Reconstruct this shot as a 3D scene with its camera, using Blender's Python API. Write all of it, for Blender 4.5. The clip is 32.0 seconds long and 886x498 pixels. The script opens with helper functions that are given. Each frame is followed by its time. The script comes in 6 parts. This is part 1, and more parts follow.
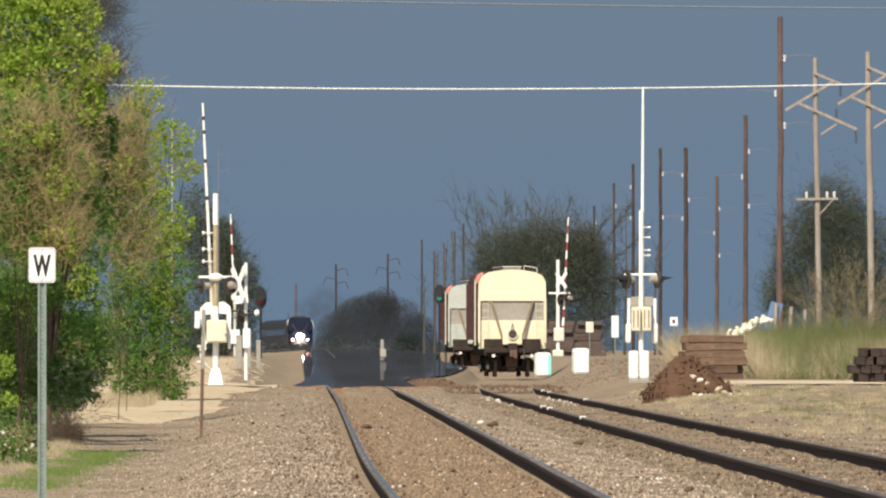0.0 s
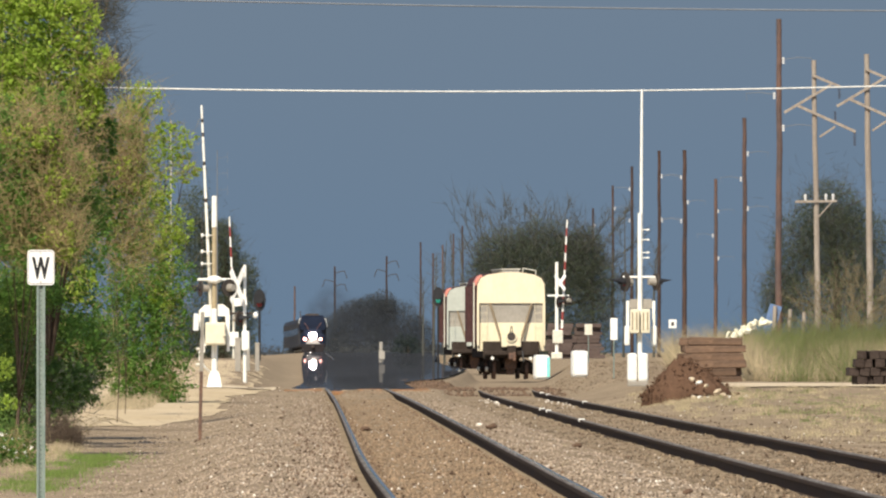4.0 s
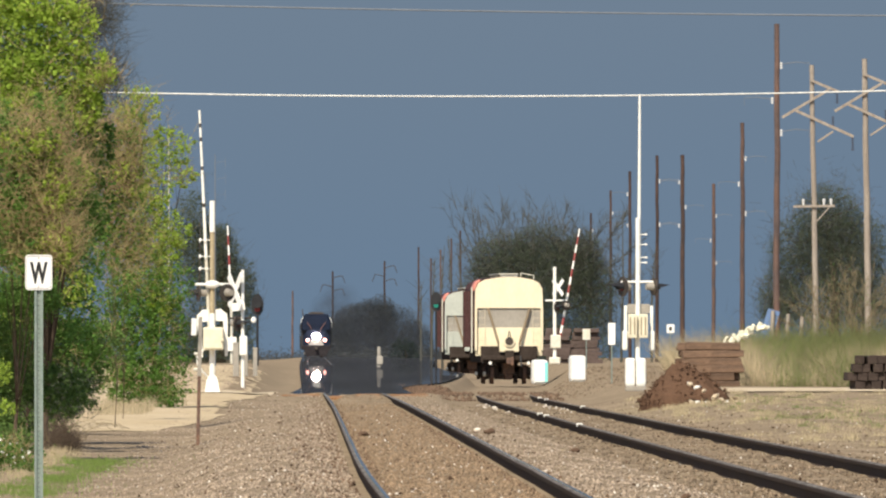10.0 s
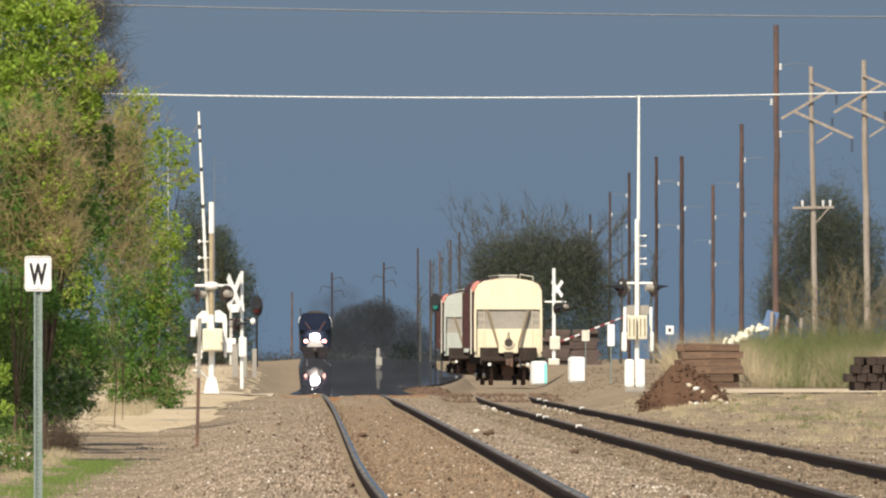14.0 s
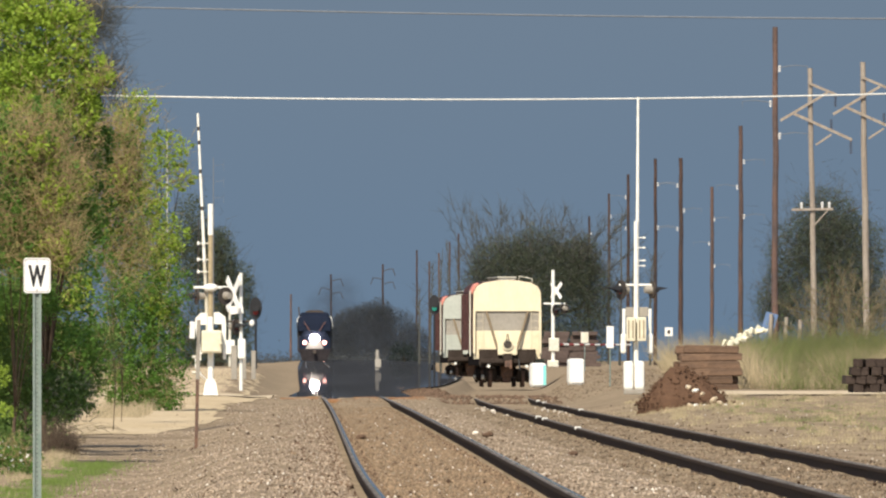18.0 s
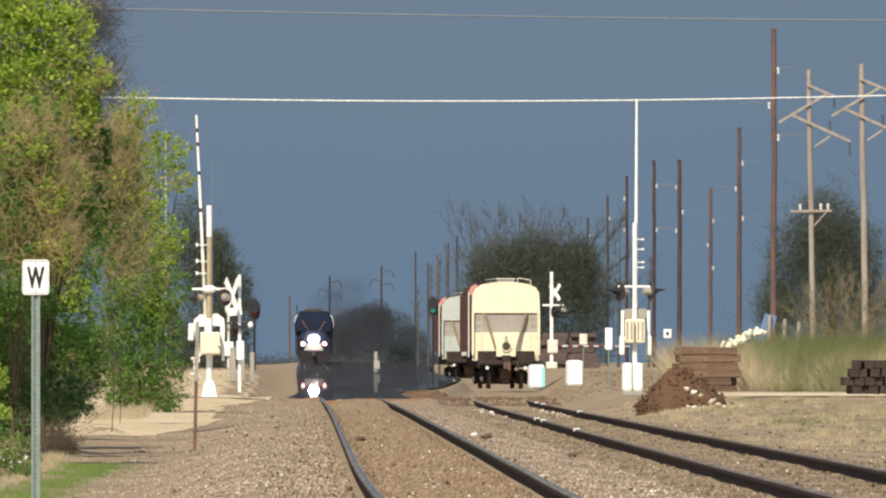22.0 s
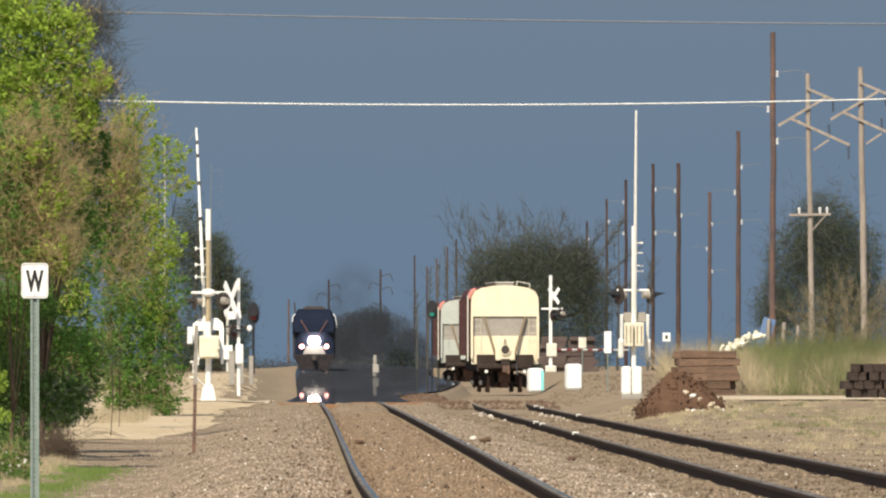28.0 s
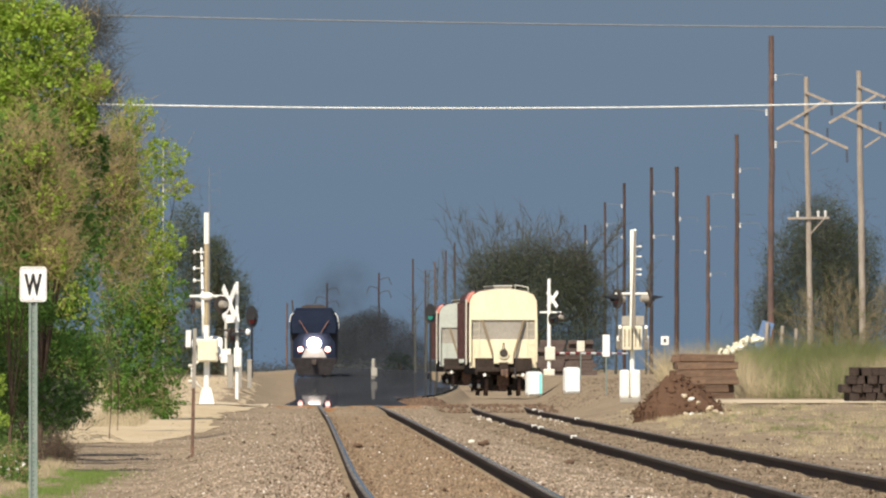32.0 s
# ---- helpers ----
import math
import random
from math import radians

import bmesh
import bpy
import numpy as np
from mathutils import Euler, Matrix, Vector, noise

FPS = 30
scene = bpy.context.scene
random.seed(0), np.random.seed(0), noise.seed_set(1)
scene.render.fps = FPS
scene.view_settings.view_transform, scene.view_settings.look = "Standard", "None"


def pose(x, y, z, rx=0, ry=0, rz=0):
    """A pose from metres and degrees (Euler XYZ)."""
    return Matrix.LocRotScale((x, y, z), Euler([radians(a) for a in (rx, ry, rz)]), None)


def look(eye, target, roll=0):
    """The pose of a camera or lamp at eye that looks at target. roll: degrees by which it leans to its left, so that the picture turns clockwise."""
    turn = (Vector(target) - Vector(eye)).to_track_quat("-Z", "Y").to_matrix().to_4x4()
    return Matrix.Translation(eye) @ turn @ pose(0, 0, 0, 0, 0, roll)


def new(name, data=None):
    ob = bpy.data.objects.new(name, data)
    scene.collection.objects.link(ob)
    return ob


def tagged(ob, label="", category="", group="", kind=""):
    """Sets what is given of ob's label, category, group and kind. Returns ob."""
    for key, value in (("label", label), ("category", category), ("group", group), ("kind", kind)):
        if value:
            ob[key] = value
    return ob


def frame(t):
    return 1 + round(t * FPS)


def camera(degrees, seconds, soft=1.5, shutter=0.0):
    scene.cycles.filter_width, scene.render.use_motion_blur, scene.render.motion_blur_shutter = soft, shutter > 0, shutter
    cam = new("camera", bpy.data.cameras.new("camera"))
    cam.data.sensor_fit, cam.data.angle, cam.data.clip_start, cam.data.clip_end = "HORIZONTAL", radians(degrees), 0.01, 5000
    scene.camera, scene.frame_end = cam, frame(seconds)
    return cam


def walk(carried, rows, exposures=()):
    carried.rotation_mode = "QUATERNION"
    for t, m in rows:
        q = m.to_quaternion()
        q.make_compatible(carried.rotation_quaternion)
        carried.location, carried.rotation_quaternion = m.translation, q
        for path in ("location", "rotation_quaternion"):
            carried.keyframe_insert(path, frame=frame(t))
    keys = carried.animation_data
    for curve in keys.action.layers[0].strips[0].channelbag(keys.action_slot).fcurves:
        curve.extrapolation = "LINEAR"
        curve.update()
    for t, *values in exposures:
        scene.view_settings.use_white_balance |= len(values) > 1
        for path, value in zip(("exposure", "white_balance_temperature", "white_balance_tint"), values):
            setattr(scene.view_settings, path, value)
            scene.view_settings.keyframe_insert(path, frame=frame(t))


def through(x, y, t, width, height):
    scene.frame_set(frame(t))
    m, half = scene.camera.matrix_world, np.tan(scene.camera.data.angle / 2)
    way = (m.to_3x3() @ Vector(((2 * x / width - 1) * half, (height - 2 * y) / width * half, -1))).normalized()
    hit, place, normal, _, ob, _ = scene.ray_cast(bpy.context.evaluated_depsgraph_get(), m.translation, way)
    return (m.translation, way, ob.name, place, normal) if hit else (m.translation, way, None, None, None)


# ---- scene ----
cam = camera(2.0, 32.0, soft=2.2)
ROWS = [  # seconds, pan and tilt in degrees
    (0, 0.00063, 0.21752),
    (0.5, -0.00015, 0.21871),
    (1, -0.00015, 0.21820),
    (1.5, -0.00081, 0.22163),
    (2, -0.00128, 0.21963),
    (2.5, -0.00164, 0.22258),
    (3, -0.00173, 0.22331),
    (3.5, -0.00208, 0.22249),
    (5.5, -0.00200, 0.22541),
    (6, -0.00330, 0.22541),
    (6.5, -0.00382, 0.22591),
    (7, -0.00312, 0.22365),
    (7.5, -0.00505, 0.23285),
    (8, -0.00593, 0.23239),
    (8.5, -0.00574, 0.23137),
    (9, -0.00593, 0.23246),
    (9.5, -0.00601, 0.23386),
    (10, -0.00679, 0.23388),
    (10.5, -0.00601, 0.23368),
    (11, -0.00827, 0.23277),
    (11.5, -0.00760, 0.23317),
    (12, -0.00795, 0.23336),
    (12.5, -0.00994, 0.23186),
    (13, -0.00786, 0.23328),
    (13.5, -0.00795, 0.23511),
    (14, -0.00844, 0.23687),
    (14.5, -0.00804, 0.23579),
    (16.5, -0.00969, 0.23889),
    (17, -0.01044, 0.23903),
    (17.5, -0.01053, 0.23899),
    (18, -0.01061, 0.24098),
    (18.5, -0.01021, 0.24290),
    (19, -0.01145, 0.24273),
    (19.5, -0.01170, 0.24308),
    (20, -0.01229, 0.24367),
    (20.5, -0.01196, 0.24299),
    (21, -0.01310, 0.24498),
    (21.5, -0.01364, 0.24486),
    (22, -0.01364, 0.24476),
    (22.5, -0.01365, 0.24667),
    (23, -0.01365, 0.24676),
    (23.5, -0.01372, 0.24711),
    (24, -0.01455, 0.24944),
    (24.5, -0.01446, 0.24945),
    (25, -0.01390, 0.25026),
    (25.5, -0.01347, 0.25053),
    (27.5, -0.01723, 0.24935),
    (28, -0.01583, 0.25280),
    (28.5, -0.01565, 0.25383),
    (29, -0.01815, 0.25640),
    (29.5, -0.01686, 0.25540),
    (30, -0.01766, 0.25677),
    (30.5, -0.01747, 0.25849),
    (31, -0.01687, 0.25641),
    (31.5, -0.01833, 0.25786),
    (32, -0.01950, 0.26068),
]

EYE = (0.0, 0.0, 1.0)
walk(cam, [(t, pose(*EYE, 90 + tilt, 0, pan)) for t, pan, tilt in ROWS], [(0, 0.38), (32, 0.38)])

# ---- world and sun ----
SUN_AZ, SUN_EL = 197.0, 46.0   # degrees clockwise from +y, and above the horizon
world = bpy.data.worlds.new("world")
scene.world = world
world.use_nodes = True
wn = world.node_tree
sky = wn.nodes.new("ShaderNodeTexSky")
sky.sky_type = "NISHITA"
sky.sun_disc = False
sky.sun_elevation, sky.sun_rotation = radians(SUN_EL), radians(SUN_AZ)
wn.links.new(sky.outputs[0], wn.nodes["Background"].inputs[0])
wn.nodes["Background"].inputs[1].default_value = 0.11
sun_data = bpy.data.lights.new("sun", "SUN")
sun_data.energy, sun_data.angle, sun_data.color = 4.8, radians(0.5), (1.0, 0.90, 0.735)
sun = new("sun", sun_data)
_a, _e = radians(SUN_AZ), radians(SUN_EL)
sun.matrix_world = look((0, 0, 50), (-50 * math.sin(_a) * math.cos(_e), -50 * math.cos(_a) * math.cos(_e), 50 - 50 * math.sin(_e)))


# ---- materials ----
def mat(name, color, rough=0.7, metal=0.0, var=0.25, scale=3.0, bump=0.0, spec=0.3, second=None, island=0.0, obj_random=0.0,
        stretch=(1, 1, 1), fine=8.0):
    """A procedural material: two noises vary the colour, grain and bump; island and obj_random vary piece by piece."""
    m = bpy.data.materials.new(name)
    m.use_nodes = True
    nt = m.node_tree
    b = nt.nodes["Principled BSDF"]
    b.inputs["Roughness"].default_value, b.inputs["Metallic"].default_value = rough, metal
    b.inputs["Specular IOR Level"].default_value = spec
    tc = nt.nodes.new("ShaderNodeTexCoord")
    mp = nt.nodes.new("ShaderNodeMapping")
    mp.inputs["Scale"].default_value = stretch
    nt.links.new(tc.outputs["Object"], mp.inputs[0])
    n1, n2 = nt.nodes.new("ShaderNodeTexNoise"), nt.nodes.new("ShaderNodeTexNoise")
    for n, s in ((n1, scale), (n2, scale * fine)):
        n.inputs["Scale"].default_value, n.inputs["Detail"].default_value = s, 5.0
        nt.links.new(mp.outputs[0], n.inputs["Vector"])
    mix = nt.nodes.new("ShaderNodeMix")
    mix.data_type = "RGBA"
    a = Vector(color)
    c = Vector(second) if second else a * (1 - var)
    mix.inputs[6].default_value, mix.inputs[7].default_value = (*a, 1), (*c, 1)
    ramp = nt.nodes.new("ShaderNodeMapRange")
    ramp.inputs[1].default_value, ramp.inputs[2].default_value = 0.35, 0.65
    nt.links.new(n1.outputs[0], ramp.inputs[0])
    nt.links.new(ramp.outputs[0], mix.inputs[0])
    hsv = nt.nodes.new("ShaderNodeHueSaturation")
    nt.links.new(mix.outputs[2], hsv.inputs["Color"])
    val = nt.nodes.new("ShaderNodeMapRange")
    val.inputs[1].default_value, val.inputs[2].default_value = 0.25, 0.75
    val.inputs[3].default_value, val.inputs[4].default_value = 1 - var, 1 + var
    nt.links.new(n2.outputs[0], val.inputs[0])
    last = val.outputs[0]
    for amount, node, out in ((island, "ShaderNodeNewGeometry", "Random Per Island"), (obj_random, "ShaderNodeObjectInfo", "Random")):
        if amount:
            g = nt.nodes.new(node)
            r = nt.nodes.new("ShaderNodeMapRange")
            r.inputs[3].default_value, r.inputs[4].default_value = 1 - amount, 1 + amount
            nt.links.new(g.outputs[out], r.inputs[0])
            mul = nt.nodes.new("ShaderNodeMath")
            mul.operation = "MULTIPLY"
            nt.links.new(last, mul.inputs[0]), nt.links.new(r.outputs[0], mul.inputs[1])
            last = mul.outputs[0]
    nt.links.new(last, hsv.inputs["Value"])
    nt.links.new(hsv.outputs[0], b.inputs["Base Color"])
    if bump:
        bp = nt.nodes.new("ShaderNodeBump")
        bp.inputs["Strength"].default_value = bump
        nt.links.new(n2.outputs[0], bp.inputs["Height"])
        nt.links.new(bp.outputs[0], b.inputs["Normal"])
    return m


def glow(name, color, strength):
    m = bpy.data.materials.new(name)
    m.use_nodes = True
    b = m.node_tree.nodes["Principled BSDF"]
    b.inputs["Base Color"].default_value = (*(0.06 * c for c in color), 1)
    b.inputs["Emission Color"].default_value = (*color, 1)
    b.inputs["Emission Strength"].default_value = strength
    return m


def leaf_mat(name, color, second, island=0.3, through=0.55):
    """Leaf colour that differs leaf by leaf, with light passing through the blade."""
    m = mat(name, color, rough=0.6, var=0.15, scale=0.6, spec=0.12, second=second, island=island)
    nt = m.node_tree
    b, out = nt.nodes["Principled BSDF"], nt.nodes["Material Output"]
    tr = nt.nodes.new("ShaderNodeBsdfTranslucent")
    ms = nt.nodes.new("ShaderNodeMixShader")
    ms.inputs[0].default_value = through
    nt.links.new(b.inputs["Base Color"].links[0].from_socket, tr.inputs[0])
    nt.links.new(b.outputs[0], ms.inputs[1]), nt.links.new(tr.outputs[0], ms.inputs[2])
    nt.links.new(ms.outputs[0], out.inputs[0])
    return m


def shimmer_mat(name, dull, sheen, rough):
    """A glossy stand-in for a mirage at a very flat angle; its dark base paints the dim reflection."""
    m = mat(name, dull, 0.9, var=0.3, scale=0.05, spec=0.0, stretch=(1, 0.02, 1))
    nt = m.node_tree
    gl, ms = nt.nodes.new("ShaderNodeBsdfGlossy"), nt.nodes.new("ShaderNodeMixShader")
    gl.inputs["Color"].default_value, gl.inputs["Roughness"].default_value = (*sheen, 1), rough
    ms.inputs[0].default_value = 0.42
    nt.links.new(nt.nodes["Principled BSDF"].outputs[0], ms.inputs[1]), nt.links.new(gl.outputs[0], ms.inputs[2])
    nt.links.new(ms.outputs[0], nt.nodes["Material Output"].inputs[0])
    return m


MIRAGE = shimmer_mat("mirage sheet", (0.050, 0.053, 0.060), (0.62, 0.62, 0.63), 0.006)
STONE = mat("ballast stone", (0.345, 0.275, 0.205), 0.95, var=0.22, scale=0.35, spec=0.0, second=(0.235, 0.185, 0.14), island=0.30)
GROUND = mat("ground earth", (0.275, 0.215, 0.148), 0.95, var=0.24, scale=0.6, spec=0.0, second=(0.19, 0.148, 0.103), stretch=(1, 0.45, 1))
STONE_BROWN = mat("brown trackbed stone", (0.265, 0.188, 0.12), 0.95, var=0.2, scale=0.35, spec=0.0, second=(0.195, 0.143, 0.097), island=0.32)
STONE_SIDE = mat("dusty siding stone", (0.212, 0.160, 0.110), 0.95, var=0.22, scale=0.35, spec=0.0, second=(0.165, 0.128, 0.092), island=0.36)
STONE_RUST = mat("rust-stained stone", (0.165, 0.108, 0.072), 0.95, var=0.25, scale=0.5, spec=0.0, second=(0.10, 0.07, 0.052), island=0.3)
STONE_PALE = mat("pale chips", (0.60, 0.54, 0.46), 0.9, var=0.1, scale=2.0, spec=0.1, island=0.3)
CLOD = mat("dark clod", (0.10, 0.065, 0.045), 0.95, var=0.3, scale=4.0, spec=0.0, island=0.4)
PLANK = mat("orange-brown crossing timber", (0.26, 0.135, 0.065), 0.9, var=0.3, scale=2.0, spec=0.05, second=(0.19, 0.11, 0.06), obj_random=0.3)
ROAD = mat("pale dusty road", (0.52, 0.425, 0.305), 0.95, var=0.12, scale=0.5, spec=0.0, second=(0.44, 0.365, 0.26))
RAIL_TOP = mat("worn rail steel", (0.30, 0.29, 0.28), 0.06, 0.85, var=0.35, scale=3.0, stretch=(1, 0.05, 1))
RAIL_SIDE = mat("rusty rail web", (0.045, 0.033, 0.027), 0.8, 0.0, var=0.3, scale=4.0, spec=0.05, second=(0.048, 0.032, 0.023), stretch=(1, 0.1, 1))
RAIL_DULL = mat("brown rail head", (0.165, 0.150, 0.140), 0.75, 0.0, var=0.35, scale=3.0, spec=0.0, stretch=(1, 0.1, 1))
WHITE = mat("white painted metal", (0.80, 0.79, 0.74), 0.45, var=0.08, scale=5.0, second=(0.70, 0.69, 0.63))
MAST = mat("weathered brown mast", (0.40, 0.33, 0.21), 0.6, 0.1, var=0.2, scale=3.0, second=(0.30, 0.24, 0.15))
ALU = mat("aluminium mast", (0.62, 0.58, 0.46), 0.45, 0.3, var=0.15, scale=5.0, second=(0.70, 0.67, 0.58))
SIGN_WHITE = mat("sign sheeting", (0.80, 0.79, 0.76), 0.4, var=0.05, scale=8.0)
BLACK = mat("black paint", (0.02, 0.02, 0.022), 0.5, var=0.3, scale=6.0)
GRIME = mat("oily black grime", (0.05, 0.039, 0.033), 0.95, var=0.4, scale=2.0, spec=0.0, second=(0.035, 0.027, 0.022))
DARK = mat("dark sooty metal", (0.035, 0.032, 0.03), 0.7, var=0.35, scale=4.0, second=(0.06, 0.045, 0.035))
RED = mat("red paint", (0.26, 0.05, 0.045), 0.5, var=0.15, scale=6.0)
RUST = mat("rusty steel post", (0.16, 0.09, 0.06), 0.85, var=0.35, scale=8.0, second=(0.09, 0.06, 0.05))
GREEN_STEEL = mat("green painted channel", (0.16, 0.21, 0.185), 0.6, 0.1, var=0.2, scale=9.0, second=(0.21, 0.25, 0.225))
WOOD_DARK = mat("dark weathered pole", (0.108, 0.066, 0.052), 0.9, var=0.3, scale=1.5, spec=0.1, second=(0.060, 0.048, 0.047), stretch=(2, 2, 0.35), obj_random=0.45)
WOOD_GREY = mat("silver weathered pole", (0.31, 0.272, 0.230), 0.9, var=0.25, scale=1.5, spec=0.1, second=(0.24, 0.20, 0.165), stretch=(4, 4, 0.4))
TIE = mat("brown timber", (0.165, 0.105, 0.07), 0.9, var=0.35, scale=3.0, spec=0.1, second=(0.12, 0.08, 0.058), stretch=(0.4, 3, 3), obj_random=0.25)
TIE_OLD = mat("grey-brown timber", (0.098, 0.076, 0.066), 0.9, var=0.25, scale=1.0, spec=0.05, second=(0.085, 0.062, 0.055), obj_random=0.15)
DIRT = mat("brown clods", (0.112, 0.066, 0.043), 0.95, var=0.3, scale=5.0, spec=0.0, second=(0.10, 0.06, 0.04), island=0.2)
CREAM = mat("cream hopper paint", (0.70, 0.62, 0.44), 0.5, var=0.10, scale=0.9, stretch=(1.6, 1, 0.5), second=(0.64, 0.56, 0.40), spec=0.2)
CREAM_BOX = mat("cream box paint", (0.68, 0.63, 0.48), 0.5, var=0.12, scale=4.0, second=(0.58, 0.53, 0.40))
GREY_CAR = mat("grey paint and painted shade", (0.30, 0.275, 0.235), 0.6, var=0.12, scale=1.0)
BRACE = mat("brownish brace paint", (0.22, 0.17, 0.11), 0.7, var=0.2, scale=2.0)
PALE_CAR = mat("pale green hopper paint", (0.40, 0.42, 0.37), 0.6, var=0.1, scale=0.8)
MAROON = mat("maroon car side", (0.075, 0.032, 0.030), 0.8, var=0.35, scale=0.6, spec=0.1, second=(0.05, 0.03, 0.03))
ORANGE = mat("orange-red highlight", (0.66, 0.25, 0.19), 0.5, var=0.1, scale=2.0)
LOCO_BLUE = mat("dark blue loco paint", (0.013, 0.018, 0.033), 0.85, var=0.15, scale=1.0, spec=0.04)
LOCO_TRIM = mat("rust-red trim", (0.20, 0.10, 0.075), 0.7, var=0.15, scale=3.0)
LOCO_GREY = mat("silver loco paint", (0.035, 0.036, 0.043), 0.7, 0.0, var=0.15, scale=1.0)
LOCO_SILVER = mat("silver nose paint", (0.36, 0.34, 0.32), 0.5, var=0.12, scale=1.0)
LOCO_DARK = mat("grimy roof", (0.06, 0.048, 0.042), 0.8, var=0.25, scale=1.0)
STEEL = mat("fluted stainless steel", (0.018, 0.019, 0.025), 0.6, 0.1, var=0.2, scale=0.6)
WINDOW = mat("dark glass", (0.012, 0.014, 0.018), 0.12, var=0.1, spec=0.2)
INSULATOR = mat("glazed insulator", (0.55, 0.55, 0.54), 0.2, var=0.05)
INS_BROWN = mat("brown insulator", (0.10, 0.06, 0.05), 0.3, var=0.1)
CABLE = mat("bundled aluminium cable", (0.72, 0.72, 0.68), 0.4, 0.2, var=0.3, scale=2.0, stretch=(6, 1, 1))
CABLE_DULL = mat("dull grey cable", (0.155, 0.170, 0.19), 0.6, var=0.15, scale=1.0)
TAR = mat("black-brown creosote", (0.055, 0.042, 0.036), 0.9, var=0.4, scale=3.0, spec=0.05, second=(0.04, 0.03, 0.026), obj_random=0.2)
BARK = mat("bark", (0.10, 0.075, 0.055), 0.95, var=0.3, scale=3.0, spec=0.0)
TWIG = mat("bare twigs", (0.315, 0.25, 0.12), 0.9, var=0.15, scale=0.5, spec=0.0, second=(0.25, 0.19, 0.10), island=0.3)
BUSH_TWIG = mat("dull bare twigs", (0.205, 0.168, 0.105), 0.9, var=0.15, scale=0.5, spec=0.0, island=0.3)
PATH = mat("worn sandy path", (0.46, 0.372, 0.252), 0.95, var=0.12, scale=0.5, spec=0.0, second=(0.42, 0.335, 0.215), stretch=(1, 0.2, 1))
TWIG_DARK = mat("dark twigs", (0.075, 0.075, 0.065), 0.9, var=0.15, scale=0.1, spec=0.0, island=0.3)
LEAF_BRIGHT = leaf_mat("young yellow-green leaf", (0.39, 0.50, 0.08), (0.29, 0.41, 0.065))
LEAF_GREEN = leaf_mat("fresh green leaf", (0.155, 0.28, 0.058), (0.12, 0.235, 0.048))
# Darker copy of the green leaf: paints the shade inside and under the hedge.
LEAF_SHADE = leaf_mat("green leaf with shade in it", (0.125, 0.20, 0.05), (0.10, 0.168, 0.043), through=0.4)
# Distance haze and cloud shade are put into these two leaf colours, bluer in the second.
LEAF_FAR = leaf_mat("far leaf dulled for haze", (0.138, 0.166, 0.103), (0.122, 0.145, 0.100), island=0.06, through=0.62)
LEAF_HAZE = leaf_mat("far leaf with haze and shade in its colour", (0.108, 0.116, 0.116), (0.098, 0.107, 0.110), island=0.03, through=0.62)
LEAF_BUSH = leaf_mat("far evergreen leaf", (0.034, 0.046, 0.040), (0.028, 0.040, 0.034), island=0.1, through=0.3)
BLOSSOM = leaf_mat("white blossom", (0.75, 0.74, 0.68), (0.66, 0.66, 0.58), island=0.1, through=0.3)
GRASS_DRY = mat("dry grass", (0.36, 0.29, 0.185), 0.9, var=0.12, scale=0.6, spec=0.0, second=(0.28, 0.235, 0.145), island=0.3)
GRASS_GREEN = leaf_mat("green grass", (0.20, 0.255, 0.085), (0.26, 0.25, 0.12), island=0.25)
GRASS_LUSH = leaf_mat("lush weed", (0.21, 0.32, 0.07), (0.25, 0.31, 0.095), island=0.3)
PALE_LOG = mat("sun-bleached boards", (0.80, 0.76, 0.58), 0.8, var=0.2, scale=3.0)
BLUE_TARP = mat("blue panel", (0.10, 0.165, 0.30), 0.5, var=0.1, scale=2.0)
PILOT = mat("sooty grey paint", (0.034, 0.030, 0.032), 0.9, var=0.3, scale=3.0, spec=0.0)
HEADLIGHT = glow("headlight", (1.0, 0.80, 0.70), 170.0)
DITCH = glow("ditch light", (1.0, 0.45, 0.36), 9.0)
GREEN_LAMP = glow("green signal lens", (0.05, 0.9, 0.6), 0.22)
RED_LENS = mat("dark red lens", (0.20, 0.015, 0.015), 0.25, var=0.1)
CYAN = mat("pale turquoise stripe", (0.25, 0.72, 0.66), 0.4, var=0.05)


# ---- mesh helpers ----
def box(bm, size, at=(0, 0, 0), turn=(0, 0, 0), bevel=0.0):
    r = bmesh.ops.create_cube(bm, size=1.0, matrix=pose(*at, *turn) @ Matrix.Diagonal((*size, 1)))
    if bevel:
        es = {e for v in r["verts"] for e in v.link_edges}
        bmesh.ops.bevel(bm, geom=list(es), offset=bevel, segments=2, affect="EDGES", profile=0.6)
    return bm


def rod(bm, a, b, r0, r1=None, seg=10):
    a, b = Vector(a), Vector(b)
    d = b - a
    q = d.to_track_quat("Z", "Y").to_matrix().to_4x4()
    bmesh.ops.create_cone(bm, cap_ends=True, segments=seg, radius1=r0, radius2=r0 if r1 is None else r1, depth=d.length,
                          matrix=Matrix.Translation((a + b) / 2) @ q)
    return bm


def prism(bm, outline, y0, y1):
    """An outline in x, z drawn out along y."""
    a = [bm.verts.new((x, y0, z)) for x, z in outline]
    b = [bm.verts.new((x, y1, z)) for x, z in outline]
    n = len(a)
    bm.faces.new(a[::-1]), bm.faces.new(b)
    for i in range(n):
        bm.faces.new((a[i], a[(i + 1) % n], b[(i + 1) % n], b[i]))
    bmesh.ops.recalc_face_normals(bm, faces=bm.faces)
    return bm


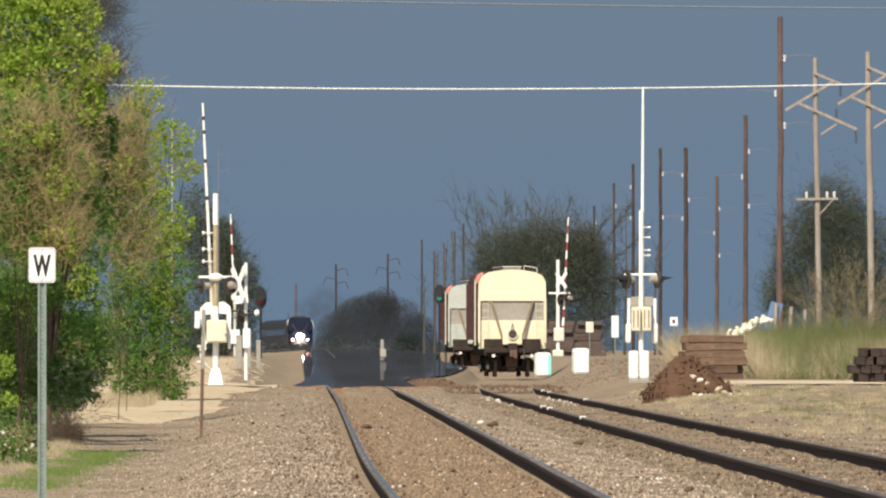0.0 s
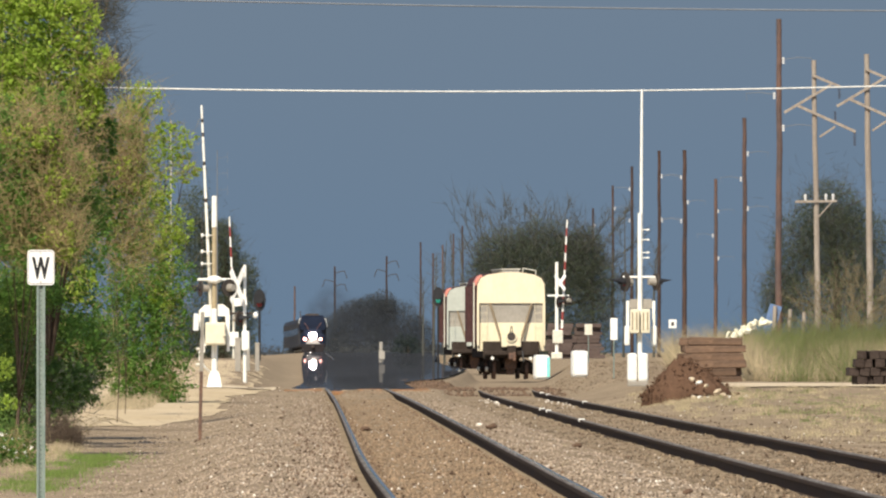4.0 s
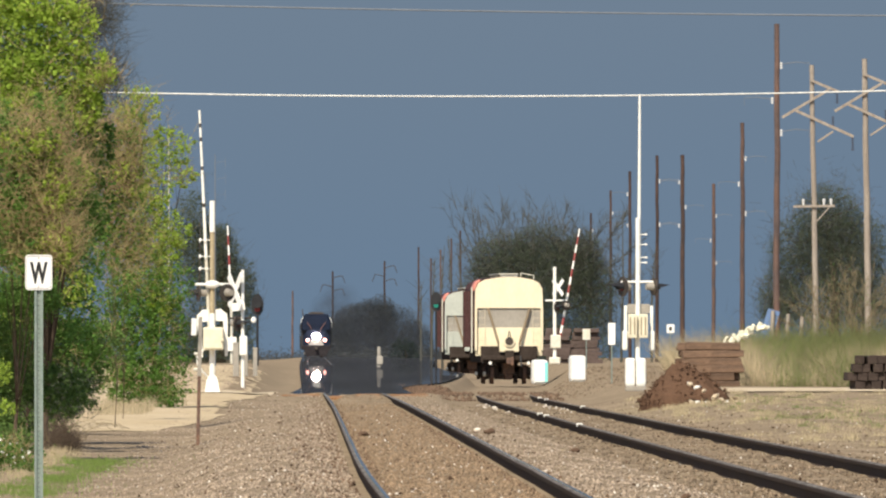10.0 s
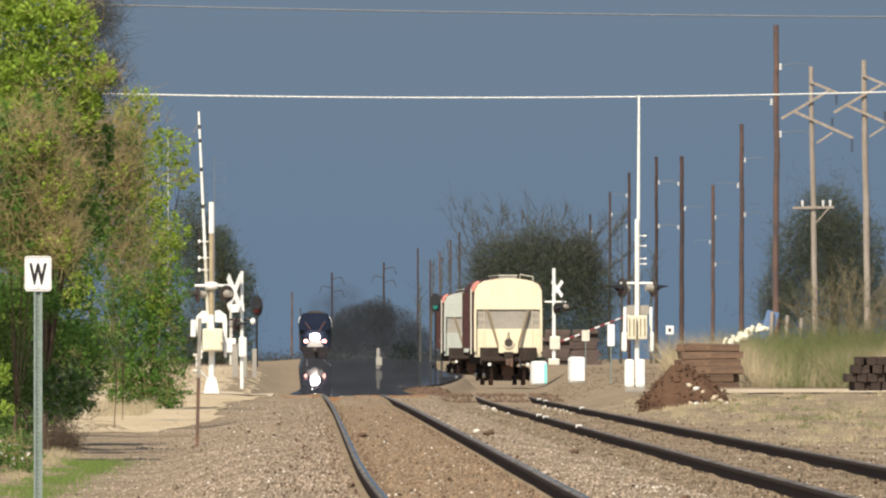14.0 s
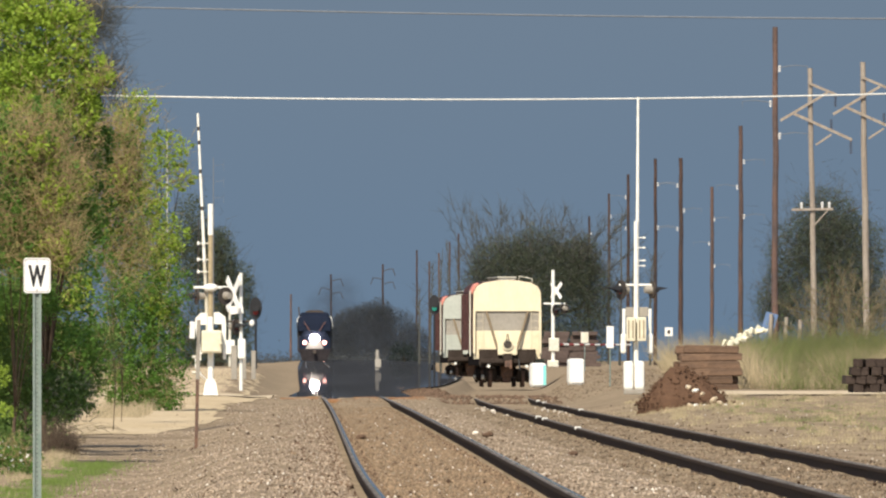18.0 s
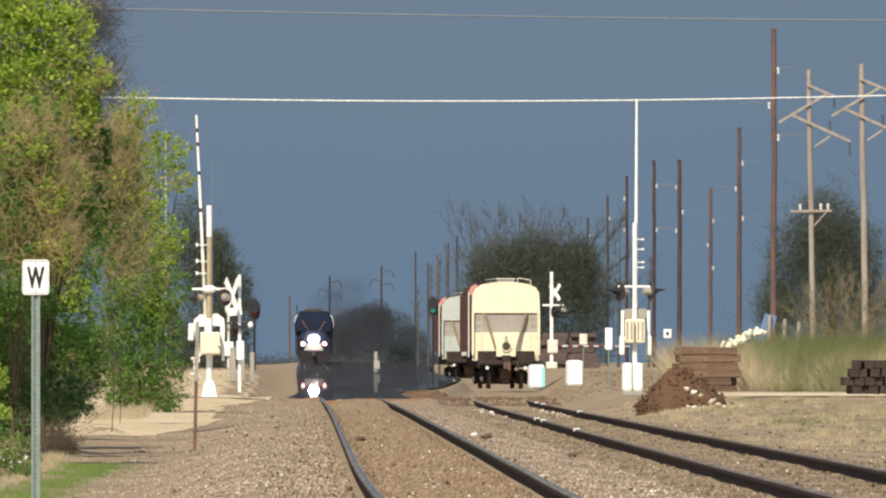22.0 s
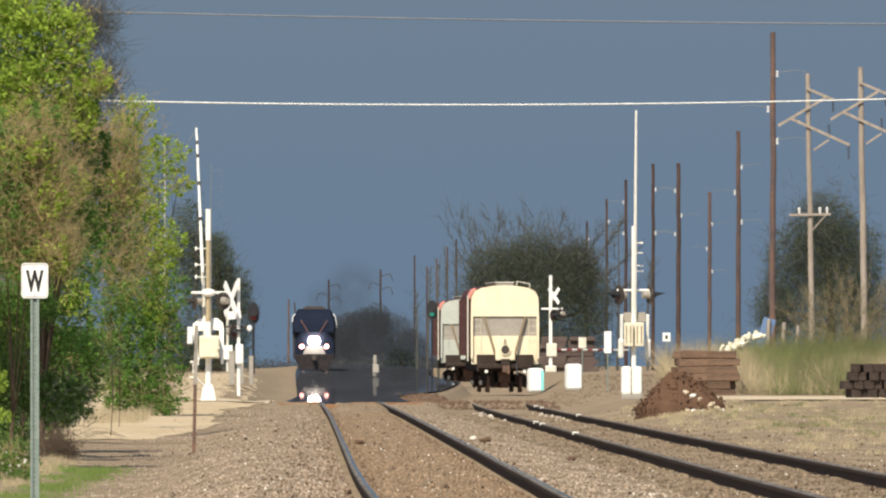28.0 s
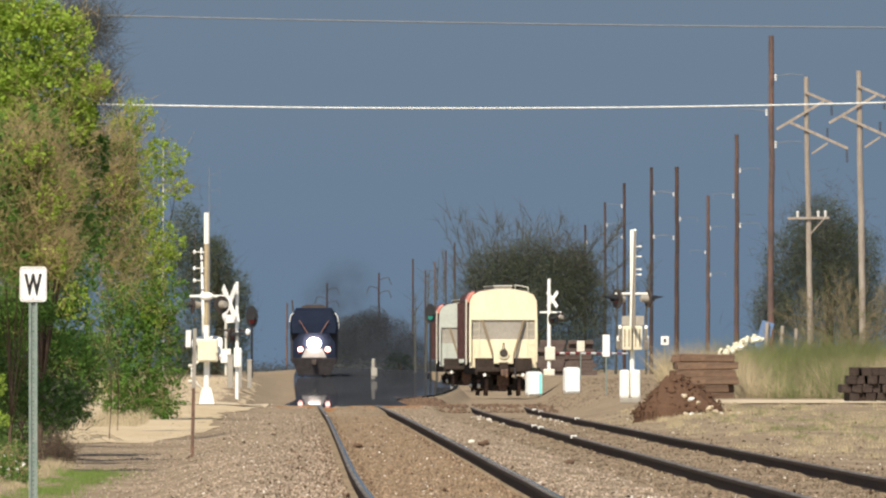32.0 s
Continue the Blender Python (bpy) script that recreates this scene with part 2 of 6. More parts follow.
def ball(bm, r, at, squash=(1, 1, 1), sub=2):
    bmesh.ops.create_icosphere(bm, subdivisions=sub, radius=r, matrix=Matrix.Translation(at) @ Matrix.Diagonal((*squash, 1)))
    return bm


def mesh_of(name, bm, material, smooth=False):
    me = bpy.data.meshes.new(name)
    bm.to_mesh(me)
    bm.free()
    me.materials.append(material)
    if smooth:
        for p in me.polygons:
            p.use_smooth = True
    return me


def part(name, bm, material, parent, label="", smooth=False):
    ob = new(name, mesh_of(name, bm, material, smooth))
    ob.parent = parent
    if label:
        ob["label"] = label
    return ob


def thing(name, m, label, category, group="", kind=""):
    ob = new(name)
    ob.empty_display_size = 0.3
    ob.matrix_basis = m if isinstance(m, Matrix) else pose(*m)
    return tagged(ob, label, category, group, kind)


def B():
    return bmesh.new()


def lerp_table(x, table):
    xs, ys = zip(*table)
    return float(np.interp(x, xs, ys))


def smooth_table(x, table):
    """A smooth curve through a short table of knots (Catmull-Rom with uneven spacing)."""
    xs, ys = [p[0] for p in table], [p[1] for p in table]
    if x <= xs[0]:
        return ys[0] + (ys[1] - ys[0]) / (xs[1] - xs[0]) * (x - xs[0])
    if x >= xs[-1]:
        return ys[-1] + (ys[-1] - ys[-2]) / (xs[-1] - xs[-2]) * (x - xs[-1])
    i = max(k for k in range(len(xs) - 1) if xs[k] <= x)

    def slope(k):
        if k == 0:
            return (ys[1] - ys[0]) / (xs[1] - xs[0])
        if k == len(xs) - 1:
            return (ys[-1] - ys[-2]) / (xs[-1] - xs[-2])
        return (ys[k + 1] - ys[k - 1]) / (xs[k + 1] - xs[k - 1])
    h = xs[i + 1] - xs[i]
    s = (x - xs[i]) / h
    return ((2 * s**3 - 3 * s**2 + 1) * ys[i] + (s**3 - 2 * s**2 + s) * h * slope(i)
            + (3 * s**2 - 2 * s**3) * ys[i + 1] + (s**3 - s**2) * h * slope(i + 1))


# ---- the lie of the land: main track, siding and ground ----
MAIN = [(100, 1.0), (179.7, 0.414), (224.6, 0.080), (287.9, -0.263), (390.6, -0.787), (526.6, -1.501),
        (641.6, -2.171), (1635, -7.75), (2472, -12.1), (2645, -12.9), (2772, -13.7), (2900, -15.0), (3035, -17.0), (3200, -20.6), (3400, -26.5), (3600, -33.5)]
MAIN_Z = [(100, -0.15), (179.7, -0.08), (224.6, -0.02), (287.9, -0.01), (390.6, -0.02), (641.6, -0.04), (900, -0.05), (1635, 0.3), (2207, 0.47), (2645, 0.62), (2800, 0.42), (3035, 0.0), (3600, -0.2)]
SIDE = [(100, 4.3), (252.3, 3.652), (449.2, 2.75), (712.9, 1.802), (900, 2.1), (1167, 3.05), (1300, 2.4), (1450, 1.8), (1700, 0.6)]
SIDE_Z = [(100, -0.05), (252.3, -0.11), (449.2, -0.14), (712.9, -0.2), (900, -0.38), (1167, -0.45), (1450, -0.4), (1700, -0.3)]
ROAD_Y0, ROAD_Y1 = 622.0, 660.0


def main_x(y):
    return smooth_table(y, MAIN)


def side_x(y):
    return smooth_table(y, SIDE)


def soft_step(a, b, x):
    s = min(1.0, max(0.0, (x - a) / (b - a)))
    return s * s * (3 - 2 * s)


def sheet_z(y):
    """Height of the added mirage sheet over the bed beyond the road."""
    return lerp_table(y, [(664, -0.20), (2300, 0.50), (2620, 0.56)])


def ground_z(x, y):
    """Height of the ground sheet: trackbed with shoulders, lower verges, the road's hump, and banks beyond it."""
    u, v = x - main_x(y), x - side_x(y)
    bed = lerp_table(y, MAIN_Z) - 0.14
    left = lerp_table(y, [(100, -0.8), (270, -0.75), (400, -0.55), (480, -0.33), (560, -0.1), (ROAD_Y0, 0.0), (ROAD_Y1, 0.0), (760, 0.25), (950, 0.5), (2000, 0.3), (4000, 0.0)])
    right = lerp_table(y, [(100, -0.45), (250, -0.4), (400, -0.25), (ROAD_Y0, 0.02), (ROAD_Y1, 0.05), (760, 0.25), (950, 0.45), (2000, 0.3), (4000, 0.0)])
    side = lerp_table(y, SIDE_Z) - 0.145
    if abs(u) < 2.6 and 570 < y < 636:   # stones heaped to the rail heads before the crossing, worn down beside the west rail
        heap = 0.115 * soft_step(572, 610, y) * (1 - soft_step(620, 634, y)) * (0.8 + 0.7 * noise.noise((x * 1.6, y * 0.05, 2.0)))
        bed = min(bed + heap * (0.1 if -0.70 < u < -0.32 else 1.0), -0.052)
    if y > 656:
        bed += (sheet_z(y) - 0.055 - bed) * soft_step(656, 670, y) * (1 - soft_step(2560, 2620, y))
    z = bed
    z += (left - z) * soft_step(-1.65, -3.5, u)
    if u > 0:
        far, w = soft_step(640, 662, y), soft_step(738, 760, y)
        z += (side - z) * ((1 - w) * soft_step(1.2 + 0.8 * far, 2.6 + 0.5 * far, u) + w * soft_step(-2.05, -1.25, v))
        z += (right - z) * soft_step(1.4, 3.6, v)
    if ROAD_Y0 - 6 < y < ROAD_Y1 + 6:
        k = soft_step(ROAD_Y0 - 6, ROAD_Y0, y) * (1 - soft_step(ROAD_Y1, ROAD_Y1 + 6, y))
        if u < 2.2:
            crest = -0.075 + 0.06 * noise.noise((x * 1.4, y * 0.08, 7.0)) - (0.09 if -0.70 < u < -0.32 else 0.0)
            z += (max(z, crest) - z) * k
    if 700 < y < 752 and u > 2.0 and v < 1.9:
        k = soft_step(704, 716, y) * (1 - soft_step(744, 752, y))
        z += (max(z, -0.2) - z) * k
    if abs(u) > 1.5:
        z += 0.035 * noise.noise((x * 0.9, y * 0.12, 0.0)) + 0.02 * noise.noise((x * 3.0, y * 0.5, 4.0))
    return z


def build_ground():
    xs = sorted({round(v, 3) for v in [-3000, -1200, -500, -200, -90, -45, -30, -22, -18] + list(np.arange(-15, 15.01, 0.3)) + list(np.arange(-4.5, 4.5, 0.15)) + [18, 22, 30, 45, 90, 200, 500, 1200, 3000]})
    ys = sorted({float(v) for v in [-300, -60, 40, 100] + list(range(140, 780, 4)) + list(range(780, 1300, 20)) + list(range(1300, 3000, 60)) + [3300, 3700, 4200, 4900]})
    verts = [(x, y, ground_z(x, y)) for y in ys for x in xs]
    n = len(xs)
    faces = [(j * n + i, j * n + i + 1, (j + 1) * n + i + 1, (j + 1) * n + i) for j in range(len(ys) - 1) for i in range(n - 1)]
    me = bpy.data.meshes.new("ground")
    me.from_pydata(verts, [], faces)
    me.materials.append(GROUND)
    for p in me.polygons:
        p.use_smooth = True
    tagged(new("ground", me), "dry tan earth and gravel ground beside railway tracks", "ground", kind="structure")


def build_road():
    xs = [-40, -25, -15, -11, -9, -8, -7, -6.5, -6, -5.5, -5, -4.5, -4.2] + [6.6, 7, 8, 10, 12, 15, 20, 30, 45]
    ys = list(np.linspace(ROAD_Y0, ROAD_Y1, 16))
    for side, label in ((-1, "road"), (1, "road")):
        sel = [x for x in xs if (x < 0) == (side < 0)]
        verts = [(x, y, ground_z(x, y) + 0.03) for y in ys for x in sel]
        n = len(sel)
        faces = [(j * n + i, j * n + i + 1, (j + 1) * n + i + 1, (j + 1) * n + i) for j in range(len(ys) - 1) for i in range(n - 1)]
        me = bpy.data.meshes.new("road")
        me.from_pydata(verts, [], faces)
        me.materials.append(ROAD)
        tagged(new("road", me), "pale dusty gravel road up to a level crossing", "road", kind="structure")


def strip_mesh(name, material, left_of, right_of, z_of, y0, y1, step):
    ys = list(np.arange(y0, y1 + 0.01, step))
    verts = [(f(y), y, z_of(y)) for y in ys for f in (left_of, right_of)]
    faces = [(2 * j, 2 * j + 1, 2 * j + 3, 2 * j + 2) for j in range(len(ys) - 1)]
    me = bpy.data.meshes.new(name)
    me.from_pydata(verts, [], faces)
    me.materials.append(material)
    return new(name, me)


RAIL_WEB = [(-0.07, -0.172), (0.07, -0.172), (0.07, -0.160), (0.012, -0.140), (0.012, -0.045), (0.037, -0.045), (0.037, -0.0125),
            (-0.037, -0.0125), (-0.037, -0.045), (-0.012, -0.045), (-0.012, -0.140), (-0.07, -0.160)]
RAIL_HEAD = [(-0.036, -0.012), (0.036, -0.012), (0.030, -0.001), (-0.030, -0.001)]
RAIL_BAND = [(-0.006, -0.002), (0.020, -0.002), (0.018, 0.0015), (-0.004, 0.0015)]


def sweep(section, x_of, z_of, ys):
    n = len(section)
    verts = [(x_of(y) + sx, y, z_of(y) + sz) for y in ys for sx, sz in section]
    faces = [(j * n + i, j * n + (i + 1) % n, (j + 1) * n + (i + 1) % n, (j + 1) * n + i) for j in range(len(ys) - 1) for i in range(n)]
    faces += [tuple(range(n)), tuple((len(ys) - 1) * n + i for i in range(n))[::-1]]
    return verts, faces


def build_rails():
    for name, fx, ztab, y1, d0, dip, head_mat, label in (("main_track", main_x, MAIN_Z, 3500, 652, 0.30, RAIL_TOP, "pair of steel rails with polished heads on stone ballast"),
                                                ("siding_track", side_x, SIDE_Z, 1690, 722, 0.32, None, "pair of brown rusty siding rails on ballast")):
        top = thing(name, (0, 0, 0), label, "railway track", kind="structure")
        ys = list(np.arange(140, 780, 4.0)) + list(np.arange(780, y1, 20.0))
        for s in (-0.75, 0.75):
            for pname, sec, m in (("rail_web", RAIL_WEB, RAIL_SIDE), ("rail_head", RAIL_HEAD, RAIL_DULL), ("running_band", RAIL_BAND, head_mat)):
                if m is None:
                    continue
                verts, faces = sweep(sec, lambda y: fx(y) + s, lambda y: lerp_table(y, ztab) - dip * soft_step(d0, d0 + 16, y) * (1 - soft_step(1560, 1700, y)), ys)
                me = bpy.data.meshes.new(pname)
                me.from_pydata(verts, [], faces)
                me.materials.append(m)
                ob = new(pname, me)
                ob.parent = top


def build_joint_bars():
    """Fish-plates on the siding rails, in white paint that stands for their glints, and bolts."""
    top = thing("rail_joint", (0, 0, 0), "joint bars on the siding rails, painted white as glints", "rail joint", kind="structure")
    for y, s in ((670.4, 0.75), (646.3, 0.75), (477.8, -0.75), (463.0, -0.75), (547.7, 0.75), (401.0, -0.75)):
        bm = B()
        box(bm, (0.10, 0.9, 0.05), (side_x(y) + s, y, lerp_table(y, SIDE_Z) - 0.012), bevel=0.01)
        part("joint_bar", bm, WHITE, top)


def mesh_from_arrays(name, verts, faces, material):
    me = bpy.data.meshes.new(name)
    n, k = len(faces), faces.shape[1]
    me.vertices.add(len(verts))
    me.vertices.foreach_set("co", np.ascontiguousarray(verts, dtype=np.float32).ravel())
    me.loops.add(n * k)
    me.loops.foreach_set("vertex_index", np.ascontiguousarray(faces, dtype=np.int32).ravel())
    me.polygons.add(n)
    me.polygons.foreach_set("loop_start", np.arange(0, n * k, k, dtype=np.int32))
    me.update(calc_edges=True)
    me.validate()
    me.materials.append(material)
    return me


OCTA_V = np.array([(1, 0, 0), (0, 1, 0), (-1, 0, 0), (0, -1, 0), (0, 0, 1), (0, 0, -0.6)], dtype=float)
OCTA_F = np.array([(0, 1, 4), (1, 2, 4), (2, 3, 4), (3, 0, 4), (1, 0, 5), (2, 1, 5), (3, 2, 5), (0, 3, 5)])


def stones(name, places, sizes, material, seed, label, category):
    """Loose angular stones, each of its own shape, joined."""
    rng = np.random.default_rng(seed)
    n = len(places)
    v = OCTA_V[None] * (1 + rng.uniform(-0.35, 0.35, (n, 6, 3))) * sizes[:, None, None]
    a = rng.uniform(0, 6.28, n)
    c, s = np.cos(a)[:, None], np.sin(a)[:, None]
    x, y = v[:, :, 0] * c - v[:, :, 1] * s, v[:, :, 0] * s + v[:, :, 1] * c
    v = np.stack((x, y, v[:, :, 2]), 2) + places[:, None]
    f = OCTA_F[None] + (np.arange(n) * 6)[:, None, None]
    ob = new(name, mesh_from_arrays(name, v.reshape(-1, 3), f.reshape(-1, 3), material))
    return tagged(ob, label, category, kind="stuff")


def clear_of_rails(x, y):
    return min(abs(abs(x - main_x(y)) - 0.75), abs(abs(x - side_x(y)) - 0.75)) > 0.085


def build_ballast():
    rng = np.random.default_rng(3)
    lab = "loose pinkish-tan crushed stone between and beside rails"
    for name, n, y0, y1, lo, hi, mn, mx, m, lb in (
            ("ballast", 50000, 166, 640, -4.0, 2.2, 0.008, 0.025, STONE, lab),
            ("siding_ballast", 26000, 166, 700, 2.2, 5.6, 0.008, 0.029, STONE_SIDE, "dusty brown crushed stone round the siding rails"),
            ("gauge_ballast", 19000, 166, 640, -0.66, 0.66, 0.007, 0.022, STONE_BROWN, "brown dusty stone between the main rails"),
            ("bank_gravel", 4000, 664, 1000, -9.0, -3.2, 0.012, 0.045, STONE, "tan gravel on the bank beyond the crossing"),
            ("yard_gravel", 5000, 700, 1000, 5.5, 13.0, 0.012, 0.045, STONE_SIDE, "tan gravel on the yard beyond the crossing"),
            ("rail_stained_ballast", 22000, 166, 600, -1.8, 1.3, 0.008, 0.022, STONE_RUST, "rust-stained stones close beside the rails, darkened for tie shading too"),
            ("verge_gravel", 14000, 165, 520, -7.5, -3.0, 0.007, 0.019, STONE, "fine gravel on the lower verge"),
            ("field_gravel", 9000, 200, 640, 5.0, 13.0, 0.008, 0.024, STONE_SIDE, "brown gravel and crumbs on bare ground"),
            ("pale_chips", 2600, 166, 640, -4.0, 9.0, 0.007, 0.022, STONE_PALE, "scattered pale stone chips on ballast"),
            ("cinder_ballast", 8000, 700, 880, 0.5, 6.0, 0.02, 0.06, STONE_RUST, "brown cinders strewn round the siding beyond the crossing"),
            ("dark_clods", 1900, 166, 640, -4.0, 10.0, 0.012, 0.035, CLOD, "scattered dark clods on ballast")):
        y = 1 / rng.uniform(1 / y1, 1 / y0, n)
        u = rng.uniform(lo, hi, n)
        pts = []
        for yy, uu in zip(y, u):
            x = main_x(yy) + uu
            if not clear_of_rails(x, yy) or (name == "ballast" and abs(uu) < 0.66) or (name not in ("cinder_ballast", "bank_gravel", "yard_gravel") and yy > ROAD_Y0 - 2 and abs(uu) > 2.2):
                continue
            # Dark stones paint rust stain and tie shading alike, reaching farther on the west side.
            if name == "rail_stained_ballast" and not (0.08 < abs(uu) - 0.75 < 0.08 + (0.95 if uu < 0 else 0.45) * rng.random() ** 1.6 or -0.20 < abs(uu) - 0.75 < -0.08):
                continue
            if yy > 455 + 70 * rng.random() ** 2 and uu < -2.9 and name != "bank_gravel":
                continue
            if name == "cinder_ballast" and not (-4.5 < x - side_x(yy) < 1.7 and uu > 2.0):
                continue
            pts.append((x, yy, ground_z(x, yy) + 0.003))
        pts = np.array(pts)
        size = mn + (mx - mn) * rng.random(len(pts)) ** 2.2
        stones(name, pts, size, m, 5, lb, "gravel")
    # bright chips beside the siding rails near the crossing
    cy = rng.uniform(540, 640, 90)
    pts = []
    for yy in cy:
        x = side_x(yy) + rng.choice([-0.95, -0.55, 0.55, 0.95]) + rng.normal() * 0.12
        if clear_of_rails(x, yy):
            pts.append((x, yy, ground_z(x, yy) + 0.02))
    stones("rail_chips", np.array(pts), 0.02 + 0.045 * rng.random(len(pts)) ** 2, STONE_PALE, 6, "bright broken chips beside the siding rails", "gravel")
    # the larger stones of the nearest stretch, one by one
    top = thing("near_ballast", (0, 0, 0), "larger crushed stones lying on the nearest trackbed", "gravel", kind="structure")
    shapes = []
    for k in range(6):
        bm = B()
        ball(bm, 1.0, (0, 0, 0), (1.25, 1.0, 0.75), 1)
        for v in bm.verts:
            v.co *= 1 + 0.35 * noise.noise(v.co * 1.7 + Vector((k * 5.0, 0, 0)))
        shapes.append(mesh_of("stone", bm, STONE if k % 3 else STONE_BROWN))
    made = 0
    while made < 280:
        y, u = rng.uniform(168, 300), rng.uniform(-3.6, 4.6)
        x = main_x(y) + u
        if not clear_of_rails(x, y):
            continue
        st = new("stone", shapes[made % 6])
        st.parent = top
        sz = rng.uniform(0.010, 0.022)
        st.matrix_basis = pose(x, y, ground_z(x, y) + sz * 0.35, rng.uniform(-30, 30), rng.uniform(-30, 30), rng.uniform(0, 360)) @ Matrix.Diagonal((sz, sz, sz, 1))
        made += 1


def build_crossing():
    """Timber panels between and beside the rails where the road crosses."""
    rng = np.random.default_rng(12)
    for name, fx, ztab in (("main_crossing", main_x, MAIN_Z),):
        top = thing(name, (0, 0, 0), "worn orange-brown timber crossing panels between rails", "level crossing", kind="structure")
        for j, y in enumerate(np.arange(ROAD_Y0 + 4, ROAD_Y1 - 12, 2.6)):
            for u, w in ((-1.35, 0.95), (-0.32, 0.56), (0.32, 0.56), (1.35, 0.95)):
                bm = B()
                box(bm, (w, 2.52, 0.12), bevel=0.012)
                ob = part("panel", bm, PLANK, top)
                ob.matrix_basis = pose(fx(y) + u, y + 1.3, lerp_table(y, ztab) - 0.072 + rng.uniform(-0.04, 0.008) - (0.05 if u == -0.32 else 0.0), rng.uniform(-0.5, 0.5), rng.uniform(-2.5, 2.5), rng.uniform(-1.0, 1.0))


def build_dirt_path():
    """A pale worn track along the western verge, joining the crossing road."""
    for y0, y1, west, label in ((452, ROAD_Y0 + 1, -8.5, "pale worn dirt path beside the ballast shoulder"), (ROAD_Y1 - 1, 980, -12.0, "pale sandy bank beyond the level crossing")):
        ys = list(np.arange(y0, y1, 2.0))
        verts, faces = [], []
        for y in ys:
            if y < ROAD_Y0 + 2:
                hi = -3.0 + 0.25 * noise.noise((y * 0.02, 3.0, 0)) + 0.8 * soft_step(560, ROAD_Y0, y) - 0.9 * soft_step(500, 452, y) + 0.3 * noise.noise((y * 0.15, 9.0, 0))
            else:
                hi = -2.7 + 0.5 * noise.noise((y * 0.05, 5.0, 0))
            for i in range(13):
                x = main_x(y) + west + (hi - west) * i / 12
                verts.append((x, y, ground_z(x, y) + 0.012))
        for j in range(len(ys) - 1):
            for i in range(12):
                faces.append((j * 13 + i, j * 13 + i + 1, (j + 1) * 13 + i + 1, (j + 1) * 13 + i))
        me = bpy.data.meshes.new("dirt_path")
        me.from_pydata(verts, [], faces)
        me.materials.append(PATH)
        for p in me.polygons:
            p.use_smooth = True
        tagged(new("dirt_path", me), label, "path", kind="structure")


# ---- plants ----
def leaf_points(rng, blobs, lump=0.62):
    """Points within ellipsoids; a share of them gathers round twig ends, the rest fills the crown loosely."""
    pts = []
    for (cx, cy, cz), (rx, ry, rz), n in blobs:
        d = rng.normal(size=(n, 3))
        d /= np.linalg.norm(d, axis=1)[:, None]
        p = d * (rng.random(n) ** 0.42)[:, None]
        k = max(8, n // 45)
        c = rng.normal(size=(k, 3))
        c = c / np.linalg.norm(c, axis=1)[:, None] * (0.35 + 0.65 * rng.random(k)[:, None] ** 0.5)
        pick = rng.integers(0, k, n)
        near = rng.random(n) < lump
        spread = rng.uniform(0.10, 0.26, k)[pick][:, None]
        p[near] = (d * rng.random(n)[:, None] * spread + c[pick])[near]
        pts.append(p * (rx, ry, rz) + (cx, cy, cz))
    return np.concatenate(pts)


def leaf_mesh(name, pts, size, material, seed, aspect=0.45):
    rng = np.random.default_rng(seed)
    n = len(pts)
    a = rng.normal(size=(n, 3))
    a[:, 2] = a[:, 2] * 0.7
    a /= np.linalg.norm(a, axis=1)[:, None]
    b = np.cross(a, rng.normal(size=(n, 3)))
    b /= np.linalg.norm(b, axis=1)[:, None] + 1e-9
    s = size * rng.uniform(0.55, 1.45, n)[:, None]
    v = np.stack((pts - a * s / 2, pts + b * s * aspect / 2, pts + a * s / 2, pts - b * s * aspect / 2), 1)
    f = np.arange(n * 4).reshape(n, 4)
    return mesh_from_arrays(name, v.reshape(-1, 3), f, material)


def twig_mesh(name, starts, ends, r, material):
    """Thin three-sided twigs from starts to ends."""
    n = len(starts)
    d = ends - starts
    side = np.cross(d, np.array([0.3, 0.9, 0.2]))
    side /= np.linalg.norm(side, axis=1)[:, None] + 1e-9
    up = np.cross(d, side)
    up /= np.linalg.norm(up, axis=1)[:, None] + 1e-9
    rr = r if np.ndim(r) else np.full(n, r)
    rr = rr[:, None]
    v = np.stack((starts + side * rr, starts - side * rr * 0.5 + up * rr * 0.87, starts - side * rr * 0.5 - up * rr * 0.87, ends), 1)
    base = (np.arange(n) * 4)[:, None, None]
    f = np.array([(0, 1, 3), (1, 2, 3), (2, 0, 3)])[None] + base
    return mesh_from_arrays(name, v.reshape(-1, 3), f.reshape(-1, 3), material)


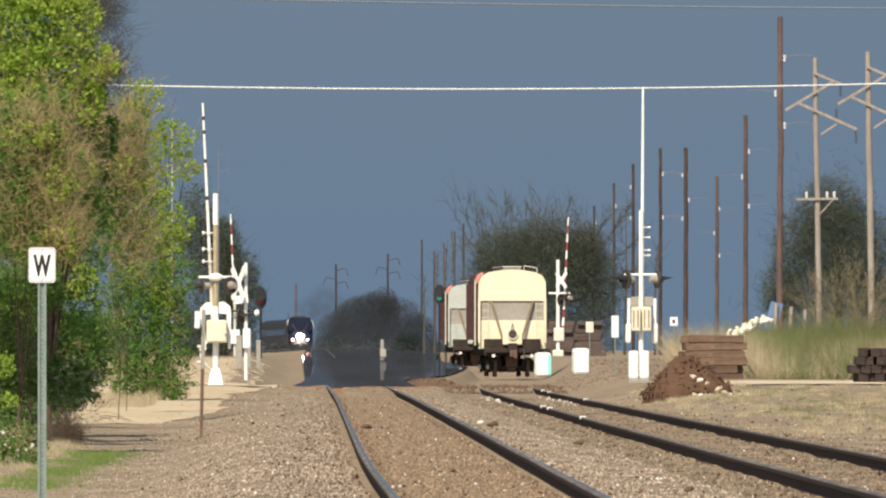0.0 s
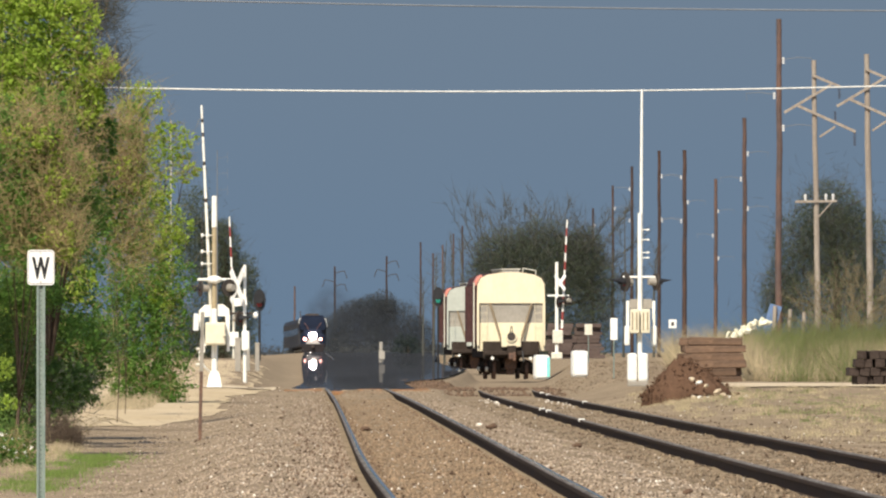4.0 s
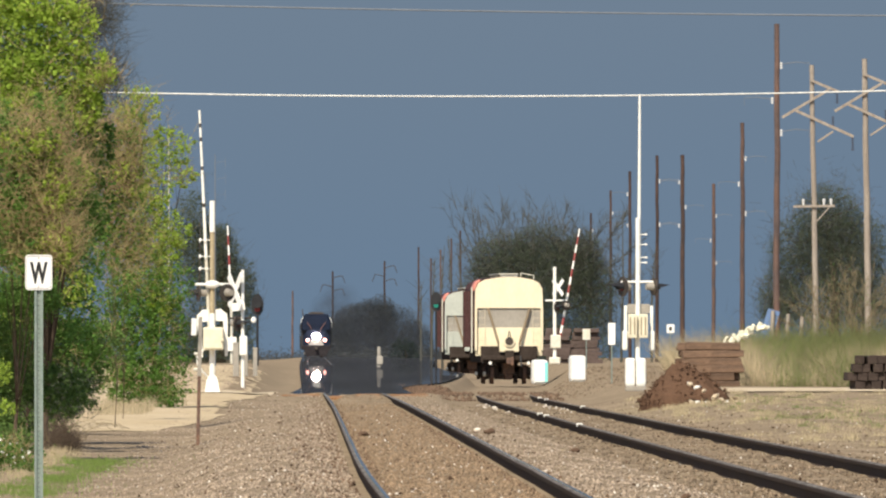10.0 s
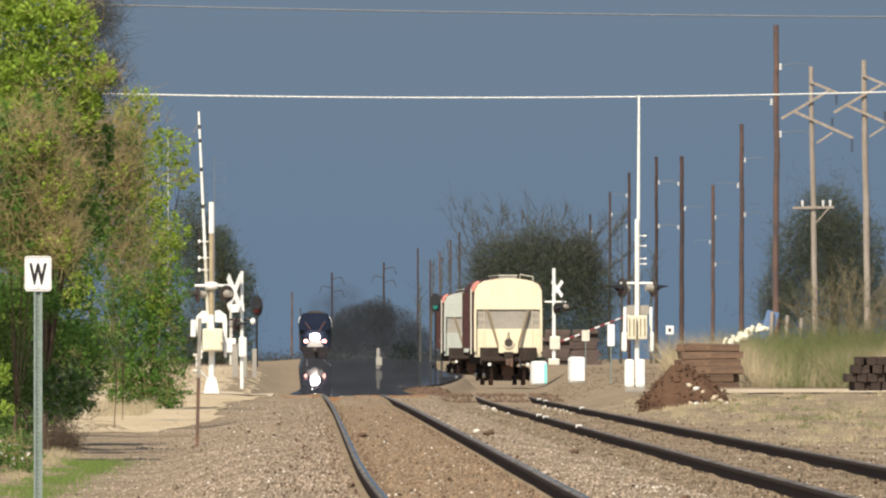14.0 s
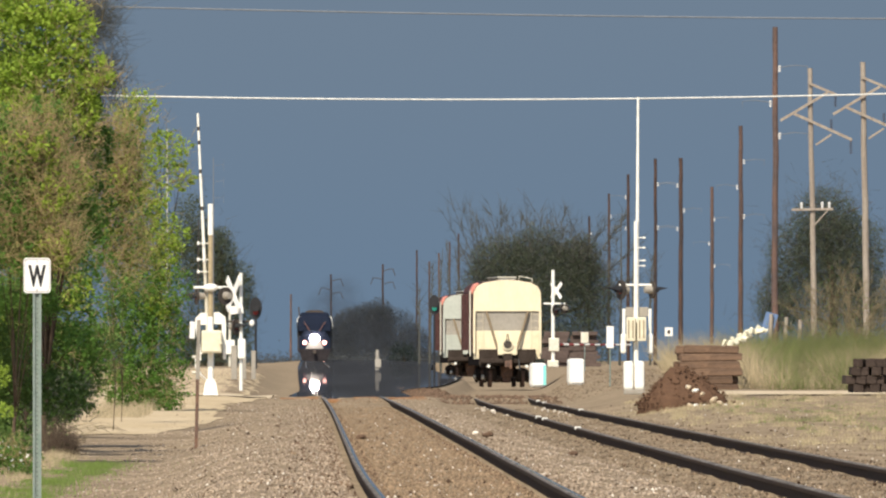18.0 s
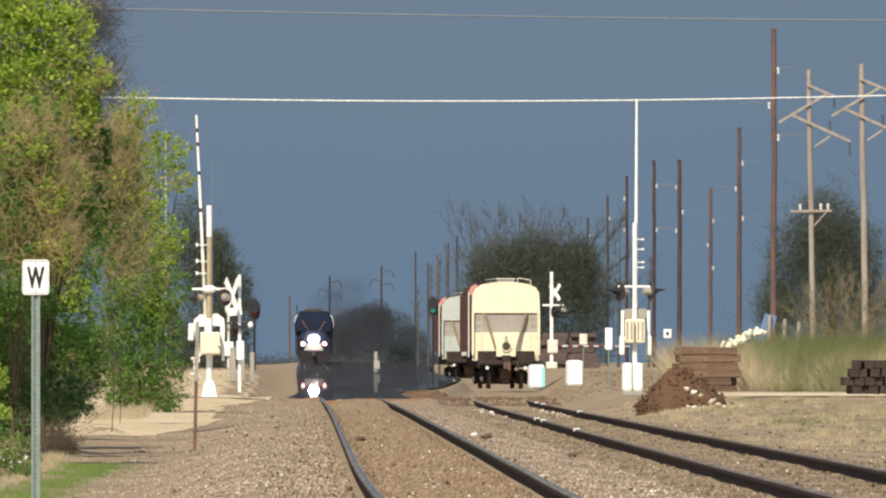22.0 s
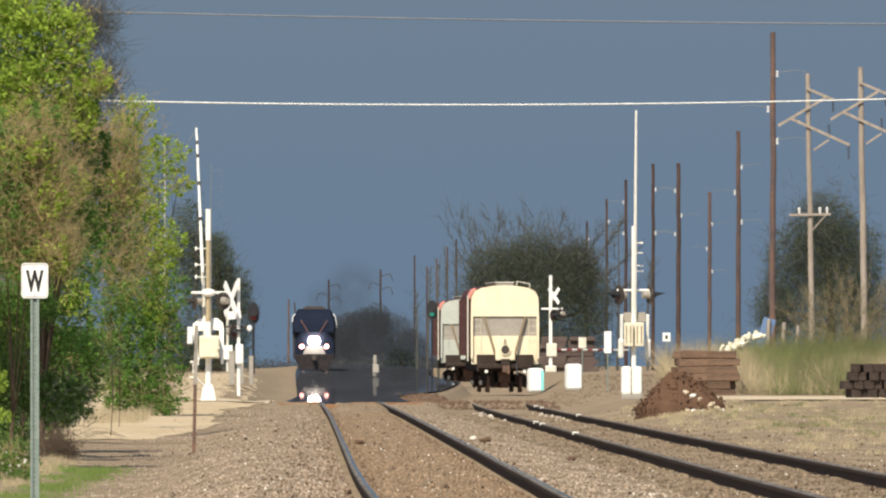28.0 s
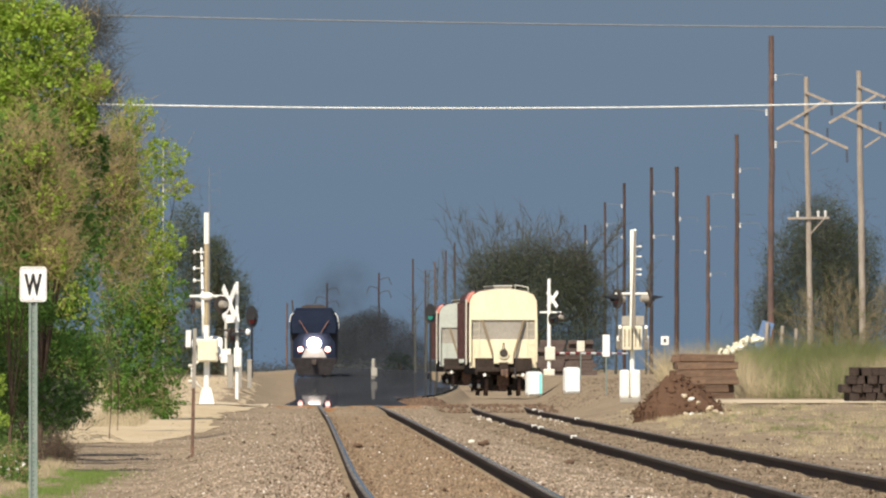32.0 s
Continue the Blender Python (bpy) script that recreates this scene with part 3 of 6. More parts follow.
def tree(name, base, label, trunk_r, trunk_h, crowns, leaf, seed, category="tree", bare=None, twig_mat=None, group="", back=0.0, lump=0.62):
    """base: foot of the trunk. crowns: (material, blobs); blob centres are relative to base. bare: (number, length, radius) of twigs."""
    top = thing(name, (*base, 0, 0, 0), label, category, group)
    rng = np.random.default_rng(seed)
    bm = B()
    rod(bm, (0, back, -0.6), (0.05 * trunk_h, back, trunk_h * 0.5), trunk_r, trunk_r * 0.75, 9)
    rod(bm, (0.05 * trunk_h, back, trunk_h * 0.48), (0.02 * trunk_h, back + 0.1, trunk_h), trunk_r * 0.76, trunk_r * 0.3, 9)
    part("trunk", bm, BARK, top)
    blobs_all = [b for _, blobs in crowns for b in blobs]
    for (cx, cy, cz), (rx, ry, rz), n in blobs_all[:7]:
        bm = B()
        z0 = trunk_h * rng.uniform(0.3, 0.8)
        mid = (cx * 0.5, cy * 0.5 + back * 0.8, (z0 + cz) / 2 + 0.05 * trunk_h)
        rod(bm, (0.04 * trunk_h, back, z0), mid, trunk_r * 0.42, trunk_r * 0.25, 7)
        rod(bm, mid, (cx, cy + back * 0.4, cz), trunk_r * 0.25, trunk_r * 0.08, 6)
        for k in range(5):
            e = Vector((cx, cy, cz)) + Vector(rng.normal(size=3)) * 0.5 * min(rx, rz)
            rod(bm, Vector(mid).lerp(Vector((cx, cy, cz)), rng.uniform(0.2, 1)), e, trunk_r * 0.1, trunk_r * 0.03, 5)
        part("limb", bm, BARK, top)
    for i, (material, blobs) in enumerate(crowns):
        pts = leaf_points(rng, blobs, lump)
        ob = tagged(new("crown", leaf_mesh("crown", pts, leaf, material, seed + i)), kind="stuff")
        ob.parent = top
    if bare:
        n, length, r = bare
        src = np.concatenate([np.array(c) + rng.normal(size=(max(20, n // len(blobs_all)), 3)) * (a * 0.5, b * 0.5, d * 0.5) for c, (a, b, d), _ in blobs_all])
        d = rng.normal(size=src.shape) * (1, 0.6, 0.7) + (0, 0, 0.75)
        d /= np.linalg.norm(d, axis=1)[:, None]
        ln = length * rng.uniform(0.4, 1.2, len(src))[:, None]
        ob = tagged(new("twig_mass", twig_mesh("twig_mass", src, src + d * ln, r, twig_mat or TWIG)), kind="stuff")
        ob.parent = top
    return top


def rel(base, blobs):
    """Crown blobs given by place and radii, made relative to the tree's foot."""
    return [((p[0] - base[0], dy, p[2] - base[2]), (rx, ry, rz), n) for p, dy, (rx, ry, rz), n in blobs]


def grass(name, region, n, h, material, seed, label, lean=0.25, thick=0.003, patches=0):
    """Blades on the ground within region (x0, x1, y0, y1)."""
    rng = np.random.default_rng(seed)
    x, y = rng.uniform(region[0], region[1], n), rng.uniform(region[2], region[3], n)
    if patches:   # gather the blades in tufts of uneven size
        k = rng.integers(0, patches, n)
        size = rng.gamma(2.0, 0.09, patches)[k]
        x = x[k] + rng.normal(size=n) * size
        y = y[k] + rng.normal(size=n) * size * 9
        clear = np.array([clear_of_rails(a, b) for a, b in zip(x, y)])
        x, y = x[clear], y[clear]
        n = len(x)
    z = np.array([ground_z(a, b) for a, b in zip(x, y)]) - 0.02
    s = np.stack((x, y, z), 1)
    hh = h * rng.uniform(0.4, 1.1, n) * (0.66 + 0.22 * np.sin(x * 2.1 + 0.13 * y) * np.cos(y * 0.21 + x) + 0.16 * np.sin(x * 5.3 + 1.0))
    e = s + np.stack((rng.normal(size=n) * lean * hh, rng.normal(size=n) * lean * hh, hh), 1)
    return tagged(new(name, twig_mesh(name, s, e, thick + 0.005 * h * rng.random(n), material)), label, "grass", kind="stuff")


# ---- sky bank in the distance ----
def build_backdrop():
    m = bpy.data.materials.new("storm cloud")
    m.use_nodes = True
    nt = m.node_tree
    nt.nodes.clear()
    out, em = nt.nodes.new("ShaderNodeOutputMaterial"), nt.nodes.new("ShaderNodeEmission")
    tc = nt.nodes.new("ShaderNodeTexCoord")
    mp = nt.nodes.new("ShaderNodeMapping")
    mp.inputs["Scale"].default_value = (0.004, 0.004, 0.012)
    ns = nt.nodes.new("ShaderNodeTexNoise")
    ns.inputs["Scale"].default_value, ns.inputs["Detail"].default_value = 1.0, 4.0
    sep = nt.nodes.new("ShaderNodeSeparateXYZ")
    hgt = nt.nodes.new("ShaderNodeMapRange")
    hgt.inputs[1].default_value, hgt.inputs[2].default_value = 0.0, 65.0
    add = nt.nodes.new("ShaderNodeMath")
    add.operation = "MULTIPLY_ADD"
    add.inputs[1].default_value, add.inputs[2].default_value = 0.5, -0.25
    add2 = nt.nodes.new("ShaderNodeMath")
    add2.operation = "ADD"
    cr = nt.nodes.new("ShaderNodeValToRGB")
    cr.color_ramp.elements[0].position, cr.color_ramp.elements[1].position = 0.0, 1.0
    cr.color_ramp.elements[0].color = (0.108, 0.164, 0.238, 1)
    cr.color_ramp.elements[1].color = (0.122, 0.168, 0.226, 1)
    L = nt.links.new
    L(tc.outputs["Object"], mp.inputs[0]), L(mp.outputs[0], ns.inputs["Vector"]), L(tc.outputs["Object"], sep.inputs[0])
    L(sep.outputs[2], hgt.inputs[0]), L(ns.outputs[0], add.inputs[0]), L(add.outputs[0], add2.inputs[0]), L(hgt.outputs[0], add2.inputs[1])
    L(add2.outputs[0], cr.inputs[0]), L(cr.outputs[0], em.inputs[0]), L(em.outputs[0], out.inputs[0])
    bm = B()
    n = 24
    for a, b, h in ((-40, 40, 900.0),):
        lo, hi = [], []
        for i in range(n + 1):
            t = radians(a + (b - a) * i / n)
            p = (4800 * math.sin(t), 4800 * math.cos(t))
            lo.append(bm.verts.new((*p, -20.0))), hi.append(bm.verts.new((*p, h)))
        for i in range(n):
            bm.faces.new((lo[i], lo[i + 1], hi[i + 1], hi[i]))
    ob = new("backdrop", mesh_of("backdrop", bm, m))
    tagged(ob, "dark blue-grey storm cloud bank filling the sky", "sky", kind="structure")


# ---- crossing signals and gates ----
def lamp_head(parent, at, facing, r=0.26):
    """A flashing-light head: round black backing plate, lamp body, long hood and a lens; facing is a turn about z in degrees."""
    m = pose(*at, 0, 0, facing)
    bm = B()
    rod(bm, m @ Vector((0, -0.02, 0)), m @ Vector((0, 0.02, 0)), r, r, 20)
    head = part("backing_plate", bm, DARK, parent)
    bm = B()
    rod(bm, m @ Vector((0, 0.02, 0)), m @ Vector((0, 0.20, 0)), r * 0.48, r * 0.36, 14)
    part("lamp_body", bm, GREY_CAR, head)
    bm = B()
    rod(bm, m @ Vector((0, -0.035, 0)), m @ Vector((0, -0.02, 0)), r * 0.42, r * 0.42, 14)
    part("lens", bm, RED_LENS, head)
    bm = B()
    for i in range(9):
        a0, a1 = radians(-30 + i * 26.6), radians(-30 + (i + 1) * 26.6)
        l0, l1 = (0.14 + 0.30 * max(0.0, math.sin(q)) for q in (a0, a1))   # the hood reaches farthest at its top
        p = [m @ Vector((r * 0.46 * math.cos(q), y, r * 0.46 * math.sin(q) - 0.12 * max(0.0, -y - 0.02))) for q, y in ((a0, -0.02), (a1, -0.02), (a1, -l1), (a0, -l0))]
        bm.faces.new([bm.verts.new(v) for v in p])
    part("hood", bm, BLACK, head)
    return head


def gate_arm(parent, pivot, length, bands, r=0.05, name="gate_arm"):
    """The tapering striped arm, upright in its own space, turning about its pivot; bands: (share, material). Returns the keyed part."""
    arm = new(name)
    arm.parent = parent
    arm.matrix_basis = Matrix.Translation(pivot)
    whole = sum(k for k, _ in bands)
    z = 0.0
    for k, material in bands:
        z1 = z + length * k / whole
        bm = B()
        rod(bm, (0, 0, z), (0, 0, z1), r * (1 - 0.45 * z / length), r * (1 - 0.45 * z1 / length), 8)
        part("arm_band", bm, material, arm)
        z = z1
    return arm


def crossbuck(parent, z, s=1.0):
    bm = B()
    for a in (45, -45):
        box(bm, (1.22 * s, 0.02, 0.23 * s), (0, -0.09 - (0.012 if a > 0 else -0.012), z), (0, a, 0))
    return part("crossbuck", bm, SIGN_WHITE, parent, "white crossed railroad boards")


def build_near_gates():
    """The two gates of the near crossing. Returns their keyed arms."""
    arms = []
    # gate west of the main track: mast, lights, mechanism box, counterweights, pedestal
    q = (-5.597, 623.82, 0.014)
    g = thing("crossing_gate", (*q, 0, 0, 0), "tall white-topped crossing gate mast with lamps, box and raised arm", "crossing gate", "near crossing gates")
    bm = B()
    rod(bm, (0, 0, 0.35), (0, 0, 4.68), 0.065, 0.06, 14)
    part("mast", bm, MAST, g, "weathered brownish mast")
    bm = B()
    rod(bm, (0, 0, 3.95), (0, 0, 4.72), 0.068, 0.066, 14)
    part("mast_cap", bm, WHITE, g)
    bm = B()
    rod(bm, (0, 0, 0.35), (0, 0, 1.95), 0.072, 0.070, 14)
    part("mast_sleeve", bm, WHITE, g, "white painted lower sleeve")
    bm = B()
    bmesh.ops.create_cone(bm, cap_ends=True, segments=4, radius1=0.27, radius2=0.18, depth=0.36, matrix=pose(0, 0, 0.16, 0, 0, 45)), box(bm, (0.22, 0.22, 0.10), (0, 0, 0.36), bevel=0.02)
    part("pedestal", bm, WHITE, g, "white cast pedestal")
    bm = B()
    box(bm, (0.50, 0.42, 0.56), (0.03, -0.18, 1.33), bevel=0.04), box(bm, (0.44, 0.02, 0.48), (0.03, -0.40, 1.33), bevel=0.008)
    box(bm, (0.07, 0.06, 0.05), (0.25, -0.42, 1.30))
    part("mechanism_box", bm, CREAM_BOX, g, "pale cream gate mechanism box")
    bm = B()
    pts = [Vector((-0.18, -0.3, 1.08)), Vector((-0.36, -0.3, 0.93)), Vector((-0.36, -0.3, 0.70)), Vector((-0.22, -0.2, 0.50)), Vector((-0.12, -0.1, 0.40))]
    for a, b in zip(pts, pts[1:]):
        rod(bm, a, b, 0.025, 0.025, 8)
    part("conduit", bm, WHITE, g)
    bm = B()
    rod(bm, (-0.42, 0, 2.66), (0.42, 0, 2.66), 0.035, 0.035, 10), ball(bm, 0.19, (0, -0.05, 2.66), (1, 0.7, 0.55))
    part("lamp_crossarm", bm, WHITE, g)
    lamp_head(g, (-0.34, 0.05, 2.45), -78, 0.21)
    lamp_head(g, (0.36, -0.05, 2.46), 215, 0.215)
    for z in (3.05, 3.35, 3.75):
        bm = B()
        rod(bm, (0, 0, z), (-0.27, 0, z), 0.012), ball(bm, 0.05, (-0.30, 0, z), (0.7, 0.7, 1.1))
        part("lamp_bracket", bm, WHITE, g)
    bm = B()
    rod(bm, (-0.31, 0, 2.6), (-0.29, 0, 4.35), 0.012)
    part("wire_run", bm, DARK, g)
    arm = gate_arm(g, (-0.06, 0.10, 1.30), 5.65, [(2.4, ALU), (1.6, WHITE), (0.12, DARK), (1.0, WHITE), (0.12, DARK), (0.75, WHITE), (0.12, DARK), (0.3, WHITE), (0.12, DARK), (0.4, WHITE)], 0.048)
    for k in (-1, 1):   # a forked yoke swings with the arm and carries the weights
        bm = B()
        prism(bm, [(k * 0.06 + 0.08, 0.74), (k * 0.22 + 0.08, 0.75), (k * 0.37 + 0.08, 0.62), (k * 0.38 + 0.08, 0.44), (k * 0.06 + 0.08, 0.46)], -0.04, 0.04)
        part("yoke", bm, WHITE, arm)
        bm = B()
        prism(bm, [(k * 0.27 + 0.08, 0.44), (k * 0.38 + 0.08, 0.44), (k * 0.35 + 0.08, -0.10), (k * 0.34 + 0.08, -0.42), (k * 0.27 + 0.08, -0.42), (k * 0.27 + 0.08, -0.10)], -0.05, 0.03)
        part("counterweight", bm, WHITE, arm)
    arms.append(arm)
    # gate east of the siding
    q = (4.930, 632.61, 0.042)
    g = thing("crossing_gate", (*q, 0, 0, 0), "white crossing gate mast with hooded lamps and raised white arm", "crossing gate", "near crossing gates")
    bm = B()
    rod(bm, (0, 0, 0.35), (0, 0, 4.32), 0.06, 0.055, 14)
    part("mast", bm, WHITE, g)
    for dx in (-0.19, 0.08):
        bm = B()
        box(bm, (0.25, 0.30, 0.71), (dx, 0, 0.47), bevel=0.075)
        part("base_cabinet", bm, WHITE, g)
    bm = B()
    box(bm, (0.52, 0.36, 0.12), (-0.05, 0, 0.06), bevel=0.02)
    part("footing", bm, GREY_CAR, g, "grey concrete footing")
    for dx in (-0.13, 0.14):
        bm = B()
        box(bm, (0.23, 0.35, 0.60), (dx, -0.10, 1.62), bevel=0.03)
        part("mechanism_box", bm, CREAM_BOX, g, "cream gate mechanism box")
        bm = B()
        for k in (-0.055, 0.05):
            box(bm, (0.028, 0.014, 0.44), (dx + k, -0.283, 1.62))
        part("box_rib", bm, BRACE, g)
    bm = B()
    box(bm, (0.56, 0.12, 0.24), (0.02, 0.14, 2.05), bevel=0.02)
    part("bracket", bm, GREY_CAR, g, "dull grey bracket over the mechanism")
    bm = B()
    rod(bm, (-0.42, 0, 2.72), (0.42, 0, 2.72), 0.03, 0.03, 10)
    part("lamp_crossarm", bm, WHITE, g)
    lamp_head(g, (-0.37, 0, 2.60), -62, 0.25)
    lamp_head(g, (0.40, 0, 2.60), 112, 0.22)
    for z in (3.2, 3.33, 3.65, 3.9):
        bm = B()
        rod(bm, (0, 0, z), (0.17, 0, z), 0.012), ball(bm, 0.045, (0.20, 0, z), (1, 0.7, 0.6))
        part("lamp_bracket", bm, WHITE, g)
    arm = gate_arm(g, (0.02, 0.10, 1.70), 5.7, [(1, WHITE)] * 7, 0.05)
    for k in (-1, 1):
        bm = B()
        box(bm, (0.075, 0.10, 0.66), (k * 0.325, 0, 0.10), bevel=0.015)
        part("yoke", bm, WHITE, arm)
        bm = B()
        box(bm, (0.14, 0.18, 0.50), (k * 0.335, 0, -0.44), bevel=0.06)
        part("counterweight", bm, WHITE, arm)
    arms.append(arm)
    return arms


def build_far_signals():
    """Signals beyond the near crossing: its far-side mast on the west, and the second crossing's gates."""
    arms = []
    q = (-5.455, 701.80, -0.031)
    g = thing("crossing_signal", (*q, 0, 0, 0), "slim white crossing signal mast with angled crossbuck and lamps", "crossing signal")
    bm = B()
    rod(bm, (0, 0, -0.3), (0, 0, 3.32), 0.05, 0.045, 12)
    part("mast", bm, WHITE, g)
    bm = B()
    for a in (38, -38):
        box(bm, (1.22, 0.02, 0.22), (-0.06, -0.07 - 0.012 * (a > 0), 2.74), (0, a * 1.2, 0))
    ob = part("crossbuck", bm, SIGN_WHITE, g, "white crossed boards seen at a slant")
    ob.matrix_basis = pose(-0.12, 0, 0, 0, 0, -66)
    bm = B()
    box(bm, (0.36, 0.05, 0.22), (-0.12, -0.06, 2.30), (0, -6, 0), bevel=0.01)
    part("number_plate", bm, SIGN_WHITE, g)
    bm = B()
    rod(bm, (-0.4, 0, 1.98), (0.36, 0, 1.98), 0.03, 0.03, 8)
    part("lamp_crossarm", bm, DARK, g)
    lamp_head(g, (-0.14, 0, 1.84), 60, 0.22)
    bm = B()
    ball(bm, 0.085, (0.30, -0.06, 1.93), (0.9, 0.8, 1.1))
    part("lamp_back", bm, WHITE, g)
    bm = B()
    box(bm, (0.22, 0.2, 0.55), (0.02, -0.08, 1.22), bevel=0.05)
    part("mechanism_box", bm, WHITE, g)
    # second crossing, west gate
    q = (-10.250, 1247.65, 0.222)
    g = thing("crossing_gate", (*q, 0, 0, 0), "distant crossing gate with thin red and white arm", "crossing gate", "far crossing gates")
    bm = B()
    rod(bm, (0, 0, 0), (0, 0, 3.4), 0.07, 0.06, 10)
    part("mast", bm, ALU, g)
    bm = B()
    box(bm, (0.5, 0.4, 0.7), (0.0, 0, 1.2), bevel=0.03)
    part("mechanism_box", bm, WHITE, g)
    arms.append(gate_arm(g, (0.05, 0.1, 1.25), 6.0, [(1, RED), (1, WHITE)] * 6, 0.065))
    # second crossing, east gate with crossbuck
    q = (6.152, 1361.07, 0.394)
    g = thing("crossing_gate", (*q, 0, 0, 0), "distant white crossing gate mast with crossbuck and red-striped arm", "crossing gate", "far crossing gates")
    bm = B()
    rod(bm, (0, 0, 0), (0, 0, 5.2), 0.10, 0.09, 10)
    part("mast", bm, WHITE, g)
    ob = crossbuck(g, 4.1, 0.95)
    ob.matrix_basis = pose(0.25, 0, 0, 0, 0, -50)
    bm = B()
    rod(bm, (-0.5, 0, 3.4), (0.65, 0, 3.4), 0.05, 0.05, 8)
    part("lamp_crossarm", bm, WHITE, g)
    lamp_head(g, (0.12, 0, 3.05), 60, 0.30)
    lamp_head(g, (0.60, 0, 3.15), 215, 0.28)
    bm = B()
    box(bm, (0.55, 0.4, 0.7), (0.05, 0, 1.2), bevel=0.03)
    part("mechanism_box", bm, ALU, g)
    bm = B()
    box(bm, (0.6, 0.4, 0.35), (0, 0, 0.18), bevel=0.05)
    part("pedestal", bm, ALU, g)
    arms.append(gate_arm(g, (0.25, 0.1, 1.2), 6.3, [(1, RED), (1, WHITE)] * 7, 0.07))
    # railway block signals
    for p, ppm, lens, lab in (((-8.075, 1122.88, 0.300), 40, RED_LENS, "black railway signal head on a dark mast"), ((-0.194, 1247.65, 0.222), 36, GREEN_LAMP, "black railway signal head showing green")):
        g = thing("railway_signal", (*p, 0, 0, 0), lab, "railway signal")
        h = 118 / ppm if lens is GREEN_LAMP else 112 / ppm
        bm = B()
        rod(bm, (0, 0, -0.3), (0, 0, h), 0.06, 0.05, 10)
        part("mast", bm, BLACK, g)
        bm = B()
        prism(bm, [(0.27 * math.cos(a), h + 0.50 * math.sin(a)) for a in np.linspace(0, 6.2832, 19)[:-1]], -0.05, 0.05)
        part("backing_plate", bm, BLACK, g)
        bm = B()
        rod(bm, (-0.0, -0.08, h - 0.18), (0, -0.05, h - 0.18), 0.12, 0.12, 14)
        part("lens", bm, lens, g)
        bm = B()
        rod(bm, (0, -0.30, h + 0.02), (0, -0.05, h + 0.02), 0.16, 0.16, 12)
        part("hood", bm, BLACK, g)
    # relay cabinets and a low grey case behind the west signals
    for p, size, lab in (((-6.02, 748.59, 0.3), (0.17, 0.2, 0.95), "narrow pale grey signal case on a dry bank"), ((-5.74, 748.59, 0.3), (0.14, 0.2, 1.05), "tall narrow pale grey case beside a signal"),
                         ((-5.45, 748.59, 0.3), (0.13, 0.2, 0.8), "short pale grey case beside a signal")):
        g = thing("relay_case", (*p, 0, 0, 0), lab, "relay case")
        bm = B()
        box(bm, size, (0, 0, size[2] / 2), bevel=0.02)
        part("case_body", bm, GREY_CAR, g)
        bm = B()
        box(bm, (size[0] * 1.08, size[1] * 1.08, 0.06), (0, 0, size[2] + 0.02), bevel=0.01)
        part("case_roof", bm, GREY_CAR, g)
    return arms


def marker(name, p, h, plate, material, label, category="sign"):
    g = thing(name, (*p, 0, 0, 0), label, category)
    bm = B()
    rod(bm, (0, 0.02, -0.25), (0, 0.02, h), 0.02, 0.02, 8)
    part("post", bm, GREEN_STEEL, g)
    bm = B()
    box(bm, (plate[0], 0.02, plate[1]), (0, 0, h - plate[1] / 2), bevel=0.004)
    part("plate", bm, material, g)
    return g


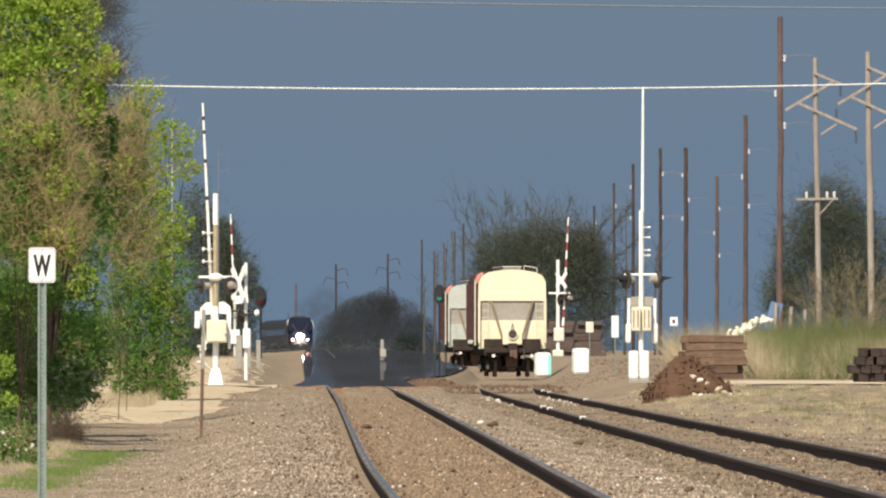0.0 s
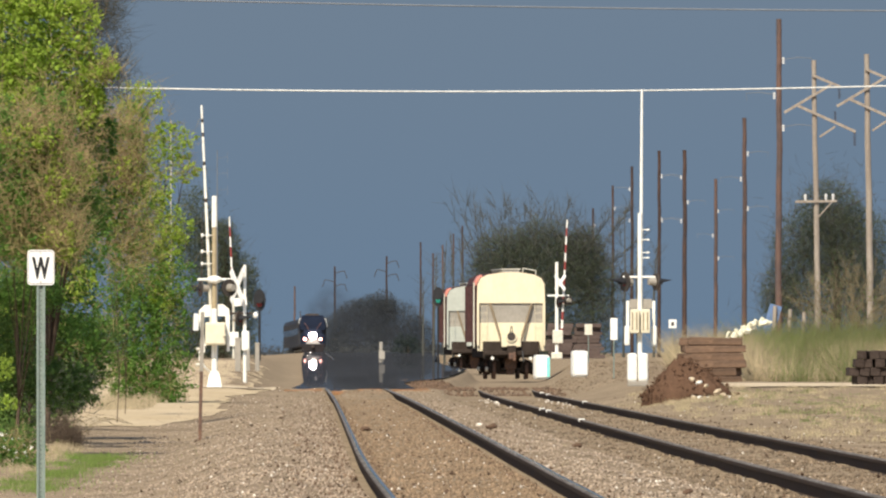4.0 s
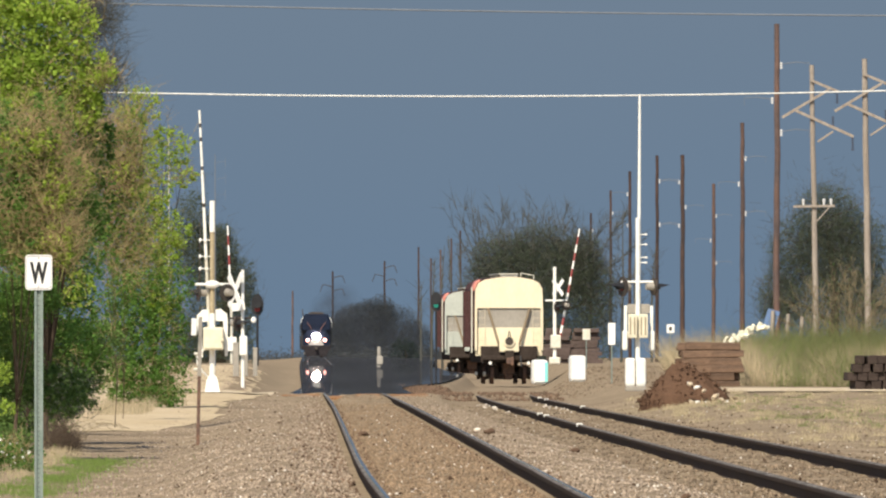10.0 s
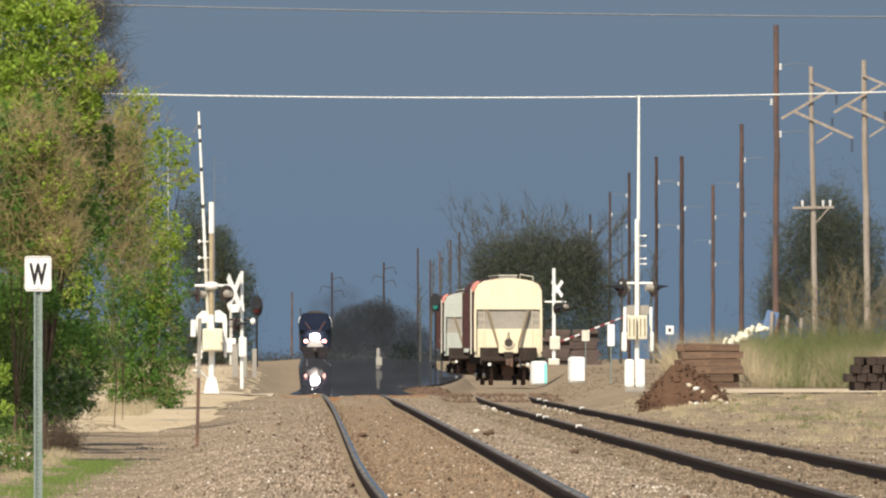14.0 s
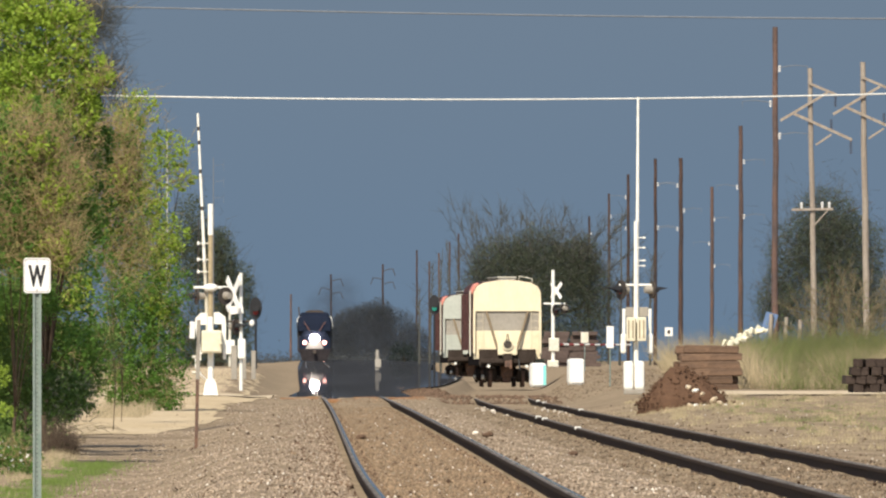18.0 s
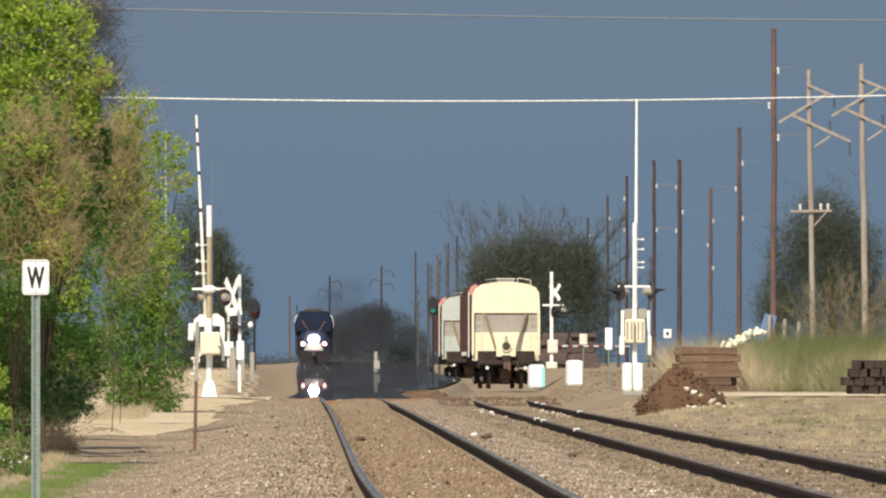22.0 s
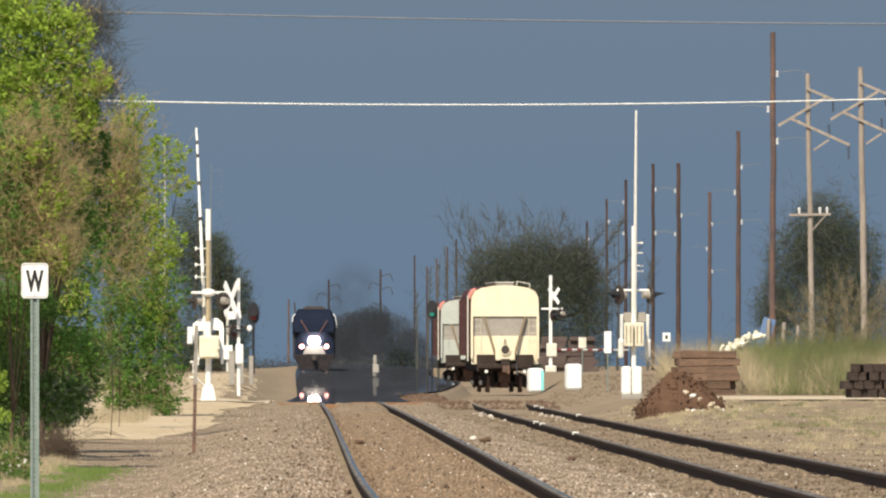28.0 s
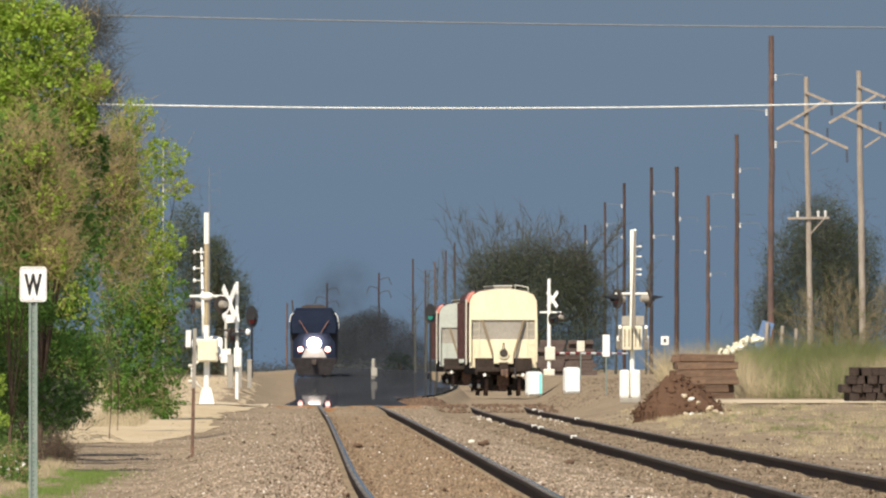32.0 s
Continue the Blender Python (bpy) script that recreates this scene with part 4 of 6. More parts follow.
def build_whistle_post():
    p = (-4.303, 272.21, -0.745)
    g = thing("whistle_sign", (*p, 0, 0, 0), "white square W sign on a green steel channel post", "railway sign")
    zs = 1.861 - p[2]
    w, h = 0.288, 0.376
    bm = B()
    # U-channel: a web with two flanges
    top = zs - h / 2
    box(bm, (0.045, 0.006, top + 0.25), (0, 0.02, (top + 0.25) / 2 - 0.2))
    for s in (-1, 1):
        box(bm, (0.006, 0.03, top + 0.25), (s * 0.024, 0.006, (top + 0.25) / 2 - 0.2))
        box(bm, (0.020, 0.006, top + 0.25), (s * 0.036, -0.009, (top + 0.25) / 2 - 0.2))
    post = part("channel_post", bm, GREEN_STEEL, g, "green U-channel post with punched holes")
    bm = B()
    z = 0.05
    while z < top - 0.04:
        rod(bm, (0, 0.0135, z), (0, 0.0175, z), 0.006, 0.006, 8)
        z += 0.05
    tagged(part("hole_row", bm, BLACK, post), kind="stuff")
    bm = B()
    outline = []
    r = 0.035
    for cx, cz, a0 in ((w / 2 - r, h / 2 - r, 0), (-w / 2 + r, h / 2 - r, 90), (-w / 2 + r, -h / 2 + r, 180), (w / 2 - r, -h / 2 + r, 270)):
        for k in range(5):
            a = radians(a0 + k * 22.5)
            outline.append((cx + r * math.cos(a), zs + cz + r * math.sin(a)))
    prism(bm, outline, -0.024, -0.018)
    plate = part("plate", bm, SIGN_WHITE, g)
    # thin dark border line
    bm = B()
    n = len(outline)
    for i in range(n):
        (x0, z0), (x1, z1) = outline[i], outline[(i + 1) % n]
        f0, f1 = 0.90, 0.925
        c = [(x0 * f0, zs + (z0 - zs) * f0), (x1 * f0, zs + (z1 - zs) * f0), (x1 * f1, zs + (z1 - zs) * f1), (x0 * f1, zs + (z0 - zs) * f1)]
        bm.faces.new([bm.verts.new((x, -0.0275, z)) for x, z in c])
    part("border_line", bm, DARK, plate)
    cu = bpy.data.curves.new("letter", "FONT")
    cu.body = "W"
    cu.size, cu.extrude, cu.offset = 0.295, 0.001, 0.013
    cu.align_x = "CENTER"
    t = new("letter", cu)
    t.data.materials.append(BLACK)
    t.parent = plate
    t.matrix_basis = pose(0, -0.0275, zs - 0.108, 90, 0, 0) @ Matrix.Diagonal((0.555, 1.03, 1, 1))
    for s in (-1, 1):
        bm = B()
        rod(bm, (0, -0.032, zs + s * 0.15), (0, -0.024, zs + s * 0.15), 0.008, 0.008, 8)
        part("bolt", bm, GREY_CAR, plate)
    # rusty post with a side-on plate
    p = (-3.862, 404.64, -0.523)
    g = thing("marker_post", (*p, 0, 1.2, 0), "rusty steel post with a narrow white plate at its top", "railway sign")
    bm = B()
    box(bm, (0.055, 0.05, 1.35), (0, 0, 0.475), bevel=0.008)
    part("post", bm, RUST, g)
    bm = B()
    box(bm, (0.062, 0.056, 0.95), (0, 0, 1.62), bevel=0.008)
    part("post_sleeve", bm, GREY_CAR, g, "grey upper half of the post")
    bm = B()
    box(bm, (0.085, 0.3, 0.27), (-0.10, 0, 1.93), bevel=0.006)
    part("plate", bm, SIGN_WHITE, g)
    for z in (1.5, 1.25):
        bm = B()
        rod(bm, (-0.09, -0.02, z), (-0.03, -0.02, z), 0.025)
        part("bracket", bm, ALU, g)


def build_small_things():
    marker("marker_sign", (4.903, 724.44, 0.226), 1.62, (0.20, 0.62), SIGN_WHITE, "narrow white marker plate on a green post")
    g = marker("small_sign", (7.418, 816.64, 0.309), 1.60, (0.25, 0.28), SIGN_WHITE, "small square white sign with a dark mark on a thin post")
    bm = B()
    box(bm, (0.09, 0.008, 0.12), (0, -0.014, 1.46))
    part("mark", bm, DARK, g)
    marker("small_post", (5.756, 998.12, 0.378), 1.55, (0.30, 0.42), ALU, "short grey post with a small head", category="post")
    g = thing("pale_post", (*(-3.600, 1497.18, -0.200), 0, 0, 0), "pale weathered post with a small box beside the far track", "post")
    bm = B()
    rod(bm, (0, 0, -0.3), (0, 0, 1.55), 0.15, 0.10, 10)
    part("post", bm, GREY_CAR, g)
    bm = B()
    box(bm, (0.36, 0.25, 0.5), (0.05, -0.1, 0.75), bevel=0.05)
    part("box", bm, GREY_CAR, g)
    # two bright white cabinets beside the siding
    for p, w, h, stripe, lab in (((2.839, 724.44, 0.097), 0.44, 0.70, True, "white equipment cabinet with a turquoise edge in full sun"),
                                 ((3.919, 724.44, 0.161), 0.45, 0.76, False, "low white equipment cabinet in full sun")):
        g = thing("equipment_cabinet", (*p, 0, 0, 14), lab, "cabinet")
        bm = B()
        box(bm, (w, 0.4, h), (0, 0, h / 2), bevel=0.10)
        part("cabinet_body", bm, WHITE, g)
        bm = B()
        box(bm, (w * 0.82, 0.015, h * 0.82), (0, -0.203, h / 2), bevel=0.006)
        d = part("cabinet_door", bm, SIGN_WHITE, g)
        if stripe:
            bm = B()
            box(bm, (0.09, 0.012, h * 0.8), (w * 0.33, -0.214, h / 2))
            part("stripe", bm, CYAN, d)
    # clod heap with broken pale stones at its foot
    base = (5.220, 547.75, -0.110)
    g = thing("dirt_heap", (*base, 0, 0, 0), "heap of brown earth clods with pale rubble at its foot", "dirt pile")
    rng = np.random.default_rng(8)
    bm = B()
    bmesh.ops.create_icosphere(bm, subdivisions=5, radius=1.0)
    for v in bm.verts:
        x, y, z = v.co
        r = math.hypot(x, y)
        h = max(0.0, 1 - r ** 1.25)
        n1 = noise.noise((x * 3, y * 3, 1.0)) * 0.16 + noise.noise((x * 9, y * 9, 5.0)) * 0.09
        w = 1 + 0.16 * noise.noise((x * 2.2, y * 2.2, 8.0))
        v.co = (x * (1.0 if x < 0 else 1.25) * w, y * 0.8 * w, (h * 0.90 + n1 * (0.25 + h) - 0.3 * soft_step(0.8, 1.0, r)) if z > -0.2 else -0.4)
    part("earth_mound", bm, DIRT, g)
    n = 1300
    a, r = rng.uniform(0, 6.28, n), rng.random(n) ** 0.6
    hh = np.maximum(0, 1 - r ** 1.25) * 0.90
    cx = np.cos(a) * r
    pts = np.stack((cx * np.where(cx < 0, 1.0, 1.25), np.sin(a) * r * 0.8, hh + rng.normal(size=n) * 0.05 - 0.02), 1)
    ob = stones("clod_mass", pts, 0.010 + 0.034 * rng.random(n) ** 2.5, DIRT, 21, "", "")
    ob.parent = g
    for i in range(20):
        s = rng.uniform(0.03, 0.085)
        x = rng.uniform(0.1, 1.45)
        z = max(0.02, 0.55 * (1.05 - x)) if i < 11 else 0.03
        st = thing("rubble_block", (base[0] + x, base[1] - 0.75 - rng.random() * 0.4, base[2] + z * 0.9, rng.uniform(-20, 20), rng.uniform(-35, 35), rng.uniform(0, 90)), "broken pale concrete lump beside an earth heap", "rubble", "rubble by the heap")
        bm = B()
        ball(bm, s, (0, 0, 0), (1.5, 1, 0.7), 1)
        for v in bm.verts:
            v.co *= 1 + 0.25 * noise.noise(v.co * 40 + Vector((i, 0, 0)))
        part("lump", bm, WHITE if i % 3 == 0 else ROAD, st)
    # stack of old timber ties, one by one
    base = (7.24, 680.54, 0.030)
    k = 0
    for lay in range(6):
        for j in range(3):
            tie = thing("timber_tie", (base[0] + rng.uniform(-0.10, 0.10), base[1] + j * 0.26, base[2] + 0.11 + lay * 0.205, 0, rng.uniform(-1.6, 1.6), 6 + rng.uniform(-2, 2)), "old brown timber tie in a stack", "timber", "stack of ties")
            bm = B()
            box(bm, (1.62 + rng.uniform(-0.22, 0.12), 0.24, 0.205), bevel=0.03)
            for v in bm.verts:
                v.co += Vector((0.04 * noise.noise(v.co * 9 + Vector((k * 1.7, 0, 0))), 0, 0.03 * noise.noise(v.co * 3 + Vector((k * 3.1, 0, 0)))))
            part("beam", bm, TIE, tie)
            k += 1
    # weathered stack far behind the siding
    far_base = (7.25, 1400.0, 0.40)
    for lay in range(9):
        for j in (-1, 1):
            tie = thing("timber_tie", (far_base[0] + j * 0.76 + rng.uniform(-0.12, 0.12), far_base[1] + rng.uniform(-0.2, 0.2), far_base[2] + 0.11 + lay * 0.215, 0, rng.uniform(-1.2, 1.2), rng.uniform(-3, 3)), "grey-brown weathered timber in a far stack", "timber", "far timber stack")
            bm = B()
            box(bm, (1.66 + rng.uniform(-0.2, 0.1) - 0.05 * max(0, lay - 5), 0.4, 0.215), bevel=0.02)
            part("beam", bm, TIE_OLD, tie)
    # dark stack at the east edge
    base = (10.871, 641.65, 0.071)
    for lay in range(4):
        shift = rng.uniform(-0.12, 0.10)
        for j in range(1 if lay == 3 else 0, 5):
            tie = thing("timber_tie", (base[0] - 0.40 + shift + j * 0.256, base[1] + rng.uniform(-0.1, 0.1), base[2] + 0.11 + lay * 0.213, 0, rng.uniform(-7, 7), rng.uniform(-3, 3)), "dark creosoted tie lying end-on in a stack", "timber", "dark ties")
            bm = B()
            box(bm, (0.253, 2.5 + rng.uniform(-0.1, 0.1), 0.212), bevel=0.022)
            part("beam", bm, TAR, tie)
    # pale boards thrown on the brush, and a leaning blue panel
    base = (8.197, 680.54, 1.182)
    for i in range(44):
        d = rng.uniform(-0.60, 0.60)
        bd = thing("broken_board", (base[0] + d, base[1] + 2 + i * 0.03, base[2] + 0.33 + d * 0.42 + rng.uniform(-0.09, 0.09), rng.uniform(-40, 40), -15 + rng.uniform(-70, 70), rng.uniform(-40, 40)), "sun-bleached broken board thrown on the brush", "board", "broken boards")
        bm = B()
        box(bm, (rng.uniform(0.06, 0.18), 0.09, rng.uniform(0.05, 0.11)), bevel=0.012)
        part("plank", bm, PALE_LOG, bd)
    bd = thing("blue_panel", (*(11.520, 898.31, 1.440), -8, 16, 0), "pale blue sheet panel leaning among weeds", "panel")
    bm = B()
    box(bm, (0.44, 0.03, 1.12), (0, 0, 0.56), bevel=0.005)
    part("sheet", bm, BLUE_TARP, bd)
    # weathered fence stakes in the weeds
    for p in ((12.720, 898.31, 1.040), (12.220, 898.31, 1.120), (11.680, 898.31, 1.240)):
        st = thing("fence_stake", (p[0], p[1], ground_z(p[0], p[1]), 0, 3, 0), "weathered grey fence stake among grass", "stake", "fence stakes")
        bm = B()
        rod(bm, (0, 0, -0.3), (0, 0, p[2] + 0.85), 0.09, 0.07, 8)
        part("stake", bm, WOOD_GREY, st)
    # loose rocks on the ballast between the tracks
    for px, rm, rs in (((0.710, 362.22, -0.129), CLOD, 0.07), ((0.545, 371.20, -0.074), STONE_PALE, 0.038), ((1.653, 311.91, -0.083), CLOD, 0.055), ((-1.062, 350.90, -0.094), CLOD, 0.06),
                       ((0.412, 342.87, -0.115), STONE_PALE, 0.028), ((2.028, 208.91, -0.163), CLOD, 0.035)):
        st = thing("rock", (px[0], px[1], ground_z(px[0], px[1]) + 0.03, 0, 0, 40), "rough rock lying on ballast between tracks", "rock", "rocks on the ballast")
        bm = B()
        ball(bm, rs, (0, 0, 0.0), (1.4, 1, 0.7), 2)
        for v in bm.verts:
            v.co *= 1 + 0.55 * noise.noise(v.co * 22 + Vector(px))
        part("lump", bm, rm, st)


# ---- pole lines and wires ----
def crooked(bm, h, r0, r1):
    """A tapered trunk with the slight bends, knots and checks of an old pole."""
    n, seg, rings = 34, 9, []
    for i in range(n + 1):
        k = i / n
        z = -1 + (h + 1) * k
        dx = 0.16 * r0 * noise.noise((z * 0.9, h, 0)) + 0.22 * r0 * noise.noise((z * 0.25, h, 5))
        r = (r0 + (r1 - r0) * k) * (1 + 0.10 * noise.noise((z * 2.3, h, 9)))
        rings.append([bm.verts.new((dx + r * math.cos(6.2832 * j / seg), r * math.sin(6.2832 * j / seg), z)) for j in range(seg)])
    for a, b in zip(rings, rings[1:]):
        for j in range(seg):
            bm.faces.new((a[j], a[(j + 1) % seg], b[(j + 1) % seg], b[j]))
    bm.faces.new(rings[-1])


def tele_pole(p, h, r, arms, label):
    g = thing("utility_pole", (*p, 0, 0, 0), label, "utility pole", "pole line")
    bm = B()
    crooked(bm, h, r, r * 0.72)
    part("pole", bm, WOOD_DARK, g)
    for z, s, ln in arms:
        bm = B()
        for i in range(3):
            rod(bm, (s * (r + 0.04), 0, z - 0.16 + i * 0.10), (s * (r + 0.04), 0, z - 0.08 + i * 0.10), 0.065, 0.045, 10)
        part("insulator", bm, INSULATOR, g)
        bm = B()
        rod(bm, (s * r * 0.8, 0, z + 0.02), (s * ln * 0.75, 0, z + 0.13), 0.018, 0.018, 6), rod(bm, (s * ln * 0.75, 0, z + 0.13), (s * ln * 1.25, 0, z + 0.08), 0.016, 0.014, 6), rod(bm, (s * ln * 1.25, 0, z + 0.08), (s * ln * 1.22, 0, z - 0.25), 0.010, 0.008, 6)
        part("jumper", bm, CABLE_DULL, g)
    return g


def build_poles():
    lab = "tall dark wooden utility pole with white insulators"
    for px, top, ppm, r, arms in ((1380, 30, 40, 0.16, ((-73, 1), (-135, -1), (-192, 1))),
                                  (1319, 205, 29, 0.17, ((-63, 1), (-108, -1), (-160, 1))),
                                  (1213, 262, 25, 0.19, ((-48, -1), (-92, 1), (-125, -1))),
                                  (1168, 263, 25, 0.15, ((-45, 1), (-122, 1))),
                                  (1268, 313, 22, 0.18, ((-57, 1), (-100, -1), (-140, 1))),
                                  (1120, 291, 22.5, 0.15, ((-40, -1), (-95, -1))),
                                  (1086, 325, 20, 0.14, ((-40, 1),)), (1051, 365, 17, 0.15, ((-30, 1),))):
        p = (0.000 + (px - 784) / ppm, 44915.0 / ppm, 0.0)
        h = 1 + (612 - top) / ppm
        tele_pole(p, h, r, [(h + a / ppm, s, r + 1.0) for a, s in arms], lab)
    for px, top, ppm in ((746, 425, 13.1), (804, 410, 13.2), (820, 396, 13.2), (785, 430, 13.0), (768, 445, 12.8)):
        p = ((px - 784) / ppm, 44915.0 / ppm, 0.0)
        tele_pole(p, 1 + (612 - top) / ppm, 0.16, [], "distant dark wooden utility pole")
    # far poles over the trees with curved drop wires
    for px, top, ppm in ((594, 468, 12.9), (686, 450, 12.9), (523, 503, 12.9)):
        p = ((px - 784) / ppm, 44915.0 / ppm, 0.0)
        h = 1 + (612 - top) / ppm
        g = tele_pole(p, h, 0.17, [], "distant wooden pole with drooping wire brackets")
        if px != 523:
            for s, z in ((1, h - 1.0), (-1, h - 2.2), (1, h - 2.8)):
                bm = B()
                pts = [Vector((s * 1.7 * k / 5, 0, z + 0.35 * math.sin(k / 5 * 2.2) - (0.9 if k == 5 else 0))) for k in range(6)]
                for a, b in zip(pts, pts[1:]):
                    rod(bm, a, b, 0.05, 0.05, 6)
                part("bracket", bm, DARK, g)
    # grey transmission poles with slanting crossarms
    for px, top, ppm, r in ((1443, 103, 42, 0.115), (1536, 92, 44, 0.125)):
        base = ((px - 784) / ppm + 0.18, 44915.0 / ppm, 0.0)
        h = 1 + (612 - top) / ppm
        g = thing("transmission_pole", (*base, 0, -0.9, 0), "silver-grey wooden transmission pole with slanting crossarms", "utility pole", "grey poles")
        bm = B()
        crooked(bm, h, r * 1.2, r * 0.85)
        part("pole", bm, WOOD_GREY, g)
        k = 1.0 / ppm
        for (x0, z0, x1, z1, w) in ((-2, -27, 46, -48, 3.2), (-54, -92, 30, -44, 3.2), (-30, -80, 72, -128, 3.4), (8, -136, 36, -118, 2.4)):
            bm = B()
            a, b = Vector((x0 * k, -0.16, h + z0 * k)), Vector((x1 * k, -0.16, h + z1 * k))
            d = b - a
            ang = math.degrees(math.atan2(d.z, d.x))
            box(bm, (d.length, 0.09, w * 1.45 * k), (a + b) / 2, (0, -ang, 0), bevel=0.01)
            part("crossarm", bm, WOOD_GREY, g)
        for x0, z0, ln in ((36, -92, 22), (70, -130, 24), (44, -52, 18)):
            bm = B()
            for i in range(6):
                z = h + (z0 - i * ln / 6) * k
                rod(bm, (x0 * k, -0.16, z), (x0 * k, -0.16, z - ln / 12 * k), 0.07, 0.03, 8)
            part("insulator_string", bm, INS_BROWN, g)
        if px < 1500:
            z = h - 250 * k
            bm = B()
            box(bm, (1.75, 0.09, 0.10), (0.0, -0.16, z), bevel=0.01)
            part("low_crossarm", bm, WOOD_GREY, g)
            bm = B()
            rod(bm, (0.7, -0.16, z), (0.1, -0.14, z - 0.65), 0.03, 0.03, 6)
            part("brace", bm, WOOD_GREY, g)
            for x in (-0.45, 0.42, 0.72):
                bm = B()
                rod(bm, (x, -0.16, z + 0.05), (x, -0.16, z + 0.28), 0.05, 0.07, 8), ball(bm, 0.07, (x, -0.16, z + 0.28), (1, 1, 0.6), 1)
                part("insulator", bm, INSULATOR, g)


def wire(name, pts, r, material, label):
    cu = bpy.data.curves.new(name, "CURVE")
    cu.dimensions, cu.bevel_depth, cu.bevel_resolution = "3D", r, 2
    sp = cu.splines.new("POLY")
    sp.points.add(len(pts) - 1)
    for q, p in zip(sp.points, pts):
        q.co = (*p, 1)
    cu.materials.append(material)
    return tagged(new(name, cu), label, "cable")


def sag(a, b, s, n=60):
    a, b = Vector(a), Vector(b)
    return [a.lerp(b, i / n) - Vector((0, 0, 4 * s * (i / n) * (1 - i / n))) for i in range(n + 1)]


def build_wires():
    wire("overhead_cable", sag((-16.516, 724.44, 8.645), (18.000, 724.44, 8.645), 0.33), 0.021, CABLE, "thick pale bundled cable strung across the tracks")
    wire("overhead_cable", sag((-13.550, 561.44, 8.90), (20.200, 561.44, 8.45), 0.155), 0.017, CABLE_DULL, "pale grey cable strung high across the tracks")
    # antenna and thin mast over the western trees
    g = thing("antenna_mast", (*(-8.292, 935.74, 0.000), 0, 0, 0), "thin grey antenna mast with small whisker aerials", "antenna")
    bm = B()
    rod(bm, (0, 0, 0), (0, 0, 8.3), 0.03, 0.014, 8)
    part("mast", bm, CABLE_DULL, g)
    for z in (6.8, 7.4, 8.0):
        bm = B()
        rod(bm, (0, 0, z), (0.38, 0, z + 0.05), 0.005, 0.005, 6), rod(bm, (0.38, 0, z - 0.18), (0.38, 0, z + 0.2), 0.005, 0.005, 6)
        part("aerial", bm, CABLE_DULL, g)
    g = thing("antenna_mast", (*(-8.000, 748.59, -0.300), 0, 0, 0), "thin pale pole standing among green trees", "antenna")
    bm = B()
    rod(bm, (0, 0, 0), (0, 0, 8.0), 0.025, 0.018, 8)
    part("mast", bm, ALU, g)


# ---- rolling stock ----
def truck(parent, y, wheel_r=0.46):
    """A two-axle bogie: side frames, bolster, four wheels on two axles."""
    tk = new("truck")
    tk.parent = parent
    tk.matrix_basis = pose(0, y, 0)
    for s in (-1, 1):
        bm = B()
        prism(bm, [(-1.25, 0.52), (-0.9, 0.70), (-0.3, 0.78), (0.3, 0.78), (0.9, 0.70), (1.25, 0.52), (1.2, 0.38), (0.5, 0.34), (0.3, 0.22), (-0.3, 0.22), (-0.5, 0.34), (-1.2, 0.38)], -0.06, 0.06)
        bm.transform(pose(s * 0.98, 0, 0, 0, 0, 90))
        part("side_frame", bm, GRIME, tk)
    bm = B()
    box(bm, (2.0, 0.4, 0.3), (0, 0, 0.62), bevel=0.03)
    part("bolster", bm, DARK, tk)
    bm = B()
    box(bm, (0.55, 2.3, 0.5), (0, 0, 0.72), bevel=0.05), box(bm, (0.4, 2.0, 0.3), (0, 0, 0.36), bevel=0.05)
    part("brake_rigging", bm, RUST, tk)
    for s in (-1, 1):
        bm = B()
        box(bm, (0.5, 2.3, 0.6), (s * 0.72, 0, 0.56), bevel=0.12)
        part("brake_hanger", bm, GRIME, tk)
    for s in (-1, 1):
        bm = B()
        for i in range(3):
            rod(bm, (s * 0.98, -0.18 + i * 0.18, 0.28), (s * 0.98, -0.18 + i * 0.18, 0.72), 0.07, 0.07, 8)
        part("spring_group", bm, RUST, tk)
    for dy in (-0.85, 0.85):
        bm = B()
        rod(bm, (-1.0, dy, wheel_r), (1.0, dy, wheel_r), 0.08, 0.08, 10)
        part("axle", bm, DARK, tk)
        for s in (-1, 1):
            bm = B()
            rod(bm, (s * 0.68, dy, wheel_r), (s * 0.82, dy, wheel_r), wheel_r, wheel_r - 0.02, 22), rod(bm, (s * 0.80, dy, wheel_r), (s * 0.90, dy, wheel_r), 0.2, 0.16, 12)
            part("wheel", bm, RUST, tk)
            bm = B()
            rod(bm, (s * 0.98, dy - 0.01, wheel_r), (s * 1.10, dy, wheel_r), 0.11, 0.10, 10)
            part("bearing_cap", bm, ALU, tk)
    return tk


